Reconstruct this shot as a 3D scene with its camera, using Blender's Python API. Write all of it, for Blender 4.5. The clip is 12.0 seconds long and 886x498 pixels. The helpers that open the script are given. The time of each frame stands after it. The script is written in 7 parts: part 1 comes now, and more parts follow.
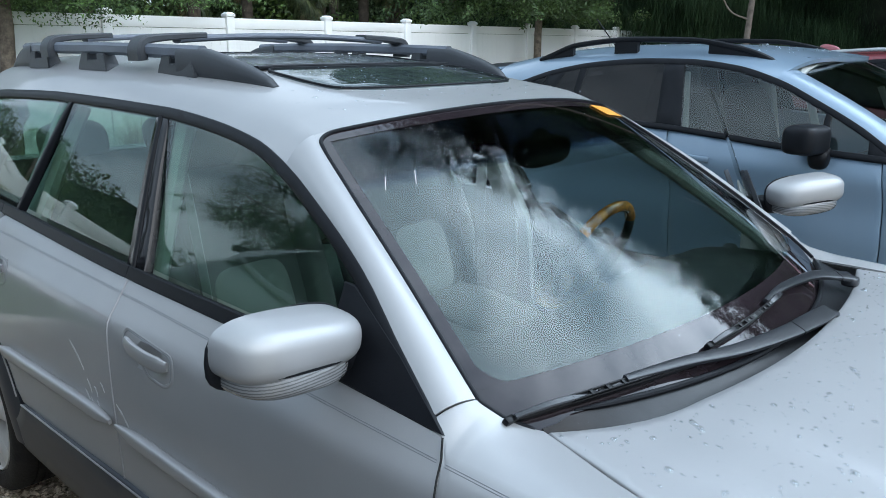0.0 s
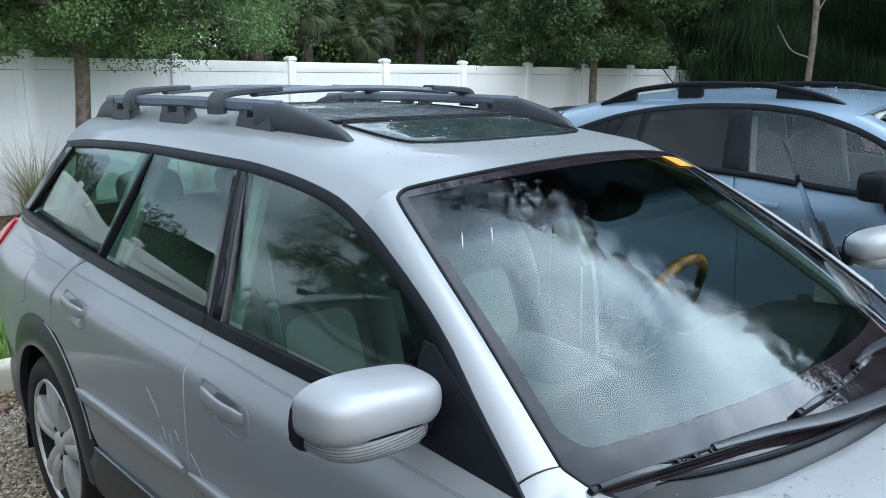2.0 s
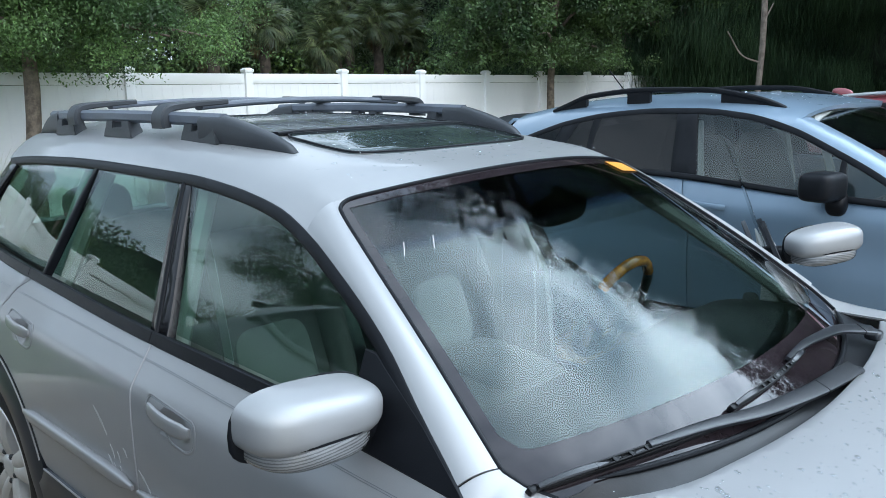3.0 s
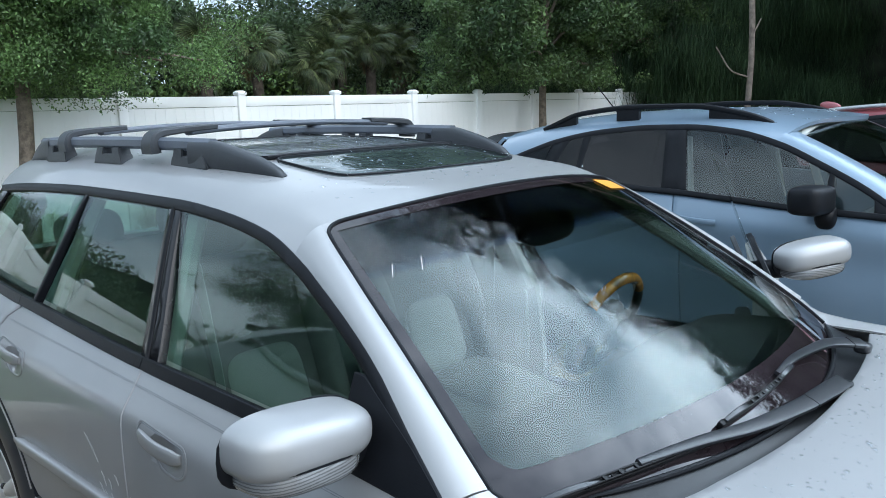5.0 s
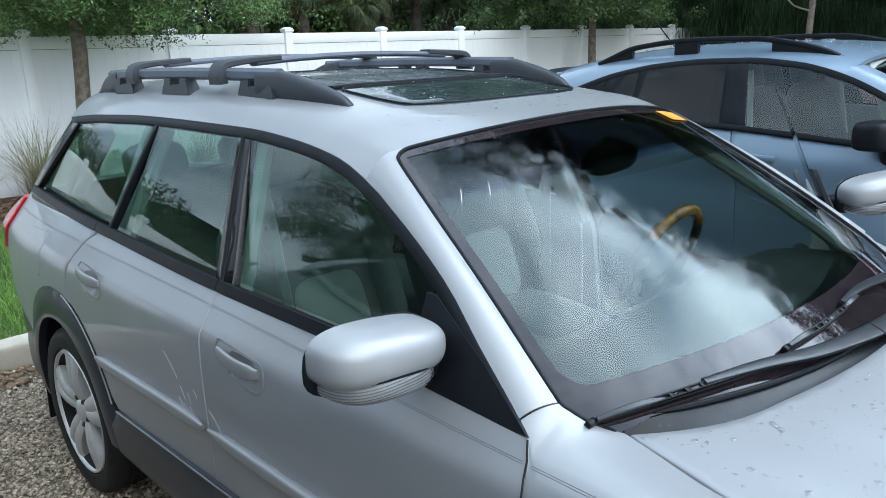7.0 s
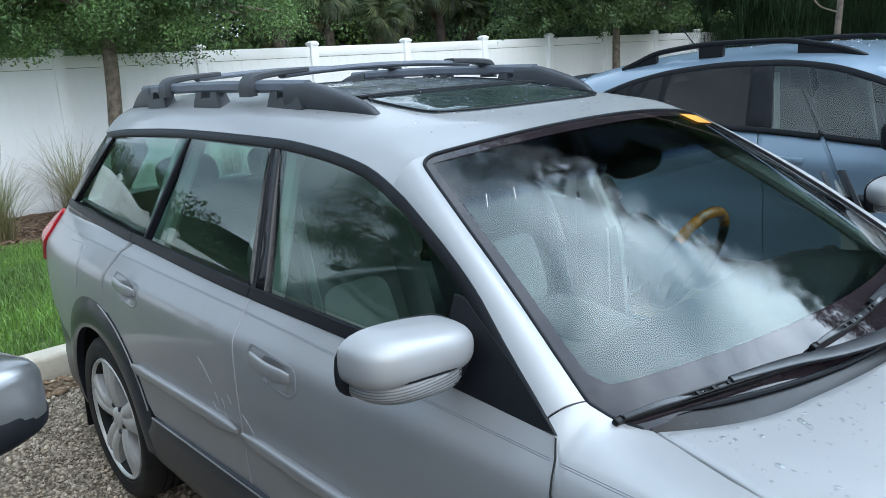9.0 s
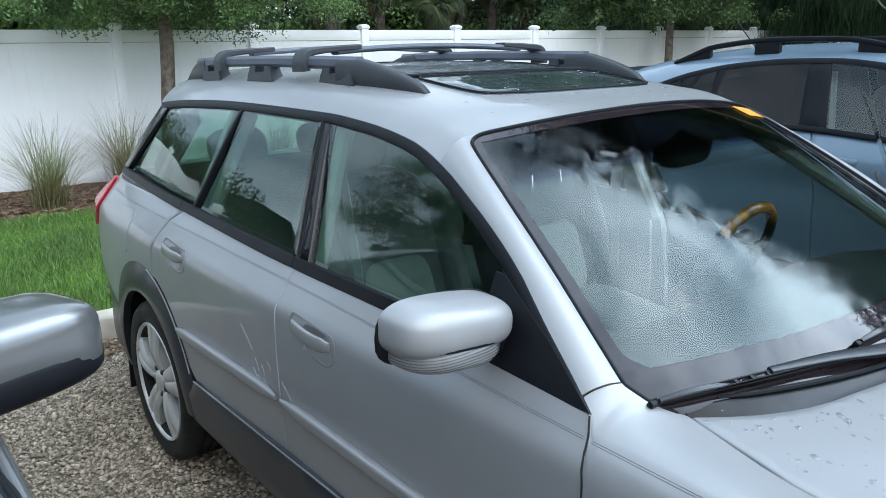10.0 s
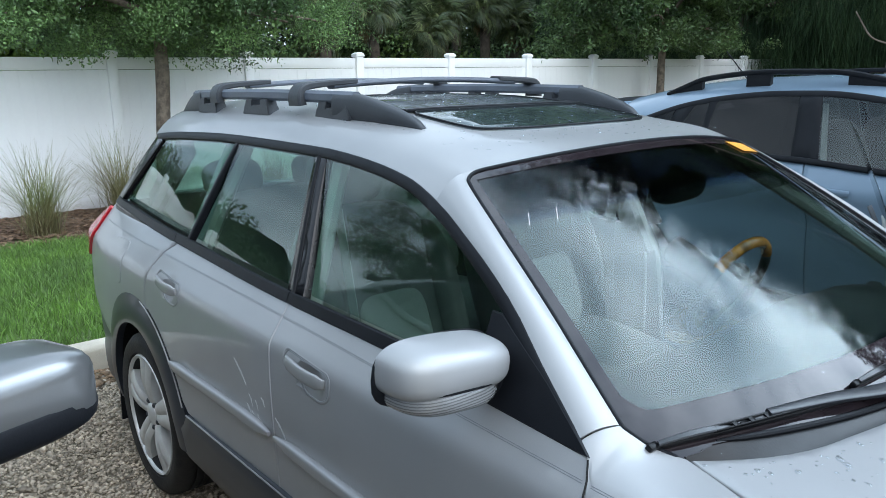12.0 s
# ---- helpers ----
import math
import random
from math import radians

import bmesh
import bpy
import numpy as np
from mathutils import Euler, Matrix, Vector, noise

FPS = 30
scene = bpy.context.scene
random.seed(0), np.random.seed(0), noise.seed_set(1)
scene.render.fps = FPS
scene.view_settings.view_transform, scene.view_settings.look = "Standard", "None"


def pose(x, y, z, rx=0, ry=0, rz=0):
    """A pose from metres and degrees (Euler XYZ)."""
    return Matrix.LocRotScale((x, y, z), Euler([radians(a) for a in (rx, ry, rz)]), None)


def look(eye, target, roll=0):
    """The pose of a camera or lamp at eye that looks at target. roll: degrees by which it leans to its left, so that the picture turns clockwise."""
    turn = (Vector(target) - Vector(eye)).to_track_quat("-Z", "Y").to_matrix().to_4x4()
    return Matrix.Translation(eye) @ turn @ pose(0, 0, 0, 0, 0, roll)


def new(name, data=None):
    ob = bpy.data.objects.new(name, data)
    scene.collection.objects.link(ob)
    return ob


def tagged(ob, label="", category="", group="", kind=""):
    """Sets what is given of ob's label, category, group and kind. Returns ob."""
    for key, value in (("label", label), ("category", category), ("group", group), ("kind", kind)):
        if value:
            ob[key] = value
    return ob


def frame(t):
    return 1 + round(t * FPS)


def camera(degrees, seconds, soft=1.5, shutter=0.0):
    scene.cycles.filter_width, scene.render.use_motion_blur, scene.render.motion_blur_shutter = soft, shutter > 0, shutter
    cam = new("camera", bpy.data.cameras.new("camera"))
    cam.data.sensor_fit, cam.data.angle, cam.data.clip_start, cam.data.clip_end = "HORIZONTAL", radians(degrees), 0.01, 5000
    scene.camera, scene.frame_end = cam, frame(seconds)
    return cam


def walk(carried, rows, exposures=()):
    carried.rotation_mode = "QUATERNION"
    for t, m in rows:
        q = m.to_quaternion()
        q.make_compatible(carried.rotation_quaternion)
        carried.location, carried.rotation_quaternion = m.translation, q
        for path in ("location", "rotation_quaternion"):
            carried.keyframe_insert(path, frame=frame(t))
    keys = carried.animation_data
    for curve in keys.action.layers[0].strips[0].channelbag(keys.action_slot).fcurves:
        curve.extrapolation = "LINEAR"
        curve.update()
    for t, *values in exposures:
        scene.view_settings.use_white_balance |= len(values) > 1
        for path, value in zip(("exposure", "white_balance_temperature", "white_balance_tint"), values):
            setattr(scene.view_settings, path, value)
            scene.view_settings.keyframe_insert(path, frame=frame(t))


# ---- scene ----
cam = camera(60.7, 12.0, soft=0.7)
PATH = [
    (0, (-1.573, -0.061, 1.545), (-0.138, 1.229, 1.019), 0.4),
    (0.5, (-1.675, 0.016, 1.586), (-0.357, 1.458, 1.156), 1.7),
    (1, (-1.653, 0.015, 1.595), (-0.365, 1.49, 1.189), 1.7),
    (1.5, (-1.611, -0.003, 1.584), (-0.294, 1.442, 1.165), 0.7),
    (2, (-1.598, -0.015, 1.583), (-0.241, 1.388, 1.151), 0.0),
    (2.5, (-1.587, -0.042, 1.585), (-0.194, 1.33, 1.166), -0.5),
    (3, (-1.578, -0.062, 1.586), (-0.153, 1.28, 1.175), -0.9),
    (5, (-1.572, -0.078, 1.593), (-0.132, 1.261, 1.229), -1.8),
    (5.5, (-1.558, -0.083, 1.598), (-0.096, 1.232, 1.232), -2.4),
    (6, (-1.564, -0.091, 1.601), (-0.094, 1.212, 1.23), -2.3),
    (6.5, (-1.592, -0.094, 1.572), (-0.148, 1.217, 1.131), -1.6),
    (7, (-1.64, -0.069, 1.571), (-0.305, 1.33, 1.059), -2.0),
    (9, (-1.661, -0.09, 1.566), (-0.372, 1.361, 1.082), -3.3),
    (9.5, (-1.678, -0.102, 1.552), (-0.43, 1.383, 1.067), -1.6),
    (10, (-1.683, -0.101, 1.545), (-0.477, 1.412, 1.038), -1.1),
    (10.5, (-1.686, -0.092, 1.56), (-0.51, 1.448, 1.064), -1.7),
    (11, (-1.687, -0.087, 1.565), (-0.498, 1.448, 1.083), -1.5),
    (11.5, (-1.681, -0.09, 1.567), (-0.467, 1.43, 1.103), -1.0),
    (12, (-1.681, -0.09, 1.571), (-0.451, 1.424, 1.127), -0.9),
]
walk(cam, [(t, look(eye, target, roll)) for t, eye, target, roll in PATH], exposures=[(0, 0.90, 6260, 10), (0.5, 1.02, 6260, 10), (12, 1.02, 6260, 10)])

# ---- light ----
world = bpy.data.worlds.new("overcast_sky")
scene.world = world
world.use_nodes = True
wn, wl = world.node_tree.nodes, world.node_tree.links
wn.clear()
sky = wn.new("ShaderNodeTexSky")
sky.sky_type, sky.sun_disc = "NISHITA", False
sky.sun_elevation, sky.sun_rotation = radians(42), radians(185)
sky.air_density, sky.dust_density = 1.2, 3.0
wcoord = wn.new("ShaderNodeTexCoord")
wmap = wn.new("ShaderNodeMapping")
wmap.inputs["Scale"].default_value = (1.0, 1.0, 2.2)
cloud = wn.new("ShaderNodeTexNoise")
cloud.inputs["Scale"].default_value, cloud.inputs["Detail"].default_value = 3.1, 5.0
cloud.inputs["Roughness"].default_value, cloud.inputs["Distortion"].default_value = 0.52, 0.35
ramp = wn.new("ShaderNodeValToRGB")
ramp.color_ramp.elements[0].position, ramp.color_ramp.elements[0].color = 0.40, (4.0, 5.4, 6.7, 1)
ramp.color_ramp.elements[1].position, ramp.color_ramp.elements[1].color = 0.62, (10.8, 12.7, 14.5, 1)
wmix = wn.new("ShaderNodeMix")
wmix.data_type = "RGBA"
wmix.inputs["Factor"].default_value = 0.88
wback = wn.new("ShaderNodeBackground")
wback.inputs["Strength"].default_value = 0.10
wout = wn.new("ShaderNodeOutputWorld")
wl.new(wcoord.outputs["Generated"], wmap.inputs["Vector"])
wl.new(wmap.outputs["Vector"], cloud.inputs["Vector"])
wl.new(cloud.outputs["Fac"], ramp.inputs["Fac"])
wl.new(sky.outputs["Color"], wmix.inputs["A"])
# the cloud is thinnest and brightest over the tall trees
SUN_AT = Vector((math.sin(radians(185)) * math.cos(radians(42)), math.cos(radians(185)) * math.cos(radians(42)), math.sin(radians(42))))
GLOW_AT = Vector((math.sin(radians(104)) * math.cos(radians(45)), math.cos(radians(104)) * math.cos(radians(45)), math.sin(radians(45))))
wdot = wn.new("ShaderNodeVectorMath")
wdot.operation = "DOT_PRODUCT"
wdot.inputs[1].default_value = GLOW_AT
wl.new(wcoord.outputs["Generated"], wdot.inputs[0])
wpos = wn.new("ShaderNodeMath")
wpos.operation = "MAXIMUM"
wpos.inputs[1].default_value = 0.0
wl.new(wdot.outputs["Value"], wpos.inputs[0])
wpow = wn.new("ShaderNodeMath")
wpow.operation = "POWER"
wpow.inputs[1].default_value = 8.0
wl.new(wpos.outputs["Value"], wpow.inputs[0])
wgain = wn.new("ShaderNodeMath")
wgain.operation = "MULTIPLY_ADD"
wgain.inputs[1].default_value, wgain.inputs[2].default_value = 3.7, 0.82
wl.new(wpow.outputs["Value"], wgain.inputs[0])
wglow = wn.new("ShaderNodeVectorMath")
wglow.operation = "SCALE"
wl.new(ramp.outputs["Color"], wglow.inputs[0])
wl.new(wgain.outputs["Value"], wglow.inputs["Scale"])
wl.new(wglow.outputs["Vector"], wmix.inputs["B"])
wl.new(wmix.outputs["Result"], wback.inputs["Color"])
wl.new(wback.outputs["Background"], wout.inputs["Surface"])

sun = new("sun", bpy.data.lights.new("sun", "SUN"))
sun.data.energy, sun.data.angle, sun.data.color = 0.75, radians(55), (1.0, 1.0, 0.985)
sun.matrix_world = look(tuple(SUN_AT * 20), (0, 0, 0))

# ---- materials ----
def mat(name, color, rough=0.5, metal=0.0, coat=0.0, spec=0.5, var=0.0, scale=8.0, fine=0.0, fine_scale=120.0, bump=0.0, bump_scale=60.0, second=None, rough_var=0.0, rand=0.0, island=0.0):
    """A surface with variation at two scales, fine relief and, if given, a second tint."""
    m = bpy.data.materials.new(name)
    m.use_nodes = True
    n, l = m.node_tree.nodes, m.node_tree.links
    b = n["Principled BSDF"]
    b.inputs["Roughness"].default_value, b.inputs["Metallic"].default_value = rough, metal
    b.inputs["Coat Weight"].default_value, b.inputs["Coat Roughness"].default_value = coat, 0.03
    b.inputs["Specular IOR Level"].default_value = spec
    base = (*color, 1)
    b.inputs["Base Color"].default_value = base
    tc = n.new("ShaderNodeTexCoord")
    out = None
    if var or second:
        big = n.new("ShaderNodeTexNoise")
        big.inputs["Scale"].default_value, big.inputs["Detail"].default_value = scale, 6.0
        l.new(tc.outputs["Object"], big.inputs["Vector"])
        r = n.new("ShaderNodeValToRGB")
        lo = second if second else tuple(c * (1 - var) for c in color)
        hi = color if second else tuple(min(1, c * (1 + var)) for c in color)
        r.color_ramp.elements[0].position, r.color_ramp.elements[0].color = 0.36, (*lo, 1)
        r.color_ramp.elements[1].position, r.color_ramp.elements[1].color = 0.64, (*hi, 1)
        l.new(big.outputs["Fac"], r.inputs["Fac"])
        out = r.outputs["Color"]
        if rough_var:
            rr = n.new("ShaderNodeMapRange")
            rr.inputs["To Min"].default_value, rr.inputs["To Max"].default_value = rough - rough_var, rough + rough_var
            l.new(big.outputs["Fac"], rr.inputs["Value"])
            l.new(rr.outputs["Result"], b.inputs["Roughness"])
    chain = []
    if fine:
        f = n.new("ShaderNodeTexNoise")
        f.inputs["Scale"].default_value, f.inputs["Detail"].default_value = fine_scale, 3.0
        l.new(tc.outputs["Object"], f.inputs["Vector"])
        chain.append((f.outputs["Fac"], fine))
    if rand:
        oi = n.new("ShaderNodeObjectInfo")
        chain.append((oi.outputs["Random"], rand))
    if island:
        ge = n.new("ShaderNodeNewGeometry")
        chain.append((ge.outputs["Random Per Island"], island))
    for socket, amount in chain:
        mr = n.new("ShaderNodeMapRange")
        mr.inputs["To Min"].default_value, mr.inputs["To Max"].default_value = 1 - amount, 1 + amount
        l.new(socket, mr.inputs["Value"])
        hv = n.new("ShaderNodeHueSaturation")
        l.new(mr.outputs["Result"], hv.inputs["Value"])
        if out:
            l.new(out, hv.inputs["Color"])
        else:
            hv.inputs["Color"].default_value = base
        out = hv.outputs["Color"]
    if out:
        l.new(out, b.inputs["Base Color"])
    if bump:
        bn = n.new("ShaderNodeTexNoise")
        bn.inputs["Scale"].default_value, bn.inputs["Detail"].default_value = bump_scale, 4.0
        l.new(tc.outputs["Object"], bn.inputs["Vector"])
        bp = n.new("ShaderNodeBump")
        bp.inputs["Strength"].default_value, bp.inputs["Distance"].default_value = bump, 0.01
        l.new(bn.outputs["Fac"], bp.inputs["Height"])
        l.new(bp.outputs["Normal"], b.inputs["Normal"])
    return m


def glass_mat(name, tint, ior=1.5, rough=0.0):
    """Thin pane: clear tinted body with a mirror coat that grows towards grazing angles."""
    m = bpy.data.materials.new(name)
    m.use_nodes = True
    n, l = m.node_tree.nodes, m.node_tree.links
    n.remove(n["Principled BSDF"])
    tr = n.new("ShaderNodeBsdfTransparent")
    tr.inputs["Color"].default_value = (*tint, 1)
    gl = n.new("ShaderNodeBsdfGlossy")
    gl.inputs["Roughness"].default_value = rough
    lw = n.new("ShaderNodeLayerWeight")
    lw.inputs["Blend"].default_value = 0.5
    pw = n.new("ShaderNodeMath")
    pw.operation = "POWER"
    pw.inputs[1].default_value = 5.0
    fr = n.new("ShaderNodeMath")
    fr.operation = "MULTIPLY_ADD"
    f0 = ((ior - 1) / (ior + 1)) ** 2
    fr.inputs[1].default_value, fr.inputs[2].default_value = 1 - f0, f0
    l.new(lw.outputs["Facing"], pw.inputs[0])
    l.new(pw.outputs["Value"], fr.inputs[0])
    mx = n.new("ShaderNodeMixShader")
    l.new(fr.outputs["Value"], mx.inputs["Fac"])
    l.new(tr.outputs["BSDF"], mx.inputs[1])
    l.new(gl.outputs["BSDF"], mx.inputs[2])
    l.new(mx.outputs["Shader"], n["Material Output"].inputs["Surface"])
    return m


PAINT = mat("silver_paint", (0.338, 0.340, 0.345), 0.54, 0.46, coat=0.55, var=0.03, scale=3.0, fine=0.06, fine_scale=900)
CLAD = mat("graphite_paint", (0.024, 0.028, 0.037), 0.45, 0.0, coat=0.25, spec=0.3, var=0.08, scale=4.0, fine=0.08, fine_scale=500)
WIPERBLACK = mat("wiper_black", (0.004, 0.0042, 0.005), 0.35, spec=0.2, var=0.2, scale=14)
BLACK = mat("black_trim", (0.0085, 0.0095, 0.012), 0.42, spec=0.13, var=0.15, scale=12, bump=0.05, bump_scale=300)
GLOSSBLACK = mat("gloss_black", (0.010, 0.010, 0.012), 0.2, coat=0.1, spec=0.3, var=0.2, scale=10)
RAILGREY = mat("rail_plastic", (0.09, 0.104, 0.13), 0.45, var=0.12, scale=9, fine=0.1, bump=0.06, bump_scale=400)
RAILDARK = mat("rail_end_plastic", (0.028, 0.032, 0.038), 0.5, var=0.12, scale=9, fine=0.1, bump=0.06, bump_scale=400)
RUBBER = mat("tyre_rubber", (0.011, 0.011, 0.012), 0.7, spec=0.3, var=0.3, scale=14, bump=0.2, bump_scale=90, second=(0.024, 0.022, 0.02))
ALLOY = mat("alloy_rim", (0.57, 0.57, 0.56), 0.42, 0.45, var=0.06, scale=20, fine=0.05, fine_scale=300)
CHROME = mat("mirror_chrome", (0.8, 0.8, 0.8), 0.04, 1.0)
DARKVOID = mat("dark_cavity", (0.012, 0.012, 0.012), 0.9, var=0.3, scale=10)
GLASS = glass_mat("window_glass", (0.68, 0.80, 0.75), 1.66)
DOORGLASS = glass_mat("open_door_glass", (0.905, 0.93, 0.92), 1.3)
WSGLASS = glass_mat("windshield_glass", (0.685, 0.76, 0.74), 1.55)
FRIT = mat("ceramic_frit", (0.019, 0.0145, 0.017), 0.03, spec=0.42, var=0.15, scale=20)
# lighter copy of the leather; paints the seat inserts as lit
LITLEATHER = mat("lit_leather", (0.40, 0.395, 0.37), 0.5, var=0.06, scale=8)
LEATHER = mat("beige_leather", (0.165, 0.163, 0.152), 0.55, var=0.09, scale=6)
TRIMGREY = mat("cabin_trim", (0.40, 0.41, 0.39), 0.6, var=0.05, scale=6)
DASH = mat("dash_plastic", (0.026, 0.027, 0.029), 0.6, var=0.15, scale=10)
CARPET = mat("cabin_carpet", (0.16, 0.15, 0.14), 0.95, var=0.2, scale=30, bump=0.3, bump_scale=300)
WOOD = mat("steering_wood", (0.88, 0.31, 0.045), 0.25, coat=0.8, var=0.25, scale=24, second=(0.25, 0.10, 0.025))
REDLENS = mat("red_lens", (0.42, 0.012, 0.02), 0.25, coat=0.3, var=0.15, scale=30)
CLEARLENS = mat("clear_lens", (0.10, 0.10, 0.105), 0.16, 0.5, coat=1.0, var=0.2, scale=40, bump=0.05, bump_scale=60)
# lamp lens: light and shade of its level ribs put in as colour bands
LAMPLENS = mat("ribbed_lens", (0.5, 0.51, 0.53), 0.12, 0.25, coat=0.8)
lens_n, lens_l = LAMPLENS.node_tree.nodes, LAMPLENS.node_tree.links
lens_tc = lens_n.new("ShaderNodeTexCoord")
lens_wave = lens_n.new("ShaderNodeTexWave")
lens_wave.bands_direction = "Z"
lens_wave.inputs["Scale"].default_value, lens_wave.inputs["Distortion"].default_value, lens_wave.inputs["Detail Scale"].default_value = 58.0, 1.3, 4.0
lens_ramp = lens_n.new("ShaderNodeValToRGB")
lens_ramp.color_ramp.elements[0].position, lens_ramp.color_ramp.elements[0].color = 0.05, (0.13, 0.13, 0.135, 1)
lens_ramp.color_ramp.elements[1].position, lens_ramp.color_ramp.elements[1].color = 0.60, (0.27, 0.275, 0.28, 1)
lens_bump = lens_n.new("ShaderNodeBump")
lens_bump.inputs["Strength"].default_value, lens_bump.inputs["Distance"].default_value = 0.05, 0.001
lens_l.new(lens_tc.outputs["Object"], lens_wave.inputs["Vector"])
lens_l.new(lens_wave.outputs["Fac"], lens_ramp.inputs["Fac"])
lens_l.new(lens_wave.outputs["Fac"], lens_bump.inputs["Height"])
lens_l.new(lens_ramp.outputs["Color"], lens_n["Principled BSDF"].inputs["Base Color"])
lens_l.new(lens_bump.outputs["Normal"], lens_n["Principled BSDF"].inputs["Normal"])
YELLOW = mat("yellow_tape", (0.74, 0.31, 0.035), 0.5, var=0.06, scale=30)
BLUE = mat("blue_paint", (0.165, 0.235, 0.31), 0.42, 0.25, coat=0.6, var=0.04, scale=3, fine=0.05, fine_scale=900)
REDPAINT = mat("red_paint", (0.26, 0.06, 0.072), 0.3, 0.3, coat=1.0, var=0.05, scale=3, fine=0.05, fine_scale=900)
GREYPAINT = mat("grey_paint", (0.21, 0.21, 0.213), 0.36, 0.75, coat=1.0, var=0.04, scale=3, fine=0.07, fine_scale=900)
DARKGLASS = glass_mat("privacy_glass", (0.2, 0.2, 0.215), 1.42)
VINYL = mat("white_vinyl", (0.90, 0.905, 0.91), 0.42, var=0.035, scale=1.1, fine=0.02, fine_scale=30, bump=0.03, bump_scale=20)
CONCRETE = mat("kerb_concrete", (0.52, 0.47, 0.38), 0.9, var=0.14, scale=5, fine=0.15, fine_scale=160, bump=0.5, bump_scale=140)
SOIL = mat("gravel_bed", (0.25, 0.21, 0.155), 0.95, var=0.35, scale=18, fine=0.4, fine_scale=160, bump=1.0, bump_scale=130)
STONE = mat("gravel_stone", (0.46, 0.39, 0.305), 0.85, var=0.2, scale=25, fine=0.1, fine_scale=300, bump=0.3, bump_scale=250, island=0.45)
LAWN = mat("lawn_soil", (0.11, 0.17, 0.045), 0.95, var=0.4, scale=6, fine=0.4, fine_scale=120, bump=0.8, bump_scale=90)
MULCH = mat("mulch", (0.20, 0.125, 0.08), 0.95, var=0.5, scale=16, fine=0.5, fine_scale=90, bump=1.0, bump_scale=80)
BARK = mat("oak_bark", (0.15, 0.12, 0.095), 0.95, var=0.35, scale=14, fine=0.4, fine_scale=60, bump=1.0, bump_scale=45)

# ---- building tools ----
from mathutils.geometry import delaunay_2d_cdt as cdt

def smooth(xs, ys):
    """A smooth curve y(x) through the given knots (monotone cubic)."""
    xs, ys = [float(v) for v in xs], [float(v) for v in ys]
    d = [(ys[i + 1] - ys[i]) / (xs[i + 1] - xs[i]) for i in range(len(xs) - 1)]
    m = [d[0]] + [0.0 if d[i - 1] * d[i] <= 0 else 2 * d[i - 1] * d[i] / (d[i - 1] + d[i]) for i in range(1, len(d))] + [d[-1]]

    def at(x):
        if x <= xs[0]:
            return ys[0] + m[0] * (x - xs[0])
        if x >= xs[-1]:
            return ys[-1] + m[-1] * (x - xs[-1])
        i = 0
        while x > xs[i + 1]:
            i += 1
        h = xs[i + 1] - xs[i]
        t = (x - xs[i]) / h
        return (ys[i] * (1 + 2 * t) * (1 - t) ** 2 + m[i] * h * t * (1 - t) ** 2 + ys[i + 1] * t * t * (3 - 2 * t) + m[i + 1] * h * t * t * (t - 1))
    return at


def mesh_object(name, verts, faces, material, parent=None, label="", shade=True, sharp=None):
    me = bpy.data.meshes.new(name)
    me.from_pydata([tuple(v) for v in verts], [], faces)
    me.materials.append(material)
    if shade:
        me.polygons.foreach_set("use_smooth", [True] * len(me.polygons))
        me.set_sharp_from_angle(angle=radians(sharp if sharp else 38))
    me.update()
    ob = new(name, me)
    if parent:
        ob.parent = parent
    return tagged(ob, label)


def part(name, bm, material, parent=None, label="", shade=True, sharp=38):
    me = bpy.data.meshes.new(name)
    bm.to_mesh(me)
    bm.free()
    me.materials.append(material)
    if shade:
        me.polygons.foreach_set("use_smooth", [True] * len(me.polygons))
        me.set_sharp_from_angle(angle=radians(sharp))
    ob = new(name, me)
    if parent:
        ob.parent = parent
    return tagged(ob, label)


def thing(name, label, category, at=(0, 0, 0), group="", kind="", turn=0):
    ob = new(name)
    ob.empty_display_size = 0.1
    ob.matrix_world = pose(*at, 0, 0, turn)
    return tagged(ob, label, category, group, kind)


def flipped(verts, faces):
    return [(-v[0], v[1], v[2]) for v in verts], [tuple(reversed(f)) for f in faces]


def dense(poly, step, closed=True):
    out = []
    n = len(poly)
    for i in range(n if closed else n - 1):
        a, b = poly[i], poly[(i + 1) % n]
        k = max(1, int(math.hypot(b[0] - a[0], b[1] - a[1]) / step + 0.5))
        for j in range(k):
            out.append((a[0] + (b[0] - a[0]) * j / k, a[1] + (b[1] - a[1]) * j / k))
    if not closed:
        out.append(tuple(poly[-1]))
    return out


def rounded(poly, r, k=4):
    """The polygon with its corners rounded to about r."""
    out, n = [], len(poly)
    for i in range(n):
        p0, p, p1 = Vector(poly[i - 1]), Vector(poly[i]), Vector(poly[(i + 1) % n])
        a, b = p0 - p, p1 - p
        ra = min(r, a.length * 0.45, b.length * 0.45)
        s, e = p + a.normalized() * ra, p + b.normalized() * ra
        for j in range(k + 1):
            t = j / k
            q = s * (1 - t) ** 2 + p * 2 * t * (1 - t) + e * t * t
            out.append((q.x, q.y))
    return out


def inside(p, poly):
    x, y, odd = p[0], p[1], False
    for i in range(len(poly)):
        (x0, y0), (x1, y1) = poly[i - 1], poly[i]
        if (y0 > y) != (y1 > y) and x < (x1 - x0) * (y - y0) / (y1 - y0) + x0:
            odd = not odd
    return odd


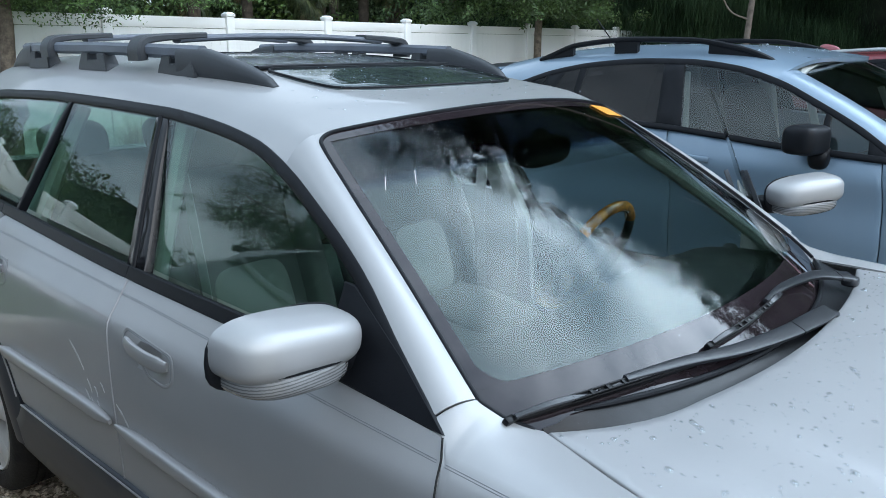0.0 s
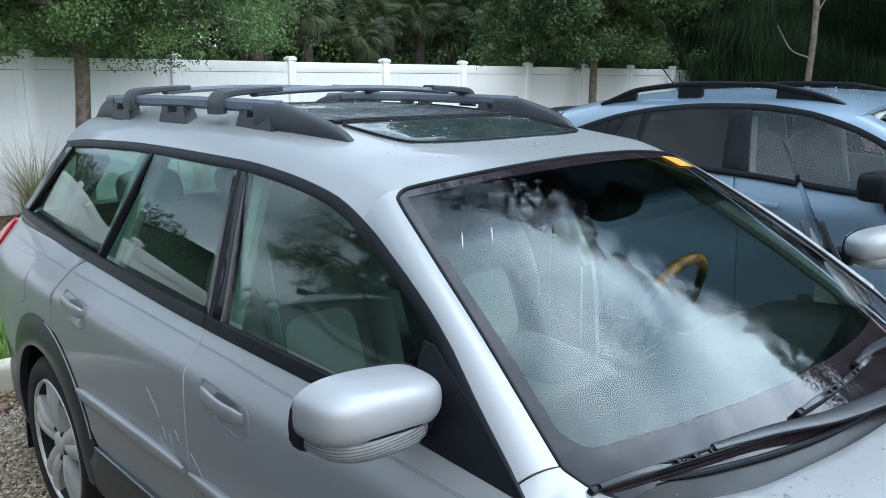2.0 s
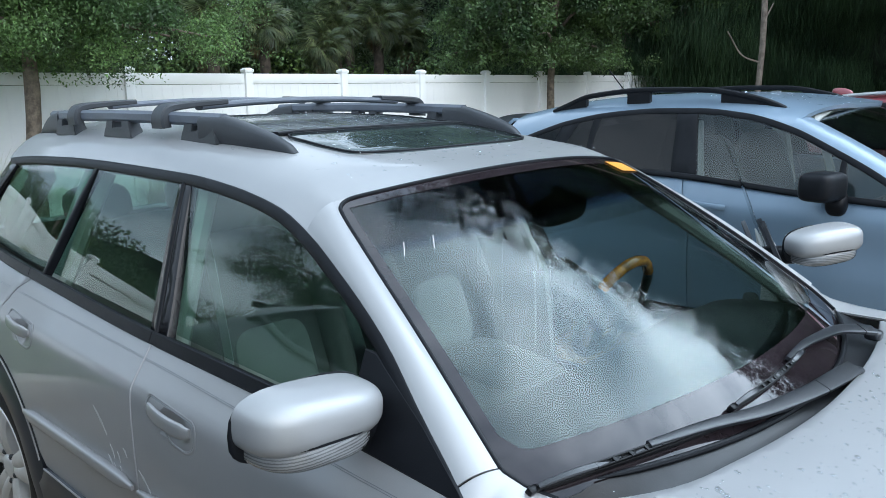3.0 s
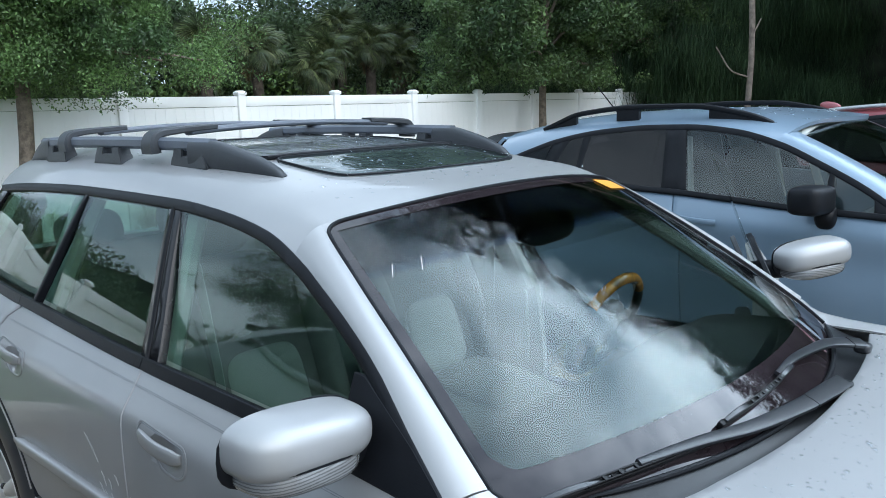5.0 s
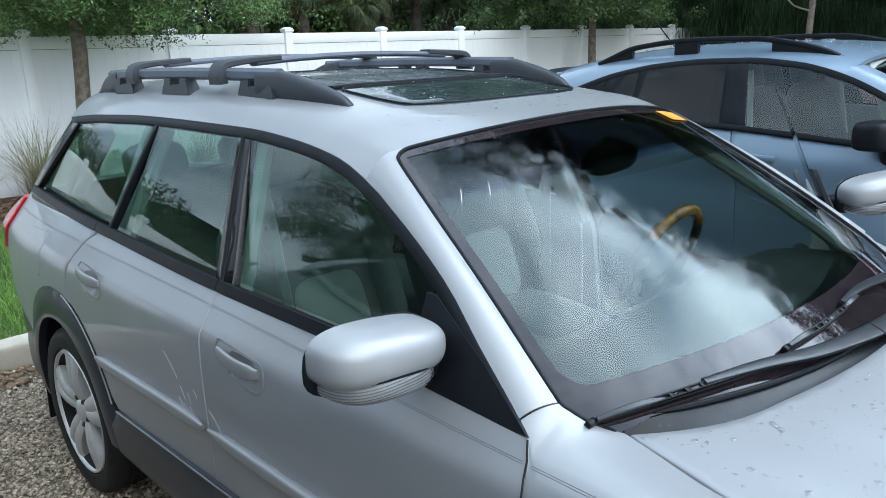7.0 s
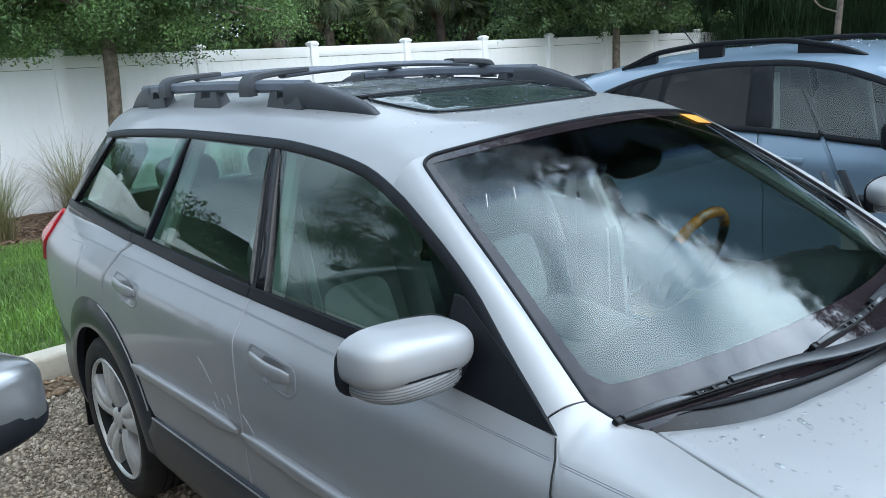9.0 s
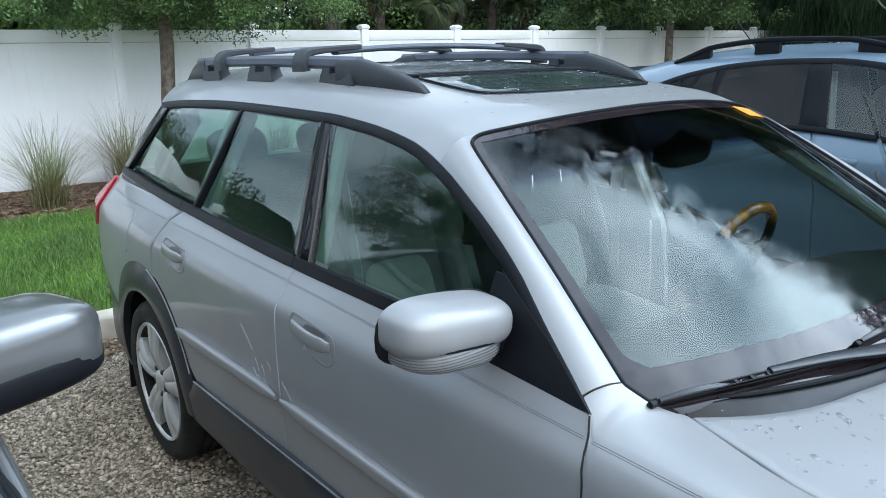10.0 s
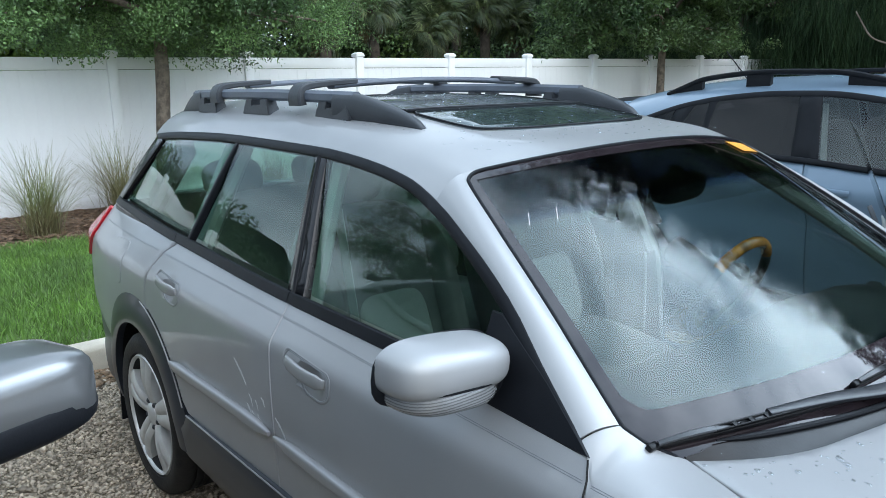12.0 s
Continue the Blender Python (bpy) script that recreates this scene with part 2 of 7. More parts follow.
def sheet_data(poly, fn, out, res=0.03, thick=0.012, lip=0.003):
    """A panel: the outline poly in (u, v), laid on the surface fn(u, v), with rolled edges and thickness; out: a rough outward direction."""
    from_geo = dense(poly, res)
    area = sum(from_geo[i - 1][0] * from_geo[i][1] - from_geo[i][0] * from_geo[i - 1][1] for i in range(len(from_geo)))
    if area < 0:
        from_geo.reverse()
    nb = len(from_geo)
    us, vs = [p[0] for p in from_geo], [p[1] for p in from_geo]
    pts = [Vector(p) for p in from_geo]
    border = np.array(from_geo)
    u = min(us) + res * 0.5
    while u < max(us):
        v = min(vs) + res * 0.5
        while v < max(vs):
            if inside((u, v), from_geo) and np.min(np.hypot(border[:, 0] - u, border[:, 1] - v)) > res * 0.55:
                pts.append(Vector((u, v)))
            v += res
        u += res
    co, _, tris, *_ = cdt(pts, [(i, (i + 1) % nb) for i in range(nb)], [], 1, 1e-6)
    e = 1e-3
    V, N = [], []
    o = Vector(out)
    for c in co:
        p = Vector(fn(c.x, c.y))
        nn = (Vector(fn(c.x + e, c.y)) - p).cross(Vector(fn(c.x, c.y + e)) - p).normalized()
        N.append(nn if nn.dot(o) > 0 else -nn)
        V.append(p)
    F, count = [], {}
    for t in tris:
        if len(t) != 3:
            continue
        a, b, c = t
        if (V[b] - V[a]).cross(V[c] - V[a]).dot(N[a]) < 0:
            a, b, c = a, c, b
        F.append((a, b, c))
        for i, j in ((a, b), (b, c), (c, a)):
            count[(i, j)] = 1
    edges = [(i, j) for i, j in count if (j, i) not in count]
    away = {}
    for i, j in edges:
        d = co[j] - co[i]
        k = Vector((d.y, -d.x))
        mid = (co[i] + co[j]) / 2
        if k.length > 0:
            k.normalize()
            if inside((mid.x + k.x * 1e-4, mid.y + k.y * 1e-4), from_geo):
                k = -k
            for q in (i, j):
                away[q] = away.get(q, Vector((0, 0))) + k
    ring2, ring3 = {}, {}
    for q, k in away.items():
        k = k.normalized() if k.length > 0 else k
        p = Vector(fn(co[q].x + k.x * lip, co[q].y + k.y * lip)) - N[q] * lip
        ring2[q] = len(V)
        V.append(p)
        ring3[q] = len(V)
        V.append(p - N[q] * thick)
    nf = len(co)
    back = {}
    for q in range(nf):
        if q in ring3:
            back[q] = ring3[q]
        else:
            back[q] = len(V)
            V.append(V[q] - N[q] * (thick + lip))
    for i, j in edges:
        F.append((j, i, ring2[i], ring2[j]))
        F.append((ring2[j], ring2[i], ring3[i], ring3[j]))
    for f in [f for f in F if len(f) == 3]:
        F.append((back[f[2]], back[f[1]], back[f[0]]))
    return V, F


def sheet(name, poly, fn, out, material, parent, label="", both=False, **kw):
    V, F = sheet_data(poly, fn, out, **kw)
    a = mesh_object(name, V, F, material, parent, label, sharp=50)
    if both:
        b = mesh_object(name, *flipped(V, F), material, parent, label, sharp=50)
        return a, b
    return a


def grid_data(rows, close_u=False, close_v=False):
    """Quads over rows of points; close_u joins the ends of each row, close_v the last row to the first."""
    n, m = len(rows), len(rows[0])
    V = [Vector(p) for r in rows for p in r]
    F = []
    for i in range(n if close_v else n - 1):
        for j in range(m if close_u else m - 1):
            a, b = i * m + j, i * m + (j + 1) % m
            c, d = ((i + 1) % n) * m + (j + 1) % m, ((i + 1) % n) * m + j
            F.append((a, b, c, d))
    return V, F


def thick_grid(rows, t, out):
    """A grid with thickness t away from the rough direction out."""
    V, F = grid_data(rows)
    bm = bmesh.new()
    vs = [bm.verts.new(v) for v in V]
    for f in F:
        bm.faces.new([vs[i] for i in f])
    bmesh.ops.recalc_face_normals(bm, faces=bm.faces)
    if sum((f.normal.dot(Vector(out)) for f in bm.faces)) < 0:
        bmesh.ops.reverse_faces(bm, faces=bm.faces)
    bmesh.ops.solidify(bm, geom=bm.faces, thickness=t)
    return bm


def sweep_data(pts, section, up=(0, 0, 1), scales=None, cap=True, closed=False):
    """The closed section [(a, b), ...] (a: sideways, b: upwards) along the points."""
    pts = [Vector(p) for p in pts]
    ups = up if isinstance(up, list) else [Vector(up)] * len(pts)
    rows = []
    for i, p in enumerate(pts):
        d = pts[(i + 1) % len(pts)] - pts[i - 1] if closed else pts[min(i + 1, len(pts) - 1)] - pts[max(i - 1, 0)]
        d.normalize()
        s = d.cross(Vector(ups[i])).normalized()
        u = s.cross(d).normalized()
        k = scales[i] if scales else 1.0
        ka, kb = k if isinstance(k, tuple) else (k, k)
        rows.append([p + s * (a * ka) + u * (b * kb) for a, b in section])
    V, F = grid_data(rows, close_u=True, close_v=closed)
    if cap and not closed:
        m = len(section)
        F.append(tuple(range(m)))
        F.append(tuple(reversed(range(len(V) - m, len(V)))))
    return V, F


def oval(w, h, k=10, power=2.0):
    out = []
    for i in range(k):
        a = 2 * math.pi * i / k
        c, s = math.cos(a), math.sin(a)
        out.append((w / 2 * math.copysign(abs(c) ** (2 / power), c), h / 2 * math.copysign(abs(s) ** (2 / power), s)))
    return out


def box_section(w, h, r=0.3):
    c = min(w, h) * r
    return [(-w / 2 + c, -h / 2), (w / 2 - c, -h / 2), (w / 2, -h / 2 + c), (w / 2, h / 2 - c), (w / 2 - c, h / 2), (-w / 2 + c, h / 2), (-w / 2, h / 2 - c), (-w / 2, -h / 2 + c)]


def fair(pts, k=6):
    """A smooth line through the points (Catmull-Rom)."""
    P = [Vector(p) for p in pts]
    P = [P[0] * 2 - P[1]] + P + [P[-1] * 2 - P[-2]]
    out = []
    for i in range(1, len(P) - 2):
        for j in range(k):
            t = j / k
            a, b, c, d = P[i - 1:i + 3]
            out.append(0.5 * (2 * b + (c - a) * t + (2 * a - 5 * b + 4 * c - d) * t * t + (3 * b - 3 * c + d - a) * t ** 3))
    out.append(P[-2])
    return out


def rbox(size, at=(0, 0, 0), bevel=0.01, seg=2, rot=(0, 0, 0), bm=None):
    own = bm if bm is not None else bmesh.new()
    g = bmesh.ops.create_cube(own, size=1.0)
    m = pose(*at, *rot) @ Matrix.Diagonal((*size, 1))
    bmesh.ops.transform(own, matrix=m, verts=g["verts"])
    if bevel:
        es = list({e for v in g["verts"] for e in v.link_edges})
        bmesh.ops.bevel(own, geom=es, offset=bevel, segments=seg, affect="EDGES", profile=0.5)
    return own


def blob(size, at=(0, 0, 0), power=3.0, rot=(0, 0, 0), nu=24, nv=14, bm=None, powz=None):
    """A rounded cushion-like body."""
    own = bm if bm is not None else bmesh.new()
    powz = powz or power
    m = pose(*at, *rot)
    vs = []

    def sp(v, p):
        return math.copysign(abs(v) ** (2 / p), v)
    for i in range(1, nv):
        f = math.pi * i / nv - math.pi / 2
        row = []
        for j in range(nu):
            a = 2 * math.pi * j / nu
            q = Vector((size[0] / 2 * sp(math.cos(f), powz) * sp(math.cos(a), power), size[1] / 2 * sp(math.cos(f), powz) * sp(math.sin(a), power), size[2] / 2 * sp(math.sin(f), powz)))
            row.append(own.verts.new(m @ q))
        vs.append(row)
    lo, hi = own.verts.new(m @ Vector((0, 0, -size[2] / 2))), own.verts.new(m @ Vector((0, 0, size[2] / 2)))
    for j in range(nu):
        k = (j + 1) % nu
        own.faces.new((lo, vs[0][k], vs[0][j]))
        own.faces.new((hi, vs[-1][j], vs[-1][k]))
        for i in range(nv - 2):
            own.faces.new((vs[i][j], vs[i][k], vs[i + 1][k], vs[i + 1][j]))
    return own


def lathe_data(profile, axis_x=True, k=40):
    """Revolve [(offset, radius), ...] round the x axis."""
    rows = []
    for i in range(k):
        a = 2 * math.pi * i / k
        rows.append([(o, r * math.cos(a), r * math.sin(a)) for o, r in profile])
    return grid_data(rows, close_v=True)

# ---- silver estate car: x across, y from nose to tail, z up ----
wagon = thing("estate_car", "silver estate car with roof rails, beaded with rain", "car")
GZ = -0.02
W_PLAN = smooth([-0.86, -0.78, -0.6, -0.35, 0.0, 0.5, 1.2, 2.2, 2.8, 3.2, 3.5, 3.7, 3.82, 3.87], [0.60, 0.70, 0.785, 0.83, 0.855, 0.866, 0.87, 0.87, 0.866, 0.846, 0.808, 0.765, 0.715, 0.66])
P_SIDE = smooth([0.18, 0.30, 0.45, 0.62, 0.75, 0.86, 0.892, 0.908, 0.94, 0.975, 1.01, 1.06], [-0.045, -0.012, 0.0, 0.0, -0.003, -0.010, -0.0145, -0.021, -0.043, -0.066, -0.09, -0.125])
BELT = smooth([0.60, 0.9, 1.2, 1.65, 2.5, 3.39, 3.6], [0.971, 0.986, 0.994, 0.999, 1.028, 1.056, 1.06])
ROOFLINE = smooth([0.60, 0.677, 0.778, 0.877, 0.988, 1.074, 1.179, 1.332, 1.543, 1.751, 2.353, 2.8, 3.105, 3.25], [0.953, 1.005, 1.073, 1.144, 1.207, 1.249, 1.296, 1.343, 1.371, 1.384, 1.391, 1.38, 1.36, 1.345])
W_GLASS = smooth([0.4, 1.0, 2.5, 3.2, 3.6], [0.79, 0.79, 0.788, 0.752, 0.705])
ROOF_TOP = smooth([1.0, 1.11, 1.38, 1.7, 2.1, 2.6, 3.0, 3.2, 3.3], [1.375, 1.400, 1.432, 1.474, 1.497, 1.500, 1.486, 1.458, 1.435])
HOOD_H = smooth([-0.85, -0.7, -0.3, 0.1, 0.4, 0.6], [0.735, 0.795, 0.875, 0.927, 0.951, 0.960])
HUB_Y, HUB_Z = 2.76, 0.305


def body_x(y, z):
    return W_PLAN(y) + P_SIDE(z)


def glass_x(y, z):
    return W_GLASS(y) - 0.45 * (z - 1.0) - 0.25 * max(0.0, z - 1.2) ** 2


def on_body(off=0.0):
    return lambda y, z: (-body_x(y, z) - off, y, z)


def on_glass(off=0.0):
    return lambda y, z: (-glass_x(y, z) - off, y, z)


def roof_z(x, y):
    zu = ROOFLINE(y)
    a = min(1.0, abs(x) / glass_x(y, zu))
    return zu + (ROOF_TOP(y) - zu) * (1 - a ** 7)


def windshield(s, t):
    b = Vector((0.72 * s, 0.375 + 0.20 * s * s, 0.955 + 0.01 * s * s))
    u = Vector((0.575 * s, 1.105 + 0.09 * s * s, 1.40 - 0.045 * s * s))
    p = b.lerp(u, t)
    return p + Vector((0, -0.52, 0.85)) * (0.016 * 4 * t * (1 - t))


EDGE = smooth([-0.03, -0.015, 0.01, 0.041, 0.078, 0.3, 0.6, 0.85, 1.0], [0.90, 0.934, 0.971, 0.998, 1.018, 1.022, 1.022, 1.014, 1.0])


def screen(u, t):
    """A point of the windshield, u from edge to edge."""
    return windshield(u * EDGE(t), t)


def pillar_point(t, k):
    yo = 0.655 + (1.20 - 0.655) * t
    zo = ROOFLINE(yo)
    o = Vector((-glass_x(yo, zo), yo, zo))
    p = o.lerp(screen(-1, 0.078 + 0.922 * t) + Vector((-0.006, 0, 0.004)), k)
    return p + Vector((-0.55, -0.35, 0.75)) * (0.05 * k * (1 - k))


# roof and front pillars, one pressed shell
NA = 40
roof_rows = []
for i in range(46):
    r = i / 45
    row = []
    for j in range(NA + 1):
        a = -1 + 2 * j / NA
        a = math.copysign(abs(a) ** 0.6, a)
        y0 = 1.105 + 0.09 * min(1.0, abs(a) / 0.87) ** 2
        y = y0 + (3.17 - 0.03 * a * a - y0) * r
        zu = ROOFLINE(y)
        xe = glass_x(y, zu)
        z = zu + (ROOF_TOP(y) - zu) * (1 - abs(a) ** 7)
        # the front edge dips to meet the windshield
        k = max(0.0, 1 - r / 0.07)
        if k and abs(a * xe) < 0.575:
            z0 = ROOFLINE(y0) + (ROOF_TOP(y0) - ROOFLINE(y0)) * (1 - abs(a) ** 7)
            z -= max(0.0, z0 - (1.404 - 0.045 * (a * glass_x(y0, ROOFLINE(y0)) / 0.575) ** 2)) * k * k
        row.append((a * xe, y, z))
    roof_rows.append(row)
bm = thick_grid(roof_rows, 0.006, (0, 0, 1))
part("roof_panel", bm, PAINT, wagon, "silver roof spotted with raindrops", sharp=60)
pillar_rows = []
for i in range(25):
    pillar_rows.append([pillar_point(i / 24, j / 8) for j in range(9)])
bm = thick_grid(pillar_rows, 0.005, (-1, -0.5, 0.5))
bm.verts.index_update()
me_v, me_f = [v.co.copy() for v in bm.verts], [tuple(v.index for v in f.verts) for f in bm.faces]
bm.free()
mesh_object("front_pillar", me_v, me_f, PAINT, wagon, sharp=60)
mesh_object("front_pillar", *flipped(me_v, me_f), PAINT, wagon, sharp=60)

# doors, wings and quarters
ARC = [(HUB_Y + 0.495 * math.cos(a), HUB_Z + 0.495 * math.sin(a)) for a in [radians(v) for v in range(106, 160, 6)]]


def belt_line(y0, y1, k, d=0.0):
    return [(y0 + (y1 - y0) * i / k, BELT(y0 + (y1 - y0) * i / k) + d) for i in range(k + 1)]


DENT = [(1.448, 0.866, 0.066, 0.034, 0.014), (2.402, 0.886, 0.066, 0.034, 0.014)]


def door_x(y, z):
    x = body_x(y, z)
    for cy, cz, ry, rz, depth in DENT:
        q = ((y - cy) / ry) ** 2 + ((z - cz) / rz) ** 2
        if q < 1:
            x -= depth * (1 - q) ** 0.7
    return (-x, y, z)


front_door_poly = belt_line(0.636, 1.657, 12, -0.004) + [(1.654, 0.90), (1.628, 0.64), (1.617, 0.49), (0.60, 0.50), (0.587, 0.70), (0.599, 0.877), (0.616, 0.945), (0.626, 0.966)]
rear_door_poly = belt_line(1.662, 2.498, 10, -0.004) + [(2.56, 0.985), (2.602, 0.929), (2.622, 0.86)] + [p for p in ARC if p[1] > 0.5] + [(2.27, 0.49), (1.622, 0.48), (1.633, 0.64), (1.659, 0.90)]
quarter_poly = [(2.505, BELT(2.505) - 0.004), (2.9, BELT(2.9) - 0.004), (3.40, 1.053), (3.44, 0.99), (3.60, 0.93), (3.72, 0.80), (3.74, 0.64)] + [(HUB_Y + 0.40 * math.cos(radians(v)), HUB_Z + 0.40 * math.sin(radians(v))) for v in range(30, 125, 8)] + [(2.60, 0.70), (2.628, 0.79), (2.63, 0.86), (2.61, 0.93), (2.568, 0.988)]
V, F = sheet_data(front_door_poly, door_x, (-1, 0, 0), res=0.013, thick=0.03)
door_r = mesh_object("front_door", V, F, PAINT, wagon, "silver front door, shut", sharp=22)
door_l = mesh_object("front_door", *flipped(V, F), PAINT, wagon, "silver front door standing ajar", sharp=22)
V, F = sheet_data(rear_door_poly, door_x, (-1, 0, 0), res=0.013, thick=0.03)
rdoor_r = mesh_object("rear_door", V, F, PAINT, wagon, "silver rear door with scratches", sharp=22)
rdoor_l = mesh_object("rear_door", *flipped(V, F), PAINT, wagon, sharp=22)
sheet("quarter_panel", quarter_poly, on_body(), (-1, 0, 0), PAINT, wagon, both=True, res=0.022, thick=0.02)



def hood_z(x, y):
    z = HOOD_H(y) + 0.022 * (1 - (x / 0.7) ** 2)
    k = min(1.0, max(0.0, (abs(x) - 0.40) / 0.07))
    c = min(1.0, max(0.0, (0.630 - 0.06 * max(0.0, 0.2 - y) - abs(x)) / 0.055))
    return z + 0.012 * (1 - k * k * (3 - 2 * k)) * min(1.0, max(0.0, 0.6 - y)) + 0.0045 * c * c * (3 - 2 * c) * min(1.0, max(0.0, (0.40 - y) / 0.10))


def hood_rear(x):
    """The hood's rear edge, cut back further on the driver's side."""
    return 0.338 + 0.31 * x * x - 0.053 * max(0.0, x / 0.668) ** 2 + 0.048 * max(0.0, (-x - 0.48) / 0.188) ** 2


HOOD_REAR = [(x / 20 * 0.668, hood_rear(x / 20 * 0.668)) for x in range(20, -21, -1)]
hood_poly = HOOD_REAR + [(-0.712, 0.33), (-0.722, 0.1), (-0.708, -0.2), (-0.646, -0.45), (-0.60, -0.66), (-0.50, -0.76), (-0.25, -0.80), (0.25, -0.80), (0.50, -0.76), (0.60, -0.66), (0.646, -0.45), (0.708, -0.2), (0.722, 0.1), (0.712, 0.33)]
sheet("hood", hood_poly, lambda x, y: (x, y, hood_z(x, y)), (0, 0, 1), PAINT, wagon, "silver hood dotted with raindrops", res=0.018, thick=0.02)

# upper wing: side, shoulder and top, from the nose to the foot of the front pillar
HOOD_X = smooth([-0.66, -0.45, -0.2, 0.1, 0.33, 0.524], [0.606, 0.652, 0.714, 0.728, 0.718, 0.674])
starts = [(-0.62 + 1.205 * i / 28, 0.738, 0) for i in range(29)]
starts += [(0.589, 0.78, 1), (0.592, 0.83, 2), (0.5945, 0.87, 3), (0.600, 0.90, 4), (0.606, 0.925, 5), (0.612, 0.945, 6), (0.619, 0.960, 7), (0.629, 0.971, 8), (0.640, 0.979, 9), (0.6518, 0.9865, 10)]
rows = []
for yl, zl, g in starts:
    lo = Vector((-body_x(yl, min(zl, 0.972)), yl, zl)).lerp(pillar_point(0, 0) + Vector((0, -0.0032, -0.0022)), max(0.0, (g - 5) / 5) ** 2)
    if g == 0 and yl < 0.50:
        yi = yl + 0.035 * max(0.0, (yl - 0.3) / 0.2)
        inn = Vector((-HOOD_X(yi), yi, hood_z(HOOD_X(yi), yi)))
    else:
        inn = screen(-1, -0.014 + 0.034 * max(0.0, (yl - 0.50) / 0.085) if g == 0 else 0.020 + 0.0545 * g / 10) + Vector((-0.005, 0, 0.004))
    zs = min(0.945, hood_z(0.7, yl) - 0.012)
    sh = Vector((-body_x(yl, zs), yl, zs)) if zl < zs else lo
    row = [lo.lerp(sh, k / 8) for k in range(8)]
    row = [Vector((-body_x(p.y, p.z), p.y, p.z)) if zl < zs else lo.lerp(inn, 0.02 * k / 8) for k, p in enumerate(row)]
    ctl = sh.lerp(inn, 0.5) + Vector((-0.45, -0.2, 0.8)) * 0.017
    for k in range(13):
        f = 0.02 + 0.98 * k / 12 if zl >= zs else k / 12
        row.append(sh * (1 - f) ** 2 + ctl * (2 * f * (1 - f)) + inn * f * f)
    rows.append(row)
bm = thick_grid(rows, 0.006, (-0.5, 0, 1))
bm.verts.index_update()
V, F = [v.co.copy() for v in bm.verts], [tuple(v.index for v in f.verts) for f in bm.faces]
bm.free()
mesh_object("wing_top", V, F, PAINT, wagon, sharp=60)
mesh_object("wing_top", *flipped(V, F), PAINT, wagon, sharp=60)

# cowl tray
rows = []
for i in range(9):
    r = i / 8
    row = []
    for j in range(41):
        s = -1 + 2 * j / 40
        x = 0.668 * s
        a = Vector((x, hood_rear(x) - 0.012, hood_z(x, 0.34) - 0.022))
        b = screen(s, 0.004 - 0.022 * min(1.0, max(0.0, (abs(s) - 0.88) / 0.10))) + Vector((0, 0, 0.007))
        p = a.lerp(b, r)
        row.append(p + Vector((0, 0, -0.006 * math.sin(math.pi * r))))
    rows.append(row)
COWL = mat("wet_cowl_plastic", (0.011, 0.012, 0.014), 0.32, spec=0.26, var=0.25, scale=18, bump=0.05, bump_scale=220)
part("cowl", thick_grid(rows, 0.006, (0, 0, 1)), COWL, wagon, "black plastic cowl tray wet with rain", sharp=60)

# windshield with its dark printed border
rows = [[screen(-1 + 2 * j / 48, t) for j in range(49)] for t in [-0.018, 0.0, 0.02, 0.04, 0.06, 0.08] + [0.08 + 0.92 * i / 28 for i in range(1, 29)]]
part("windshield", thick_grid(rows, 0.008, (0, -1, 1)), WSGLASS, wagon, "greenish windshield spotted with rain", sharp=70)


def frit_band(s0, s1, t0, t1, n, m, d=-0.0012):
    return [[windshield(s0(t0 + (t1 - t0) * i / n) + (s1(t0 + (t1 - t0) * i / n) - s0(t0 + (t1 - t0) * i / n)) * j / m, t0 + (t1 - t0) * i / n) - Vector((0, -0.52, 0.85)) * d for j in range(m + 1)] for i in range(n + 1)]


def frit_top(u):
    return 0.10 + 0.057 * (1 - u * u) + 0.07 * min(1.0, max(0.0, (abs(u) - 0.90) / 0.07)) ** 3


FRIT_IN = Vector((0, -0.52, 0.85)) * -0.0012
foot = [[screen(u, -0.017 + (frit_top(u) + 0.017) * i / 8) - FRIT_IN for u in [-1 + j / 50 for j in range(101)]] for i in range(9)]
for rows in (foot, frit_band(lambda t: -EDGE(t), lambda t: -EDGE(t) * 0.965, 0.10, 0.962, 24, 2, -0.0016), frit_band(lambda t: EDGE(t) * 0.965, lambda t: EDGE(t), 0.10, 0.962, 24, 2, -0.0016), frit_band(lambda t: -EDGE(t), lambda t: EDGE(t), 0.962, 1.0, 2, 40)):
    part("windshield_border", thick_grid(rows, 0.001, (0, -1, 1)), FRIT, wagon, sharp=70)
WS_OUT = Vector((0, -0.52, 0.85))


def ws_corner(side):
    """The rounded upper corner of the glass, from its side to its top."""
    return [screen(side * (0.928 + 0.072 * math.cos(a)), 0.955 + 0.047 * math.sin(a)) for a in [math.pi / 2 * i / 8 for i in range(9)]]


seal = [screen(-1.002, -0.010 + 0.965 * t / 24) for t in range(24)] + ws_corner(-1) + [windshield(-0.90 + 1.8 * j / 30, 1.003) for j in range(31)] + list(reversed(ws_corner(1))) + [screen(1.002, 0.955 - 0.965 * t / 24) for t in range(1, 25)]
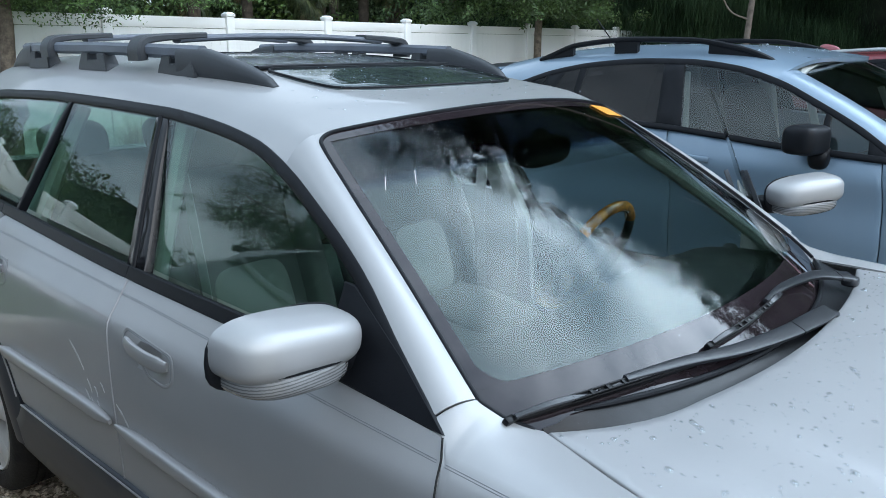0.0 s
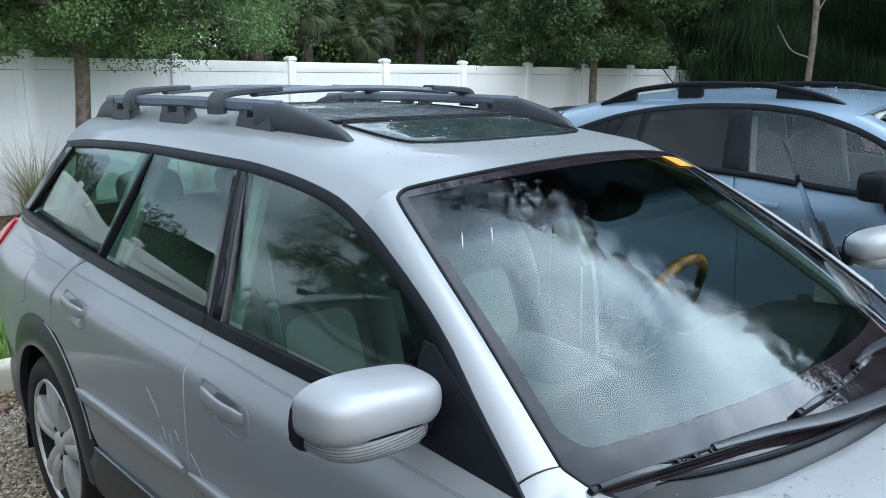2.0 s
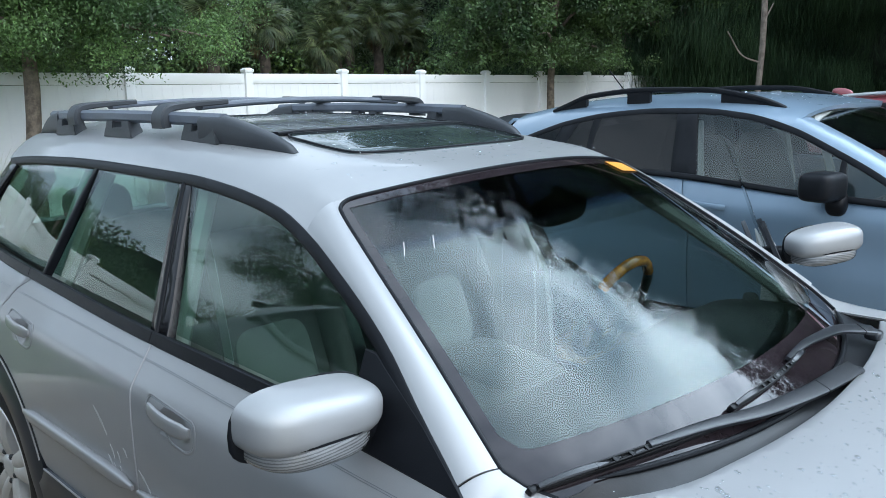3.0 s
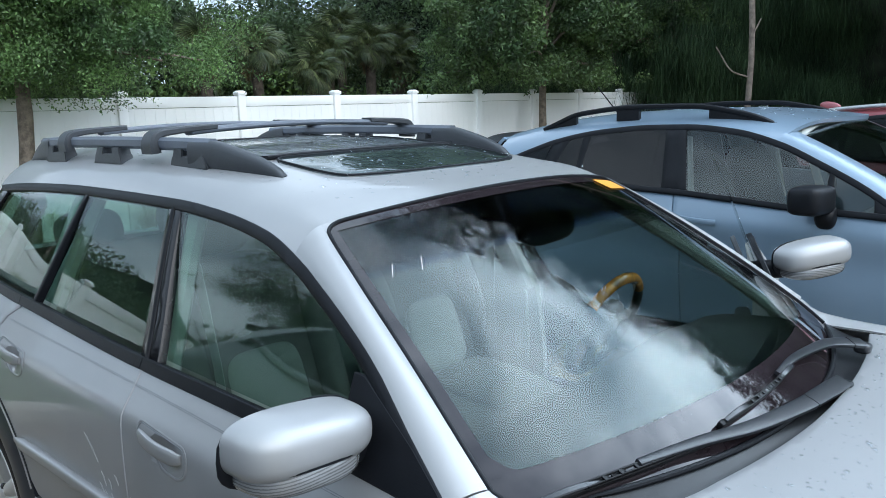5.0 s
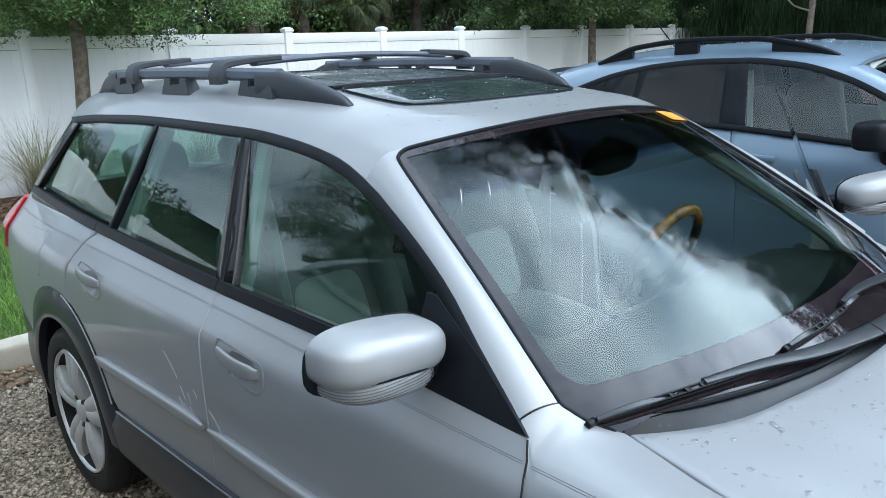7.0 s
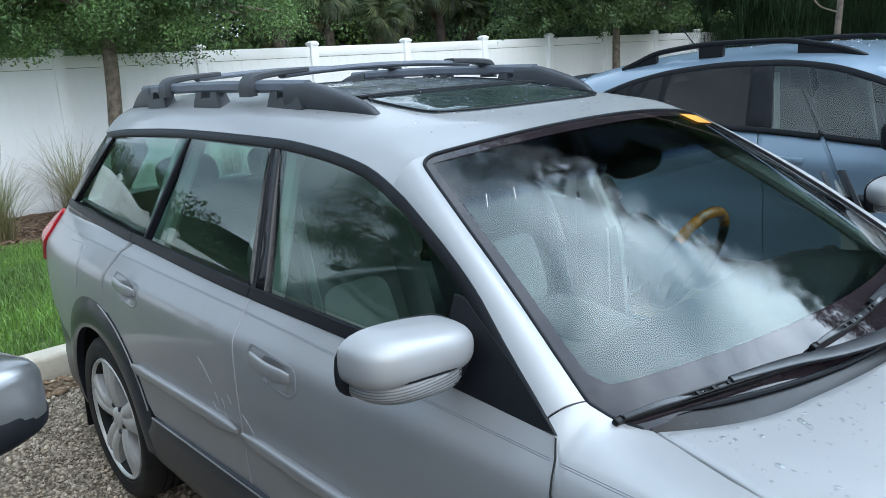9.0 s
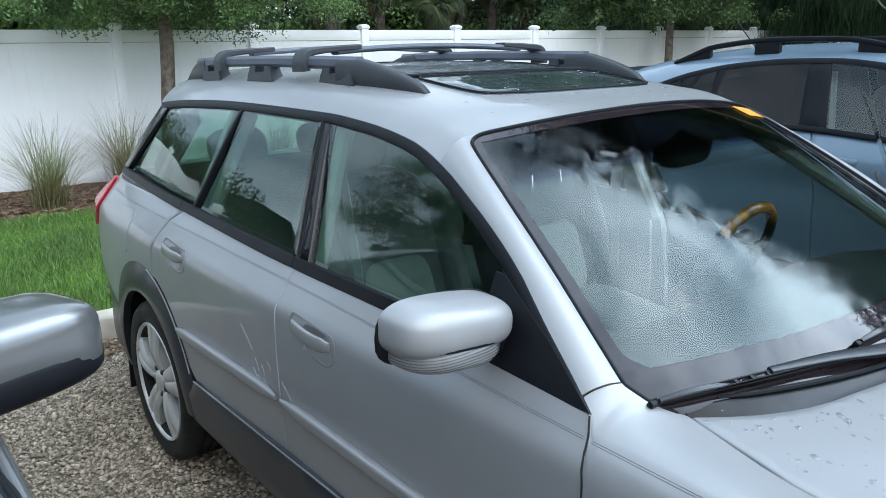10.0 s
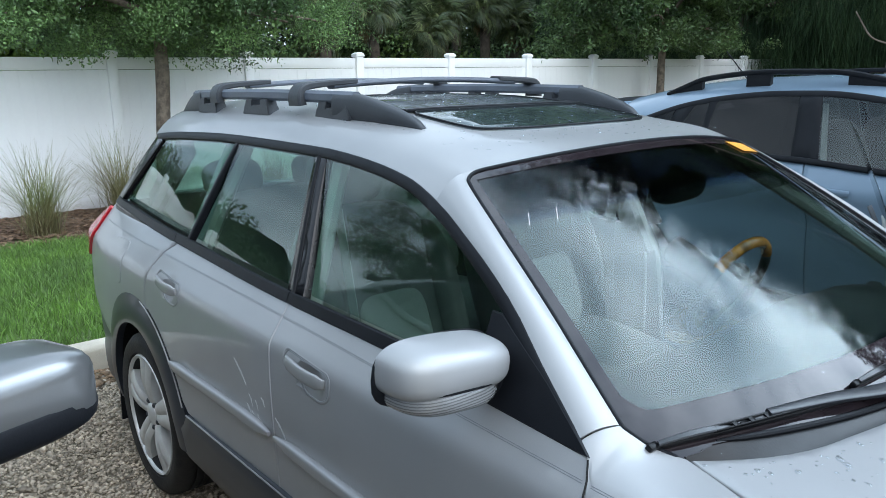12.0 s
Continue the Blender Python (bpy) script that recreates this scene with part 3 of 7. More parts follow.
# the pressed body corner that rounds off the glass
for side in (-1, 1):
    arc = [p + WS_OUT * 0.0015 for p in ws_corner(side)]
    outer = [screen(side * 1.008, 0.95 + 0.054 * i / 4) + WS_OUT * 0.003 for i in range(5)] + [screen(side * (1.008 - 0.09 * i / 4), 1.004) + WS_OUT * 0.004 for i in range(1, 5)]
    part("screen_corner", thick_grid([[arc[i].lerp(outer[i], k / 3) for k in range(4)] for i in range(9)], 0.003, (0, -1, 1)), PAINT, wagon, sharp=70)
part_v, part_f = sweep_data([p + Vector((0, -0.002, 0.002)) for p in seal], box_section(0.008, 0.007), up=(0, -0.5, 0.85))
mesh_object("windshield_seal", part_v, part_f, BLACK, wagon)

# side glass and its black frames
def top_line(y0, y1, k, d):
    out = []
    for i in range(k + 1):
        y = y0 + (y1 - y0) * i / k
        g = (ROOFLINE(y + 0.005) - ROOFLINE(y - 0.005)) / 0.01
        n = math.hypot(1, g)
        out.append((y + g / n * d, ROOFLINE(y) - d / n))
    return out


def on_pane(y, z):
    """The side glass, a little steeper than its frames."""
    return (-(glass_x(y, z) - 0.016 + 0.075 * (z - 1.19)), y, z)


win_f = [(0.905, 1.006), (0.925, 1.10)] + top_line(0.93, 1.715, 16, 0.016) + [(1.60, BELT(1.6) + 0.022)]
win_r = [(1.684, BELT(1.684) + 0.024), (1.778, 1.368)] + top_line(1.80, 2.27, 8, 0.014) + [(2.283, 1.372), (2.396, BELT(2.396) + 0.024)]
win_q = [(2.414, BELT(2.414) + 0.024), (2.302, 1.372)] + top_line(2.32, 3.03, 10, 0.014) + [(3.06, 1.335), (3.335, 1.085), (3.30, BELT(3.3) + 0.022)]
V, F = sheet_data(win_f, on_pane, (-1, 0, 0), res=0.05, thick=0.003, lip=0.001)
for d, data in ((door_r, (V, F)), (door_l, flipped(V, F))):
    g = mesh_object("window", *data, GLASS if d is door_r else DOORGLASS, d, "green-tinted frameless window glass")
V, F = sheet_data(win_r, on_pane, (-1, 0, 0), res=0.05, thick=0.003, lip=0.001)
for d, data in ((rdoor_r, (V, F)), (rdoor_l, flipped(V, F))):
    g = mesh_object("window", *data, GLASS, d)
sheet("quarter_window", win_q, on_pane, (-1, 0, 0), GLASS, wagon, both=True, res=0.05, thick=0.003, lip=0.001)

roof_trim = top_line(0.655, 3.12, 60, 0.0)
roof_trim_low = top_line(0.655, 3.09, 60, 0.020)
sheet("roof_seal", roof_trim + list(reversed(roof_trim_low)), on_glass(0.003), (-1, 0, 0), BLACK, wagon, "black rubber roof edge seal", both=True, res=0.03, thick=0.02)
for y0, y1, y2, holders in ((0.89, 1.656, 1.656, (door_r, door_l)), (1.661, 2.50, 2.50, (rdoor_r, rdoor_l)), (2.504, 3.39, 3.36, (wagon, wagon))):
    V, F = sheet_data(belt_line(y0, y1, 20, 0.0) + list(reversed(belt_line(y0, y2, 20, 0.024))), on_glass(0.006), (-1, 0, 0), res=0.03, thick=0.02)
    mesh_object("belt_moulding", V, F, BLACK, holders[0], "black belt moulding", sharp=22)
    mesh_object("belt_moulding", *flipped(V, F), BLACK, holders[1], "black belt moulding", sharp=22)
sheet("centre_pillar", [(1.597, BELT(1.6) + 0.02), (1.718, 1.362), (1.775, 1.368), (1.680, BELT(1.68) + 0.02)], on_glass(-0.001), (-1, 0, 0), GLOSSBLACK, wagon, "gloss black centre pillar", both=True, res=0.04, thick=0.02)
sheet("centre_pillar_seal", [(1.640, BELT(1.64) + 0.02), (1.748, 1.366), (1.757, 1.366), (1.650, BELT(1.65) + 0.02)], on_glass(0.004), (-1, 0, 0), BLACK, wagon, both=True, res=0.04, thick=0.01)
sheet("rear_pillar_seal", [(2.396, BELT(2.4) + 0.02), (2.283, 1.370), (2.302, 1.370), (2.414, BELT(2.41) + 0.02)], on_glass(0.001), (-1, 0, 0), BLACK, wagon, both=True, res=0.04, thick=0.02)
sheet("rear_pillar", [(2.42, BELT(2.42) + 0.024), (2.305, 1.366), (2.43, 1.368), (2.515, BELT(2.5) + 0.024)], on_glass(-0.045), (-1, 0, 0), TRIMGREY, wagon, both=True, res=0.04, thick=0.02)
sheet("tail_pillar", [(3.02, 1.338), (3.11, 1.352), (3.40, 1.062), (3.31, 1.075)], on_glass(0.001), (-1, 0, 0), GLOSSBLACK, wagon, both=True, res=0.03, thick=0.02)
sail = [(0.628, 0.973), (0.90, 0.985), (0.922, 1.02), (0.928, 1.132), (0.90, 1.130), (0.75, 1.050)]
V, F = sheet_data(sail, on_glass(0.004), (-1, 0, 0), res=0.03, thick=0.012)
mesh_object("mirror_base", V, F, BLACK, door_r, "black triangular mirror base")
mesh_object("mirror_base", *flipped(V, F), BLACK, door_l)
V, F = sheet_data(rounded([(0.78, 0.985), (0.965, 0.995), (0.975, 1.10), (0.93, 1.128), (0.88, 1.115)], 0.03), on_glass(-0.075), (1, 0, 0), res=0.03, thick=0.012)
mesh_object("mirror_trim", V, F, RAILDARK, door_r, "dark grey inner mirror trim")
mesh_object("mirror_trim", *flipped(V, F), RAILDARK, door_l, "dark grey inner mirror trim")

# tail: tailgate, glass, bumper, lamps
rows = []
for i in range(13):
    t = i / 12
    row = []
    for j in range(25):
        s = -1 + 2 * j / 24
        x = s * (0.565 + 0.105 * t)
        row.append((x, 3.10 + 0.30 * t + 0.05 * (1 - s * s), 1.365 - 0.30 * t + 0.075 * (1 - s * s) * (1 - t)))
    rows.append(row)
part("tailgate_glass", thick_grid(rows, 0.004, (0, 1, 1)), GLASS, wagon, sharp=70)
rows = []
for i in range(15):
    t = i / 14
    z = 1.07 - 0.62 * t
    row = []
    for j in range(29):
        s = -1 + 2 * j / 28
        row.append((s * (0.685 + 0.03 * min(1, t * 3)), 3.40 + 0.05 * (1 - s * s) + 0.30 * min(1.0, t * 1.6) ** 0.6 * (1 - 0.25 * abs(s) ** 4), z))
    rows.append(row)
part("tailgate", thick_grid(rows, 0.02, (0, 1, 0)), PAINT, wagon, sharp=60)
for z0, z1, m, name in ((0.24, 0.40, CLAD, "rear_bumper_skirt"), (0.40, 0.66, CLAD, "rear_bumper")):
    rows = []
    for i in range(7):
        z = z0 + (z1 - z0) * i / 6
        row = []
        for j in range(41):
            a = math.pi * j / 40
            c, s = math.cos(a), math.sin(a)
            row.append((-0.80 * math.copysign(abs(c) ** 0.55, c), 3.30 + 0.555 * abs(s) ** 0.55 - 0.03 * abs(i / 3 - 1) ** 3, z))
        rows.append(row)
    part(name, thick_grid(rows, 0.02, (0, 1, 0)), m, wagon, sharp=60)
tail_poly = rounded([(3.425, 1.035), (3.46, 1.03), (3.66, 0.92), (3.70, 0.80), (3.62, 0.785), (3.50, 0.90)], 0.03)
sheet("tail_light", tail_poly, on_body(0.012), (-1, 0, 0), REDLENS, wagon, "red tail light lens", both=True, res=0.02, thick=0.03)

# nose
rows = []
for i in range(12):
    t = i / 11
    z = 0.74 - 0.50 * t
    row = []
    for j in range(45):
        a = math.pi * j / 44
        c, s = math.cos(a), math.sin(a)
        row.append((-0.80 * math.copysign(abs(c) ** 0.5, c), -0.40 - (0.44 + 0.06 * math.sin(math.pi * t)) * abs(s) ** 0.5, z))
    rows.append(row)
part("front_bumper", thick_grid(rows, 0.02, (0, -1, 0)), PAINT, wagon, sharp=60)
part("grille", rbox((0.62, 0.03, 0.11), (0, -0.875, 0.66), 0.012), BLACK, wagon)
for s in (-1, 1):
    part("headlight", blob((0.34, 0.16, 0.13), (0.57 * s, -0.74, 0.69), 3, rot=(0, 0, 28 * s)), CLEARLENS, wagon)

# graphite cladding: sills and wheel arch flares
def arch(cy, r0, r1, a0, a1, bulge=0.014):
    rows = []
    for i in range(29):
        a = radians(a0 + (a1 - a0) * i / 28)
        row = []
        for j in range(8):
            k = j / 7
            r = r0 + (r1 - r0) * k
            y, z = cy + r * math.cos(a), HUB_Z + r * math.sin(a)
            row.append((-body_x(y, max(z, 0.2)) - bulge * math.sin(math.pi * min(1.0, 0.25 + 0.78 * k)), y, z))
        rows.append(row)
    return thick_grid(rows, 0.03, (-1, 0, 0))


for cy, a0, a1 in ((HUB_Y, -8, 177), (0.02, -13, 190)):
    bm = arch(cy, 0.372, 0.487, a0, a1)
    bm.verts.index_update()
    V, F = [v.co.copy() for v in bm.verts], [tuple(v.index for v in f.verts) for f in bm.faces]
    bm.free()
    mesh_object("arch_flare", V, F, CLAD, wagon, "graphite wheel arch flare")
    mesh_object("arch_flare", *flipped(V, F), CLAD, wagon)
sill = [(0.38, 0.495), (1.61, 0.505), (2.265, 0.482), (2.30, 0.44), (2.385, 0.37), (2.375, 0.335), (2.30, 0.315), (0.47, 0.305), (0.42, 0.36)]
sheet("sill_cladding", sill, lambda y, z: (-body_x(y, z) - 0.010 + 0.02 * max(0, 0.34 - z), y, z), (-1, 0, 0), CLAD, wagon, "graphite lower cladding", both=True, res=0.04, thick=0.04)
MOULD = smooth([0.6, 1.1, 1.62, 2.39, 2.6], [0.650, 0.652, 0.654, 0.638, 0.630])
for d, y0, y1 in (((door_r, door_l), 0.62, 1.613), ((rdoor_r, rdoor_l), 1.642, 2.385)):
    pts = [(-body_x(y, MOULD(y)) - 0.009, y, MOULD(y)) for y in [y0 + (y1 - y0) * i / 24 for i in range(25)]]
    V, F = sweep_data(pts, oval(0.036, 0.026, 14, 3.6), up=(-1, 0, 0), scales=[min(1.0, 0.35 + 0.3 * min(i, 24 - i)) for i in range(25)])
    mesh_object("side_moulding", V, F, PAINT, d[0], "silver rubbing strip")
    mesh_object("side_moulding", *flipped(V, F), PAINT, d[1], "silver rubbing strip")
STRIPE = smooth([0.1, 0.611, 0.907, 1.654, 3.434], [0.928, 0.938, 0.945, 0.964, 0.988])
PIN = mat("pinstripe", (0.17, 0.18, 0.195), 0.4, var=0.1, scale=40)
for holders, y0, y1 in (((door_r, door_l), 0.621, 1.65), ((rdoor_r, rdoor_l), 1.67, 2.57), ((wagon, wagon), 2.62, 3.42), ((wagon, wagon), 0.10, 0.603)):
    for dz in (-0.0014, 0.0018):
        pts = [(-body_x(y, STRIPE(y) + dz) - 0.0003, y, STRIPE(y) + dz) for y in [y0 + (y1 - y0) * i / 30 for i in range(31)]]
        V, F = sweep_data(pts, box_section(0.0013, 0.0009), up=(-1, 0, 0.4))
        mesh_object("pinstripe", V, F, PIN, holders[0])
        mesh_object("pinstripe", *flipped(V, F), PIN, holders[1])

# handles
for d, y1, y0, z1, z0 in (((door_r, door_l), 1.552, 1.365, 0.886, 0.876), ((rdoor_r, rdoor_l), 2.508, 2.318, 0.907, 0.897)):
    pts = []
    for i in range(17):
        k = i / 16
        y, z = y1 + (y0 - y1) * k, z1 + (z0 - z1) * k
        pts.append((-body_x(y, z) - 0.003 - 0.012 * math.sin(math.pi * k) ** 0.5, y, z - 0.003 * math.sin(math.pi * k)))
    V, F = sweep_data(pts, oval(0.036, 0.014, 14, 3.0), up=(-1, 0, 0), scales=[min(1.0, 0.6 + 0.2 * min(i, 16 - i)) for i in range(17)])
    cy, cz = y1 - 0.128, z1 - 0.024
    loop = rounded([(y1 + 0.012, z1 + 0.022), (y0 - 0.012, z0 + 0.020), (y0 - 0.016, z0 - 0.030), (cy - 0.042, cz - 0.036), (cy + 0.030, cz - 0.032), (cy + 0.062, z1 - 0.022), (y1 + 0.014, z1 - 0.018)], 0.022, 5)
    # grey loop painted as the soft shading round the handle pocket
    V2, F2 = sweep_data([(-body_x(y, z) - 0.0006, y, z) for y, z in dense(loop, 0.01)], oval(0.0034, 0.003, 6), up=(-1, 0, 0.01), closed=True)
    V3, F3 = sweep_data([(-body_x(y, z) - 0.0004, y, z) for y, z in dense([(cy + (a - cy) * 1.05, cz + (b - cz) * 1.07) for a, b in loop], 0.01)], oval(0.009, 0.0035, 8), up=(-1, 0, 0.01), closed=True)
    mesh_object("handle_rim", V3, F3, PAINT, d[0])
    mesh_object("handle_rim", *flipped(V3, F3), PAINT, d[1])
    mesh_object("handle_shade_line", V2, F2, PIN, d[0])
    mesh_object("handle_shade_line", *flipped(V2, F2), PIN, d[1])
    mesh_object("handle", V, F, PAINT, d[0], "silver grab handle")
    mesh_object("handle", *flipped(V, F), PAINT, d[1], "silver grab handle")
V, F = sheet_data(rounded([(2.905, 0.965), (3.13, 0.955), (3.16, 0.80), (2.93, 0.80)], 0.03), on_body(0.0025), (-1, 0, 0), res=0.03, thick=0.004)
mesh_object("fuel_flap", V, F, PAINT, wagon, "silver fuel filler flap")

# wing mirrors
def half_dome(size, at, power, powz, tilt=4):
    """A domed cap with its flat back towards the tail."""
    bm = blob(size, at, power, nu=44, nv=26, powz=powz)
    for v in bm.verts:
        v.co.y = min(v.co.y, at[1])
        k = (v.co.x - at[0]) / size[0]
        v.co.z -= 0.10 * k * size[2] * (1.0 if v.co.z > at[2] else 0.2)
    bmesh.ops.rotate(bm, cent=at, matrix=Matrix.Rotation(radians(tilt), 3, "Y"), verts=bm.verts)
    bm.verts.index_update()
    out = [v.co.copy() for v in bm.verts], [tuple(v.index for v in f.verts) for f in bm.faces]
    bm.free()
    return out


def mirror_parts(side, holder):
    def put(name, data, material, label=""):
        V, F = data
        V = [Vector((-0.955, 0.80, 1.105)) + (Vector(v) - Vector((-0.955, 0.80, 1.105))) * 1.06 + Vector((0.055, 0.06, -0.029)) for v in V]
        if side > 0:
            turn, mid = Matrix.Rotation(radians(-32), 3, "Z"), Vector((-0.90, 0.896, 1.075))
            V, F = flipped([mid + turn @ (v - mid) if name != "mirror_arm" else v for v in V], F)
        return mesh_object(name, V, F, material, holder, label, sharp=60)

    def of(bm):
        bm.verts.index_update()
        out = [v.co.copy() for v in bm.verts], [tuple(v.index for v in f.verts) for f in bm.faces]
        bm.free()
        return out
    put("mirror_shell", half_dome((0.246, 0.185, 0.096), (-0.955, 0.836, 1.111), 3.3, 3.0), PAINT, "silver door mirror shell")
    put("mirror_bezel", of(blob((0.254, 0.018, 0.118), (-0.956, 0.838, 1.100), 3.0, nu=36, rot=(0, 4, 0))), BLACK)
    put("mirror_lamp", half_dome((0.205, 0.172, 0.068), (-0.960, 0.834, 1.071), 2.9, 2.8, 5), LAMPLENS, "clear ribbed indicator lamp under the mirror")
    put("lamp_gap", half_dome((0.222, 0.176, 0.016), (-0.958, 0.834, 1.088), 3.0, 3.0, 4.5), BLACK)
    put("mirror_arm", of(blob((0.17, 0.075, 0.055), (-0.850, 0.826, 1.058), 3, rot=(0, 4, 0))), BLACK)
    put("mirror_glass", of(blob((0.232, 0.006, 0.095), (-0.956, 0.848, 1.105), 3.6, nu=36, rot=(0, 4, 0))), CHROME)


mirror_parts(-1, door_r)
mirror_parts(1, door_l)
door_l.matrix_basis = Matrix.Translation((0.792, 0.70, 0)) @ Matrix.Rotation(radians(-65), 4, "Z") @ Matrix.Translation((-0.80, -0.64, 0))

# roof rails and crossbars
RAIL_X = smooth([1.5, 1.8, 2.1, 2.6, 3.05], [0.452, 0.485, 0.502, 0.512, 0.482])


def rail_parts(s):
    bar = []
    for i in range(41):
        y = 1.765 + (2.90 - 1.765) * i / 40
        bar.append((s * RAIL_X(y), y, 1.512 + 0.010 * math.sin(math.pi * (y - 1.6) / 1.5) - 0.01 * max(0, y - 2.75)))
    rail = mesh_object("roof_rail", *sweep_data(bar, box_section(0.034, 0.036, 0.26)), RAILGREY, wagon, "grey raised roof rail")
    nose_pts, sc = [], []
    for i in range(15):
        k = i / 14
        y = 1.495 + 0.36 * k
        x = s * RAIL_X(y)
        base = roof_z(x, y)
        top = 1.440 + (1.530 - 1.440) * min(1.0, k / 0.74) ** 0.62
        nose_pts.append((x, y, (base + top) / 2 - 0.006))
        sc.append((0.45 + 0.55 * min(1.0, k * 3), max(0.16, (top - base + 0.01) / 0.09)))
    mesh_object("rail_end", *sweep_data(nose_pts, oval(0.050, 0.09, 16, 3.2), scales=sc), RAILDARK, rail, "dark front rail end")
    pts, sc = [], []
    for i in range(12):
        k = i / 11
        y = 2.80 + 0.27 * k
        x = s * RAIL_X(y)
        base = roof_z(x, y)
        top = 1.532 - 0.085 * k ** 2.0
        pts.append((x, y, (base + top) / 2 - 0.004))
        sc.append((1.0 - 0.45 * k * k, max(0.14, (top - base + 0.01) / 0.09)))
    mesh_object("rail_end", *sweep_data(pts, oval(0.046, 0.09, 16, 3.2), scales=sc), RAILDARK, rail, "dark rear rail end")
    for cy, ln in ((1.86, 0.17), (2.32, 0.17), (2.73, 0.15)):
        bm = bmesh.new()
        x = s * RAIL_X(cy)
        base = roof_z(x, cy) - 0.012
        h = 1.508 - base
        for dy, wide, lo, hi in ((-0.33, 0.30, 0.5, 1.0), (0.33, 0.30, 0.5, 1.0), (0.0, 1.0, 0.0, 0.62)):
            g = bmesh.ops.create_cube(bm, size=1.0)
            bmesh.ops.transform(bm, matrix=pose(x, cy + dy * ln, base + h * (lo + hi) / 2) @ Matrix.Diagonal((0.040, ln * wide, h * (hi - lo), 1)), verts=g["verts"])
            for v in g["verts"]:
                k = (v.co.z - base) / h
                v.co.y = cy + (v.co.y - cy) * (1.16 - 0.22 * k)
                v.co.x = x + (v.co.x - x) * (1.15 - 0.25 * k)
        bmesh.ops.bevel(bm, geom=bm.edges[:], offset=0.003, segments=2, affect="EDGES")
        part("rail_foot", bm, RAILDARK, rail)


for s in (-1, 1):
    rail_parts(s)
for cy in (2.04, 2.62):
    pts = []
    half = RAIL_X(cy) - 0.10
    for i in range(25):
        x = -half + 2 * half * i / 24
        pts.append((x, cy, 1.548 + 0.014 * (1 - (x / half) ** 2)))
    cross = mesh_object("crossbar", *sweep_data(pts, oval(0.050, 0.020, 14, 2.4)), RAILGREY, wagon, "grey roof rack crossbar")
    for s in (-1, 1):
        xo = RAIL_X(cy)
        pts = fair([(s * (xo + 0.021), cy, 1.492), (s * (xo + 0.023), cy, 1.522), (s * (xo + 0.004), cy, 1.546), (s * (xo - 0.06), cy, 1.555), (s * (xo - 0.185), cy, 1.562)], 5)
        mesh_object("clamp", *sweep_data(pts, box_section(0.078, 0.030, 0.22), up=(s * 0.3, 0, 1), scales=[(0.95 - 0.012 * i, 1.0 - 0.022 * i) for i in range(len(pts))]), RAILDARK, cross, "dark crossbar clamp")

# sunroof glass
SUNGLASS = mat("sunroof_glass", (0.02, 0.03, 0.031), 0.04, spec=0.8, var=0.2, scale=8, bump=1.8, bump_scale=20)
FRONTSUN = mat("front_sunroof_glass", (0.035, 0.05, 0.05), 0.05, spec=0.9, var=0.25, scale=5, bump=0.18, bump_scale=16)


def on_sunroof(h):
    return lambda x, y: (x, y, roof_z(x, y) + h)


front_sun = rounded([(-0.368, 1.48), (-0.372, 1.675), (0.372, 1.675), (0.368, 1.48), (0.350, 1.385), (0.20, 1.358), (-0.20, 1.358), (-0.350, 1.385)], 0.07)
rear_sun = rounded([(-0.378, 1.705), (-0.37, 2.42), (0.37, 2.42), (0.378, 1.705)], 0.04)
for poly, name, glass, what in ((front_sun, "front_sunroof", FRONTSUN, "dark glass front sunroof panel beaded with rain"), (rear_sun, "rear_sunroof", SUNGLASS, "dark glass rear sunroof panel streaming with rain")):
    sheet(name, poly, on_sunroof(0.005), (0, 0, 1), glass, wagon, what, res=0.05, thick=0.006)
    loop = dense(poly, 0.03)
    mesh_object("sunroof_seal", *sweep_data([on_sunroof(0.005)(x, y) for x, y in loop], box_section(0.007, 0.007), closed=True), BLACK, wagon)
mesh_object("sunroof_bar", *sweep_data([on_sunroof(0.007)(-0.375 + 0.75 * i / 16, 1.69) for i in range(17)], box_section(0.034, 0.010)), BLACK, wagon)

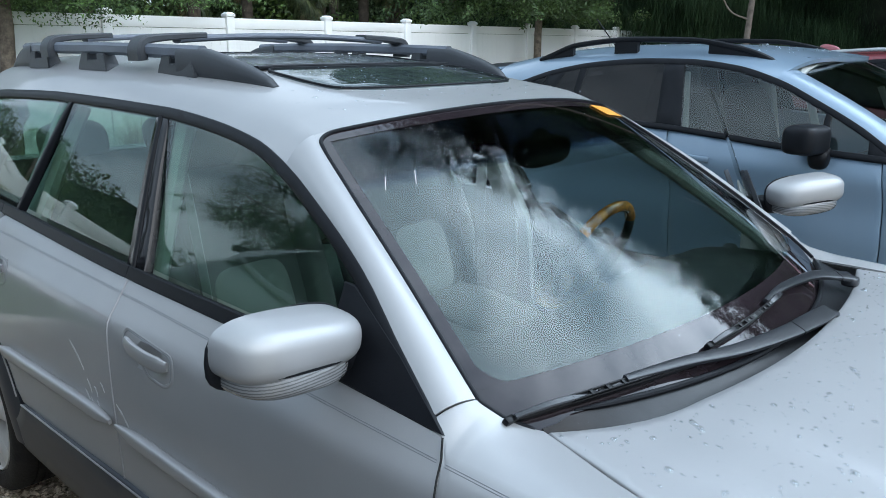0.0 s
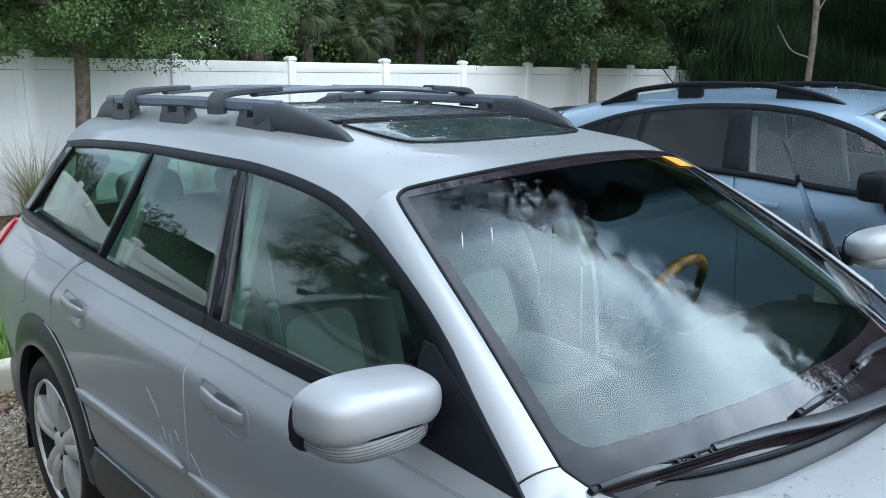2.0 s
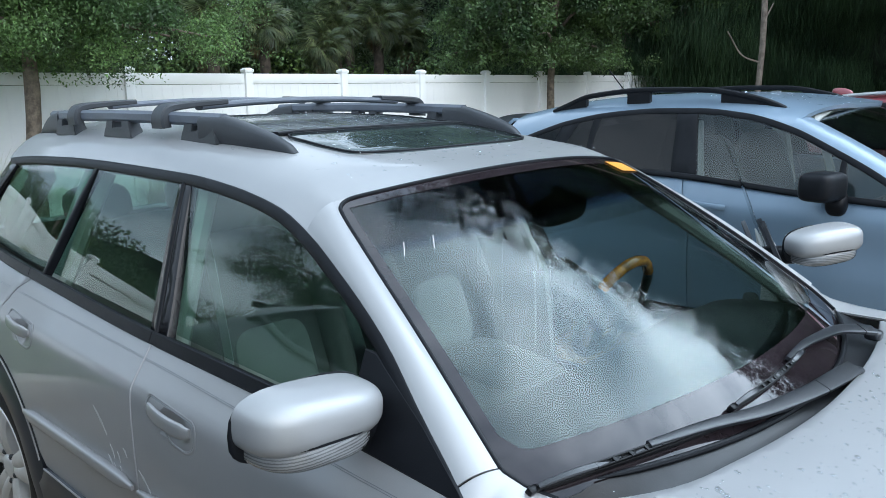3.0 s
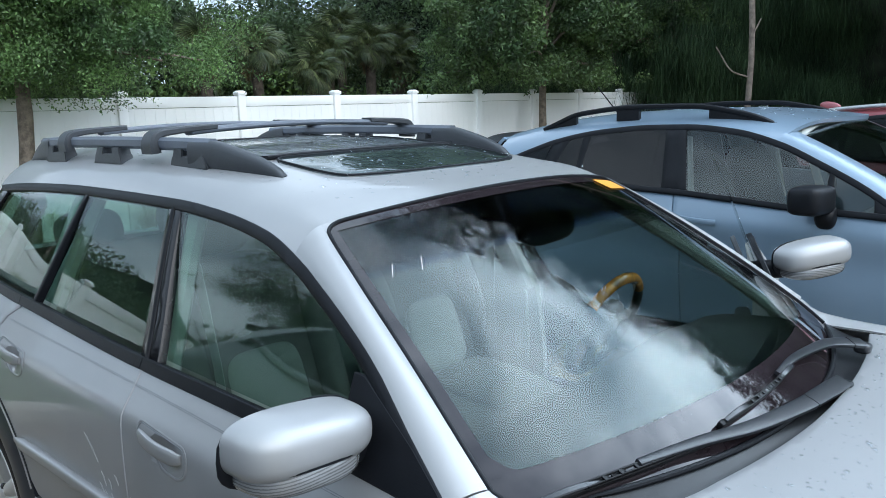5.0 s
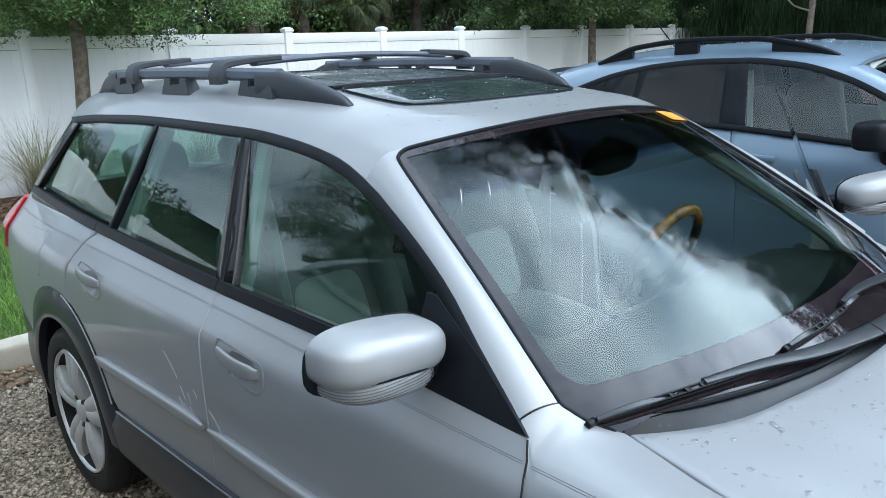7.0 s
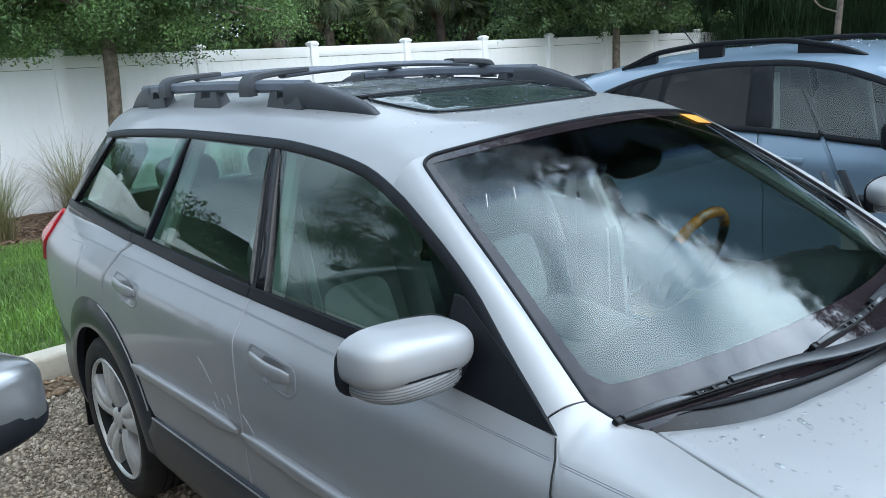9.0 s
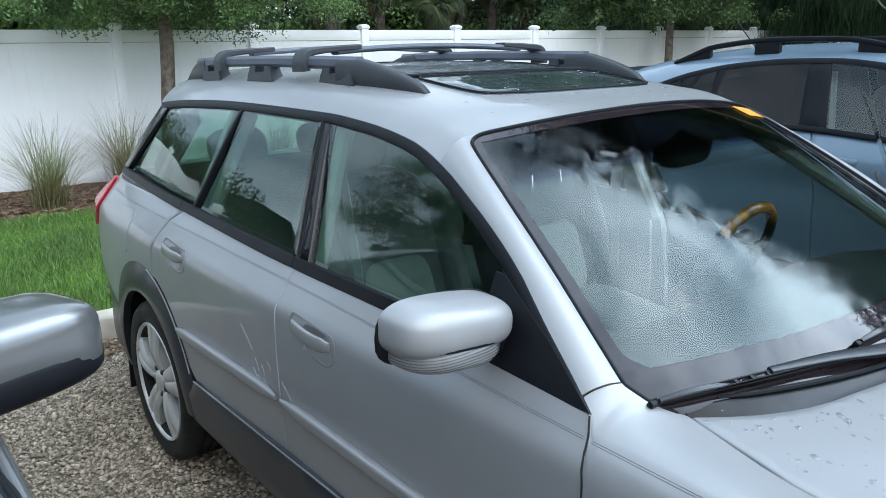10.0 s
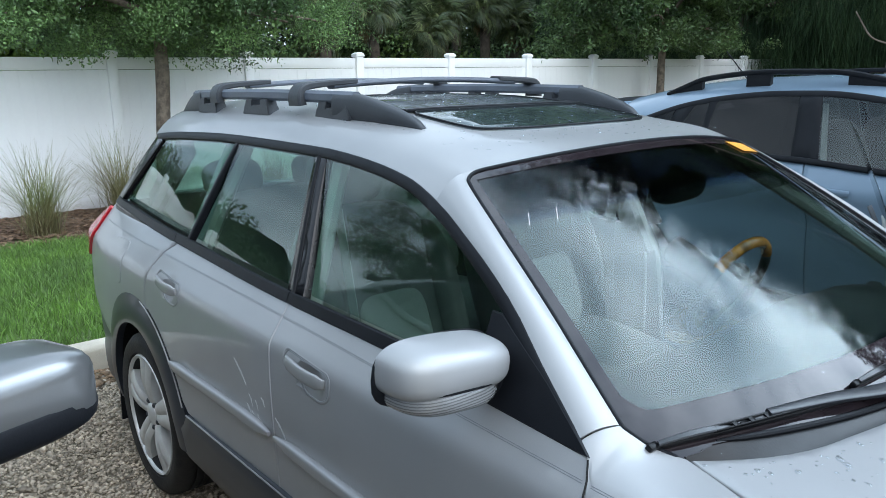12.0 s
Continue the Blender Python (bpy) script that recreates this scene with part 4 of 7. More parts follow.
# wheels
def wheel(parent, radius, rim_r, tyre_w, spokes=7):
    """A tyre with a moulded rim, its outer face towards -x, centred on the origin."""
    w = tyre_w
    prof = [(-w * 0.42, rim_r), (-w * 0.50, rim_r + 0.012), (-w * 0.53, rim_r + 0.05), (-w * 0.50, radius - 0.022), (-w * 0.42, radius - 0.005), (-w * 0.3, radius), *[(w * (q + d), radius - e) for q in (-0.22, -0.07, 0.07, 0.22) for d, e in ((-0.022, 0), (-0.020, 0.008), (0.020, 0.008), (0.022, 0))], (w * 0.3, radius), (w * 0.42, radius - 0.006), (w * 0.5, radius - 0.03), (w * 0.5, rim_r)]
    V, F = lathe_data(prof, k=56)
    holder = mesh_object("wheel", V, F, RUBBER, parent, "five-spoke alloy wheel with wet tyre" if spokes == 5 else "")
    prof = [(-w * 0.46, rim_r + 0.005), (-w * 0.50, rim_r), (-w * 0.49, rim_r - 0.006), (-w * 0.45, rim_r - 0.010)]
    V, F = lathe_data(prof, k=56)
    rim = mesh_object("rim", V, F, ALLOY, holder)
    # barrel and disc painted near-black as the shade behind the spokes
    V, F = lathe_data([(-w * 0.45, rim_r - 0.010), (-w * 0.2, rim_r - 0.03), (w * 0.1, rim_r - 0.045)], k=40)
    mesh_object("rim_barrel", V, F, DARKVOID, rim)
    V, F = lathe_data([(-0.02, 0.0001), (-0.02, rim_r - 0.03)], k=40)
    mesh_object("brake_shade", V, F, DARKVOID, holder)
    for i in range(spokes):
        a = 2 * math.pi * i / spokes + 0.3
        rows = []
        for j in range(9):
            k = j / 8
            r = 0.035 + (rim_r - 0.039) * k
            half = 0.036 + 0.018 * k + 0.030 * k ** 4
            x = -w * 0.42 - 0.014 * math.sin(math.pi * min(1, k * 1.1)) - 0.014 * k
            row = []
            for q, dx in ((-1, 0.045), (-1, 0.010), (-0.80, 0.003), (-0.45, 0.0), (-0.12, 0.002), (0, 0.007), (0.12, 0.002), (0.45, 0.0), (0.80, 0.003), (1, 0.010), (1, 0.045)):
                row.append(Vector((x + dx, r * math.cos(a) - q * half * math.sin(a), r * math.sin(a) + q * half * math.cos(a))))
            rows.append(row)
        V, F = grid_data(rows)
        F = [tuple(reversed(f)) for f in F]
        mesh_object("spoke", V, F, ALLOY, holder)
    bm = blob((0.03, 0.085, 0.085), (-w * 0.42, 0, 0), 2.4)
    part("hub_cap", bm, ALLOY, holder)
    for i in range(5):
        a = 2 * math.pi * (i + 0.5) / 5 + 0.3
        part("wheel_nut", blob((0.03, 0.022, 0.022), (-w * 0.40, 0.056 * math.cos(a), 0.056 * math.sin(a)), 2.6, nu=10, nv=6), RAILDARK, holder)
    return holder


for sx in (-1, 1):
    for cy in (0.02, HUB_Y):
        wh = wheel(wagon, 0.325, 0.236, 0.22, 5)
        wh.matrix_basis = pose(sx * 0.745, cy, HUB_Z, 0, 0, 0 if sx < 0 else 180)
        bm = bmesh.new()
        bmesh.ops.create_cone(bm, cap_ends=True, segments=32, radius1=0.405, radius2=0.405, depth=0.34, matrix=pose(sx * 0.66, cy, HUB_Z + 0.02, 0, 90, 0))
        bmesh.ops.delete(bm, geom=[f for f in bm.faces if abs(f.normal.x) > 0.9 and f.calc_center_median().x * sx > 0.66], context="FACES_ONLY")
        bmesh.ops.reverse_faces(bm, faces=bm.faces)
        bmesh.ops.delete(bm, geom=[f for f in bm.faces if abs(f.normal.x) < 0.5 and f.calc_center_median().z < 0.27], context="FACES")
        part("wheel_well", bm, DARKVOID, wagon)
# mud flap behind the rear wheels
for sx in (-1, 1):
    part("mud_flap", rbox((0.20, 0.012, 0.26), (sx * 0.745, 3.165, 0.26), 0.004, rot=(8, 0, 0)), BLACK, wagon)
# floor of the car
part("floor_pan", rbox((1.50, 3.9, 0.05), (0, 1.6, 0.25), 0.01), DARKVOID, wagon)

# dark strips painted as shade in panel gaps, with rolled door edges beside them
GAP_1 = [(1.6585, 0.992), (1.6565, 0.90), (1.6305, 0.64), (1.6195, 0.50)]
GAP_2 = [(2.502, 1.018), (2.564, 0.985), (2.606, 0.929), (2.626, 0.86)]
GAP_3 = [(0.6265, 0.968), (0.614, 0.942), (0.597, 0.876), (0.586, 0.70), (0.597, 0.51)]
for gap, bead, holders in ((GAP_1, 0.0028, (door_r, door_l)), (GAP_2, 0.003, (rdoor_r, rdoor_l)), (GAP_3, None, (door_r, door_l))):
    fine = dense(gap, 0.02, closed=False)
    V, F = sweep_data([(-body_x(y, z) + (0.0045 if bead else -0.0004), y, z) for y, z in fine], box_section(0.005 if bead else 0.0036, 0.003), up=(-1, 0, 0))
    mesh_object("gap_shade", V, F, DARKVOID, wagon)
    mesh_object("gap_shade", *flipped(V, F), DARKVOID, wagon)
    if bead:
        V, F = sweep_data([(-body_x(y, z) - 0.0003, y - bead - 0.0005, z) for y, z in fine], oval(0.0060, 0.0056, 8), up=(-1, 0, 0))
        mesh_object("door_edge", V, F, PAINT, holders[0])
        mesh_object("door_edge", *flipped(V, F), PAINT, holders[1])
for s in (-1, 1):
    pts = [(s * (HOOD_X(y) - 0.001), y, hood_z(HOOD_X(y), y) - 0.006) for y in [-0.6 + 1.12 * i / 40 for i in range(41)]]
    mesh_object("hood_gap", *sweep_data(pts, box_section(0.006, 0.003), up=(0, 0, 1)), DARKVOID, wagon)

# pale scuffs beside the door shut
SCUFF = mat("scuff", (0.43, 0.435, 0.445), 0.65, 0.2, var=0.1, scale=50)
for holder, y0, z0, y1, z1, w in ((rdoor_r, 1.865, 0.800, 1.790, 0.742, 0.009), (rdoor_r, 1.775, 0.722, 1.752, 0.690, 0.006), (rdoor_r, 1.790, 0.690, 1.745, 0.640, 0.008), (rdoor_r, 1.760, 0.678, 1.720, 0.628, 0.006), (rdoor_r, 1.735, 0.715, 1.720, 0.690, 0.006), (rdoor_r, 1.725, 0.680, 1.700, 0.640, 0.007), (door_r, 1.620, 0.705, 1.560, 0.660, 0.007), (rdoor_r, 1.70, 0.735, 1.68, 0.715, 0.006)):
    pts = [(-body_x(y0 + (y1 - y0) * k, z0 + (z1 - z0) * k) - 0.0002, y0 + (y1 - y0) * k, z0 + (z1 - z0) * k + 0.004 * math.sin(3.1 * k)) for k in [i / 12 for i in range(13)]]
    mesh_object("scuff", *sweep_data(pts, oval(1.0, 1.0, 8), up=(-1, 0, 0), scales=[(1.5 * w * (0.15 + 0.85 * math.sin(math.pi * (0.05 + 0.9 * i / 12))) * (0.75 + 0.25 * math.sin(5.0 * i + 90 * y0)), 0.002) for i in range(13)]), SCUFF, holder)
# silver beads painted as the highlights on the cladding's rolled edges
pts = [(-body_x(y, 0.49) - 0.011, y, 0.4865 + 0.0175 * min(1.0, (2.27 - y) / 0.9)) for y in [2.262 - 1.86 * i / 30 for i in range(31)]]
V, F = sweep_data(pts, oval(0.006, 0.006, 6))
mesh_object("clad_highlight", V, F, PAINT, wagon)
mesh_object("clad_highlight", *flipped(V, F), PAINT, wagon)
pts = [(-body_x(HUB_Y + 0.489 * math.cos(a), HUB_Z + 0.489 * math.sin(a)) - 0.006, HUB_Y + 0.489 * math.cos(a), HUB_Z + 0.489 * math.sin(a)) for a in [radians(v) for v in range(100, 160, 3)]]
V, F = sweep_data(pts, oval(0.005, 0.005, 6))
mesh_object("clad_highlight", V, F, PAINT, wagon)
mesh_object("clad_highlight", *flipped(V, F), PAINT, wagon)
# rubber lip across the cowl
for k in (-1, 1):
    pts = [screen(k * u, 0.010 + 0.004 * (1 - u)) + Vector((0, -0.004, 0.009)) for u in [0.87 - 0.87 * i / 24 for i in range(25)]]
    mesh_object("cowl_seal", *sweep_data(pts, oval(0.012, 0.011, 8), scales=[min(1.0, 0.3 + 0.3 * i) for i in range(25)]), BLACK, wagon)

# ---- cabin of the estate car ----
def cushion(name, size, at, parent, material, rot=(0, 0, 0), power=3.2, label=""):
    return part(name, blob(size, at, power, rot=rot, nu=28, nv=16), material, parent, label, sharp=70)


def seat_set(x, y, parent, w=0.52, kind="front_seat", lean=-20, head=True):
    base = cushion(kind, (w, 0.54, 0.19), (x, y, 0.56), parent, LEATHER, (6, 0, 0), 3.6, "pale beige leather seat")
    cushion("backrest", (w * 0.96, 0.20, 0.66), (x, y + 0.33, 0.86), base, LEATHER, (lean, 0, 0), 3.6)
    cushion("seat_insert", (0.27, 0.09, 0.28), (x, y + 0.232, 0.78), base, LITLEATHER, (lean, 0, 0), 4.5, "perforated leather insert coloured paler as if lit")
    cushion("cushion_insert", (0.30, 0.34, 0.06), (x, y - 0.02, 0.640), base, LEATHER, (6, 0, 0), 4.5)
    for s in (-1, 1):
        cushion("side_bolster", (0.10, 0.24, 0.56), (x + s * w * 0.43, y + 0.29, 0.83), base, LEATHER, (lean, 0, 0), 2.8)
    if head:
        cushion("headrest", (0.27, 0.10, 0.19), (x, y + 0.485, 1.255), base, LEATHER, (lean * 0.6, 0, 0), 3.0)
        for s in (-1, 1):
            V, F = sweep_data([(x + s * 0.07, y + 0.43, 1.10), (x + s * 0.07, y + 0.475, 1.21)], oval(0.012, 0.012, 8), up=(0, 1, 0))
            mesh_object("headrest_post", V, F, CHROME, base)
    return base


for x in (-0.36, 0.36):
    seat_set(x, 1.56, wagon)
rear = cushion("rear_bench", (1.24, 0.52, 0.18), (0, 2.36, 0.58), wagon, LEATHER, (5, 0, 0), 4.5, "pale beige leather rear bench")
cushion("bench_back", (1.24, 0.18, 0.58), (0, 2.70, 0.86), rear, LEATHER, (-20, 0, 0), 4.5)
for x in (-0.40, 0.0, 0.40):
    cushion("headrest", (0.25, 0.10, 0.16), (x, 2.84, 1.18), rear, LEATHER, (-14, 0, 0), 3.0)
part("cabin_floor", rbox((1.46, 2.9, 0.04), (0, 2.0, 0.32), 0.01), CARPET, wagon)
part("load_floor", rbox((1.30, 0.72, 0.05), (0, 3.16, 0.72), 0.01), CARPET, wagon)
rows = []
for i in range(17):
    k = i / 16
    prof = [(0.42, 0.915), (0.50, 0.955), (0.60, 0.965), (0.72, 0.962), (0.82, 0.950), (0.90, 0.925), (0.94, 0.88), (0.95, 0.80), (0.94, 0.70), (0.88, 0.58), (0.80, 0.48), (0.70, 0.40)]
    n = len(prof) - 1
    q = k * n
    j = min(n - 1, int(q))
    f = q - j
    y, z = prof[j][0] + (prof[j + 1][0] - prof[j][0]) * f, prof[j][1] + (prof[j + 1][1] - prof[j][1]) * f
    row = []
    for m in range(31):
        s = -1 + 2 * m / 30
        hump = 0.03 * math.exp(-((s * 0.7 - 0.36) / 0.17) ** 2) * math.exp(-((y - 0.80) / 0.12) ** 2)
        row.append((s * (0.70 if y < 0.6 else 0.72), y + (0.12 * s * s if y < 0.6 else 0.03 * s * s), z + hump - 0.02 * s * s))
    rows.append(row)
dash = part("dashboard", thick_grid(rows, 0.01, (0, 1, 1)), DASH, wagon, "dark dashboard with a soft top", sharp=60)
pts = [(0.62 * s, 0.545 + 0.12 * s * s, 0.967 - 0.02 * s * s) for s in [-1 + i / 12 for i in range(25)]]
mesh_object("defroster_slot", *sweep_data(pts, box_section(0.03, 0.006)), BLACK, dash)
part("firewall", rbox((1.42, 0.03, 0.66), (0, 0.50, 0.60), 0.01), DARKVOID, wagon)
part("centre_console", rbox((0.20, 0.85, 0.22), (0, 1.30, 0.48), 0.03, 3), DASH, wagon)
# steering wheel, tilted towards the driver
wheel_m = pose(0.368, 1.07, 0.938, 114, 0, 0)
ring = [wheel_m @ Vector((0.165 * math.cos(a), 0.165 * math.sin(a), 0)) for a in [2 * math.pi * i / 48 for i in range(48)]]
axis = wheel_m.to_3x3() @ Vector((0, 0, 1))
steer = mesh_object("steering_wheel", *sweep_data(ring, oval(0.030, 0.030, 10), up=axis, closed=True), DASH, wagon, "dark steering wheel with a varnished wooden upper rim")
arc = [wheel_m @ Vector((0.165 * math.cos(a), 0.165 * math.sin(a), 0)) for a in [radians(v) for v in range(40, 150, 5)]]
mesh_object("wooden_rim", *sweep_data(arc, oval(0.034, 0.034, 10), up=axis), WOOD, steer, "varnished wood")
part("airbag_cover", blob((0.17, 0.15, 0.06), tuple(wheel_m @ Vector((0, 0, -0.01))), 3, rot=(114, 0, 0)), DASH, steer)
for a in (0, 180, 270):
    V, F = sweep_data([wheel_m @ Vector((r * math.cos(radians(a)), r * math.sin(radians(a)), -0.005)) for r in (0.06, 0.12, 0.18)], box_section(0.035, 0.018), up=axis)
    mesh_object("spoke", V, F, DASH, steer)
mesh_object("steering_column", *sweep_data([wheel_m @ Vector((0, 0, -0.02)), wheel_m @ Vector((0, 0, -0.22))], oval(0.09, 0.09, 12), up=(1, 0, 0)), DASH, steer)
# inner mirror
rv = part("rear_view_mirror", blob((0.25, 0.055, 0.075), (0.05, 1.05, 1.278), 3.4, rot=(8, 0, 6), nu=30), BLACK, wagon, "black rear-view mirror")
part("mirror_face", rbox((0.225, 0.004, 0.058), (0.05, 1.079, 1.274), 0.002, rot=(8, 0, 6)), CHROME, rv)
part("mirror_stem", blob((0.028, 0.04, 0.05), (0.04, 1.055, 1.312), 2.6), BLACK, rv)
# headliner, pillar trims, inner door skins
rows = [[(a / 12 * glass_x(y, ROOFLINE(y)) * 0.965, y, ROOFLINE(y) - 0.012 + (ROOF_TOP(y) - ROOFLINE(y) - 0.03) * (1 - abs(a / 12) ** 5)) for a in range(-12, 13)] for y in [1.16 + 2.0 * i / 30 for i in range(31)]]
part("headliner", thick_grid(rows, 0.01, (0, 0, -1)), TRIMGREY, wagon, sharp=70)
for s in (-1, 1):
    pts = [(s * (glass_x(1.66 + 0.09 * k, 0.95 + 0.40 * k) - 0.055), 1.66 + 0.085 * k, 0.90 + 0.45 * k) for k in [i / 8 for i in range(9)]]
    mesh_object("pillar_trim", *sweep_data(pts, box_section(0.05, 0.11), up=(0, 1, 0)), TRIMGREY, wagon, "pale grey pillar trim")
    pts = [(s * (glass_x(2.47 - 0.10 * k, 0.95 + 0.40 * k) - 0.06), 2.47 - 0.10 * k, 0.90 + 0.46 * k) for k in [i / 8 for i in range(9)]]
    mesh_object("pillar_trim", *sweep_data(pts, box_section(0.05, 0.14), up=(0, 1, 0)), TRIMGREY, wagon)
    pts = [(s * (0.50 + 0.07 * k), 3.04 + 0.24 * k, 1.31 - 0.26 * k) for k in [i / 8 for i in range(9)]]
    mesh_object("pillar_trim", *sweep_data(pts, box_section(0.06, 0.12), up=(0, 1, 0)), CARPET, wagon)
    pts = [windshield(s * 1.0, t) - Vector((0, -0.52, 0.85)) * 0.055 for t in [0.12 + 0.86 * i / 12 for i in range(13)]]
    mesh_object("pillar_trim", *sweep_data(pts, box_section(0.05, 0.04), up=(0, -0.5, 0.85)), TRIMGREY, wagon)
    V, F = sweep_data(fair([(s * 0.60, 1.70, 1.22), (s * 0.585, 1.69, 1.05), (s * 0.57, 1.68, 0.85), (s * 0.58, 1.68, 0.60)], 5), box_section(0.045, 0.003), up=(-s, 0, 0))
    mesh_object("seat_belt", V, F, TRIMGREY, wagon)
for holder, s in ((door_r, -1), (door_l, 1)):
    V, F = sheet_data([(0.70, 0.36), (0.66, 0.95), (1.60, 0.985), (1.58, 0.36)], lambda y, z: (-body_x(y, min(z, 0.94)) + 0.07, y, z), (1, 0, 0), res=0.06, thick=0.01)
    mesh_object("inner_skin", *((V, F) if s < 0 else flipped(V, F)), TRIMGREY, holder, "pale door lining")
    part("armrest", rbox((0.06, 0.42, 0.07), (s * 0.745, 1.22, 0.72), 0.02, 3), DASH, holder)
for holder, s in ((rdoor_r, -1), (rdoor_l, 1)):
    V, F = sheet_data([(1.68, 0.36), (1.68, 0.985), (2.44, 1.0), (2.50, 0.75), (2.25, 0.36)], lambda y, z: (-body_x(y, min(z, 0.94)) + 0.07, y, z), (1, 0, 0), res=0.06, thick=0.01)
    mesh_object("inner_skin", *((V, F) if s < 0 else flipped(V, F)), TRIMGREY, holder, "pale door lining")
sheet("load_bay_lining", [(2.55, 0.70), (2.50, 1.02), (3.33, 1.05), (3.45, 0.80), (3.45, 0.70)], lambda y, z: (-body_x(y, min(z, 0.94)) + 0.075, y, z), (1, 0, 0), CARPET, wagon, both=True, res=0.06, thick=0.01)
# shaded tint along the top of the windshield
TINT = glass_mat("shade_band", (0.4, 0.44, 0.5), 1.02)
tint_n, tint_l = TINT.node_tree.nodes, TINT.node_tree.links
tint_xyz, tint_tc, tint_ramp, tint_range = tint_n.new("ShaderNodeSeparateXYZ"), tint_n.new("ShaderNodeTexCoord"), tint_n.new("ShaderNodeValToRGB"), tint_n.new("ShaderNodeMapRange")
tint_range.inputs["From Min"].default_value, tint_range.inputs["From Max"].default_value = 1.296, 1.318
tint_ramp.color_ramp.elements[0].color, tint_ramp.color_ramp.elements[1].color = (0.98, 0.98, 0.98, 1), (0.20, 0.19, 0.235, 1)
tint_mid = tint_ramp.color_ramp.elements.new(0.5)
tint_mid.color = (0.55, 0.60, 0.74, 1)
tint_l.new(tint_tc.outputs["Object"], tint_xyz.inputs["Vector"])
tint_sq, tint_sum = tint_n.new("ShaderNodeMath"), tint_n.new("ShaderNodeMath")
tint_sq.operation, tint_sum.operation = "MULTIPLY", "MULTIPLY_ADD"
tint_l.new(tint_xyz.outputs["X"], tint_sq.inputs[0])
tint_l.new(tint_xyz.outputs["X"], tint_sq.inputs[1])
tint_l.new(tint_sq.outputs["Value"], tint_sum.inputs[0])
tint_sum.inputs[1].default_value = 0.09
tint_l.new(tint_xyz.outputs["Z"], tint_sum.inputs[2])
tint_l.new(tint_sum.outputs["Value"], tint_range.inputs["Value"])
tint_l.new(tint_range.outputs["Result"], tint_ramp.inputs["Fac"])
tint_l.new(tint_ramp.outputs["Color"], tint_n["Transparent BSDF"].inputs["Color"])
rows = [[screen(-0.990 + 1.980 * j / 30, 0.70 + 0.295 * i / 8) - Vector((0, -0.52, 0.85)) * 0.004 for j in range(31)] for i in range(9)]
part("tint_band", thick_grid(rows, 0.0006, (0, -1, 1)), TINT, wagon, "dark blue shade band fading downwards", sharp=70)
# two short white ticks on the glass
TICKWHITE = mat("white_mark", (0.62, 0.62, 0.62), 0.6, var=0.05, scale=60)
for s0, t0, s1, t1 in ((-0.886, 0.778, -0.914, 0.729), (-0.778, 0.781, -0.808, 0.732)):
    pts = [windshield(s0 + (s1 - s0) * k / 6, t0 + (t1 - t0) * k / 6) + Vector((0, -0.52, 0.85)) * 0.0008 for k in range(7)]
    mesh_object("glass_mark", *sweep_data(pts, box_section(0.0014, 0.0006), up=(0, -0.52, 0.85)), TICKWHITE, wagon, "short white tick on the windshield")
# yellow tape in the upper corner
rows = [[windshield(0.66 + 0.30 * j / 4 + 0.05 * (1 - i / 3), 0.905 + 0.065 * i / 3) + Vector((0, -0.52, 0.85)) * 0.004 for j in range(5)] for i in range(4)]
part("tape", thick_grid(rows, 0.0015, (0, -1, 1)), YELLOW, wagon, "yellow-orange marking tape")

# wipers
def on_ws(x, y, lift):
    s = x / 0.70
    t = (y - (0.375 + 0.20 * s * s)) / 0.73
    return windshield(s, t) + Vector((0, -0.52, 0.85)) * lift


ARMGREY = mat("wiper_arm_plastic", (0.022, 0.024, 0.028), 0.30, spec=0.5, var=0.15, scale=20, bump=0.04, bump_scale=260)
GLASS_UP = (0, -0.52, 0.85)


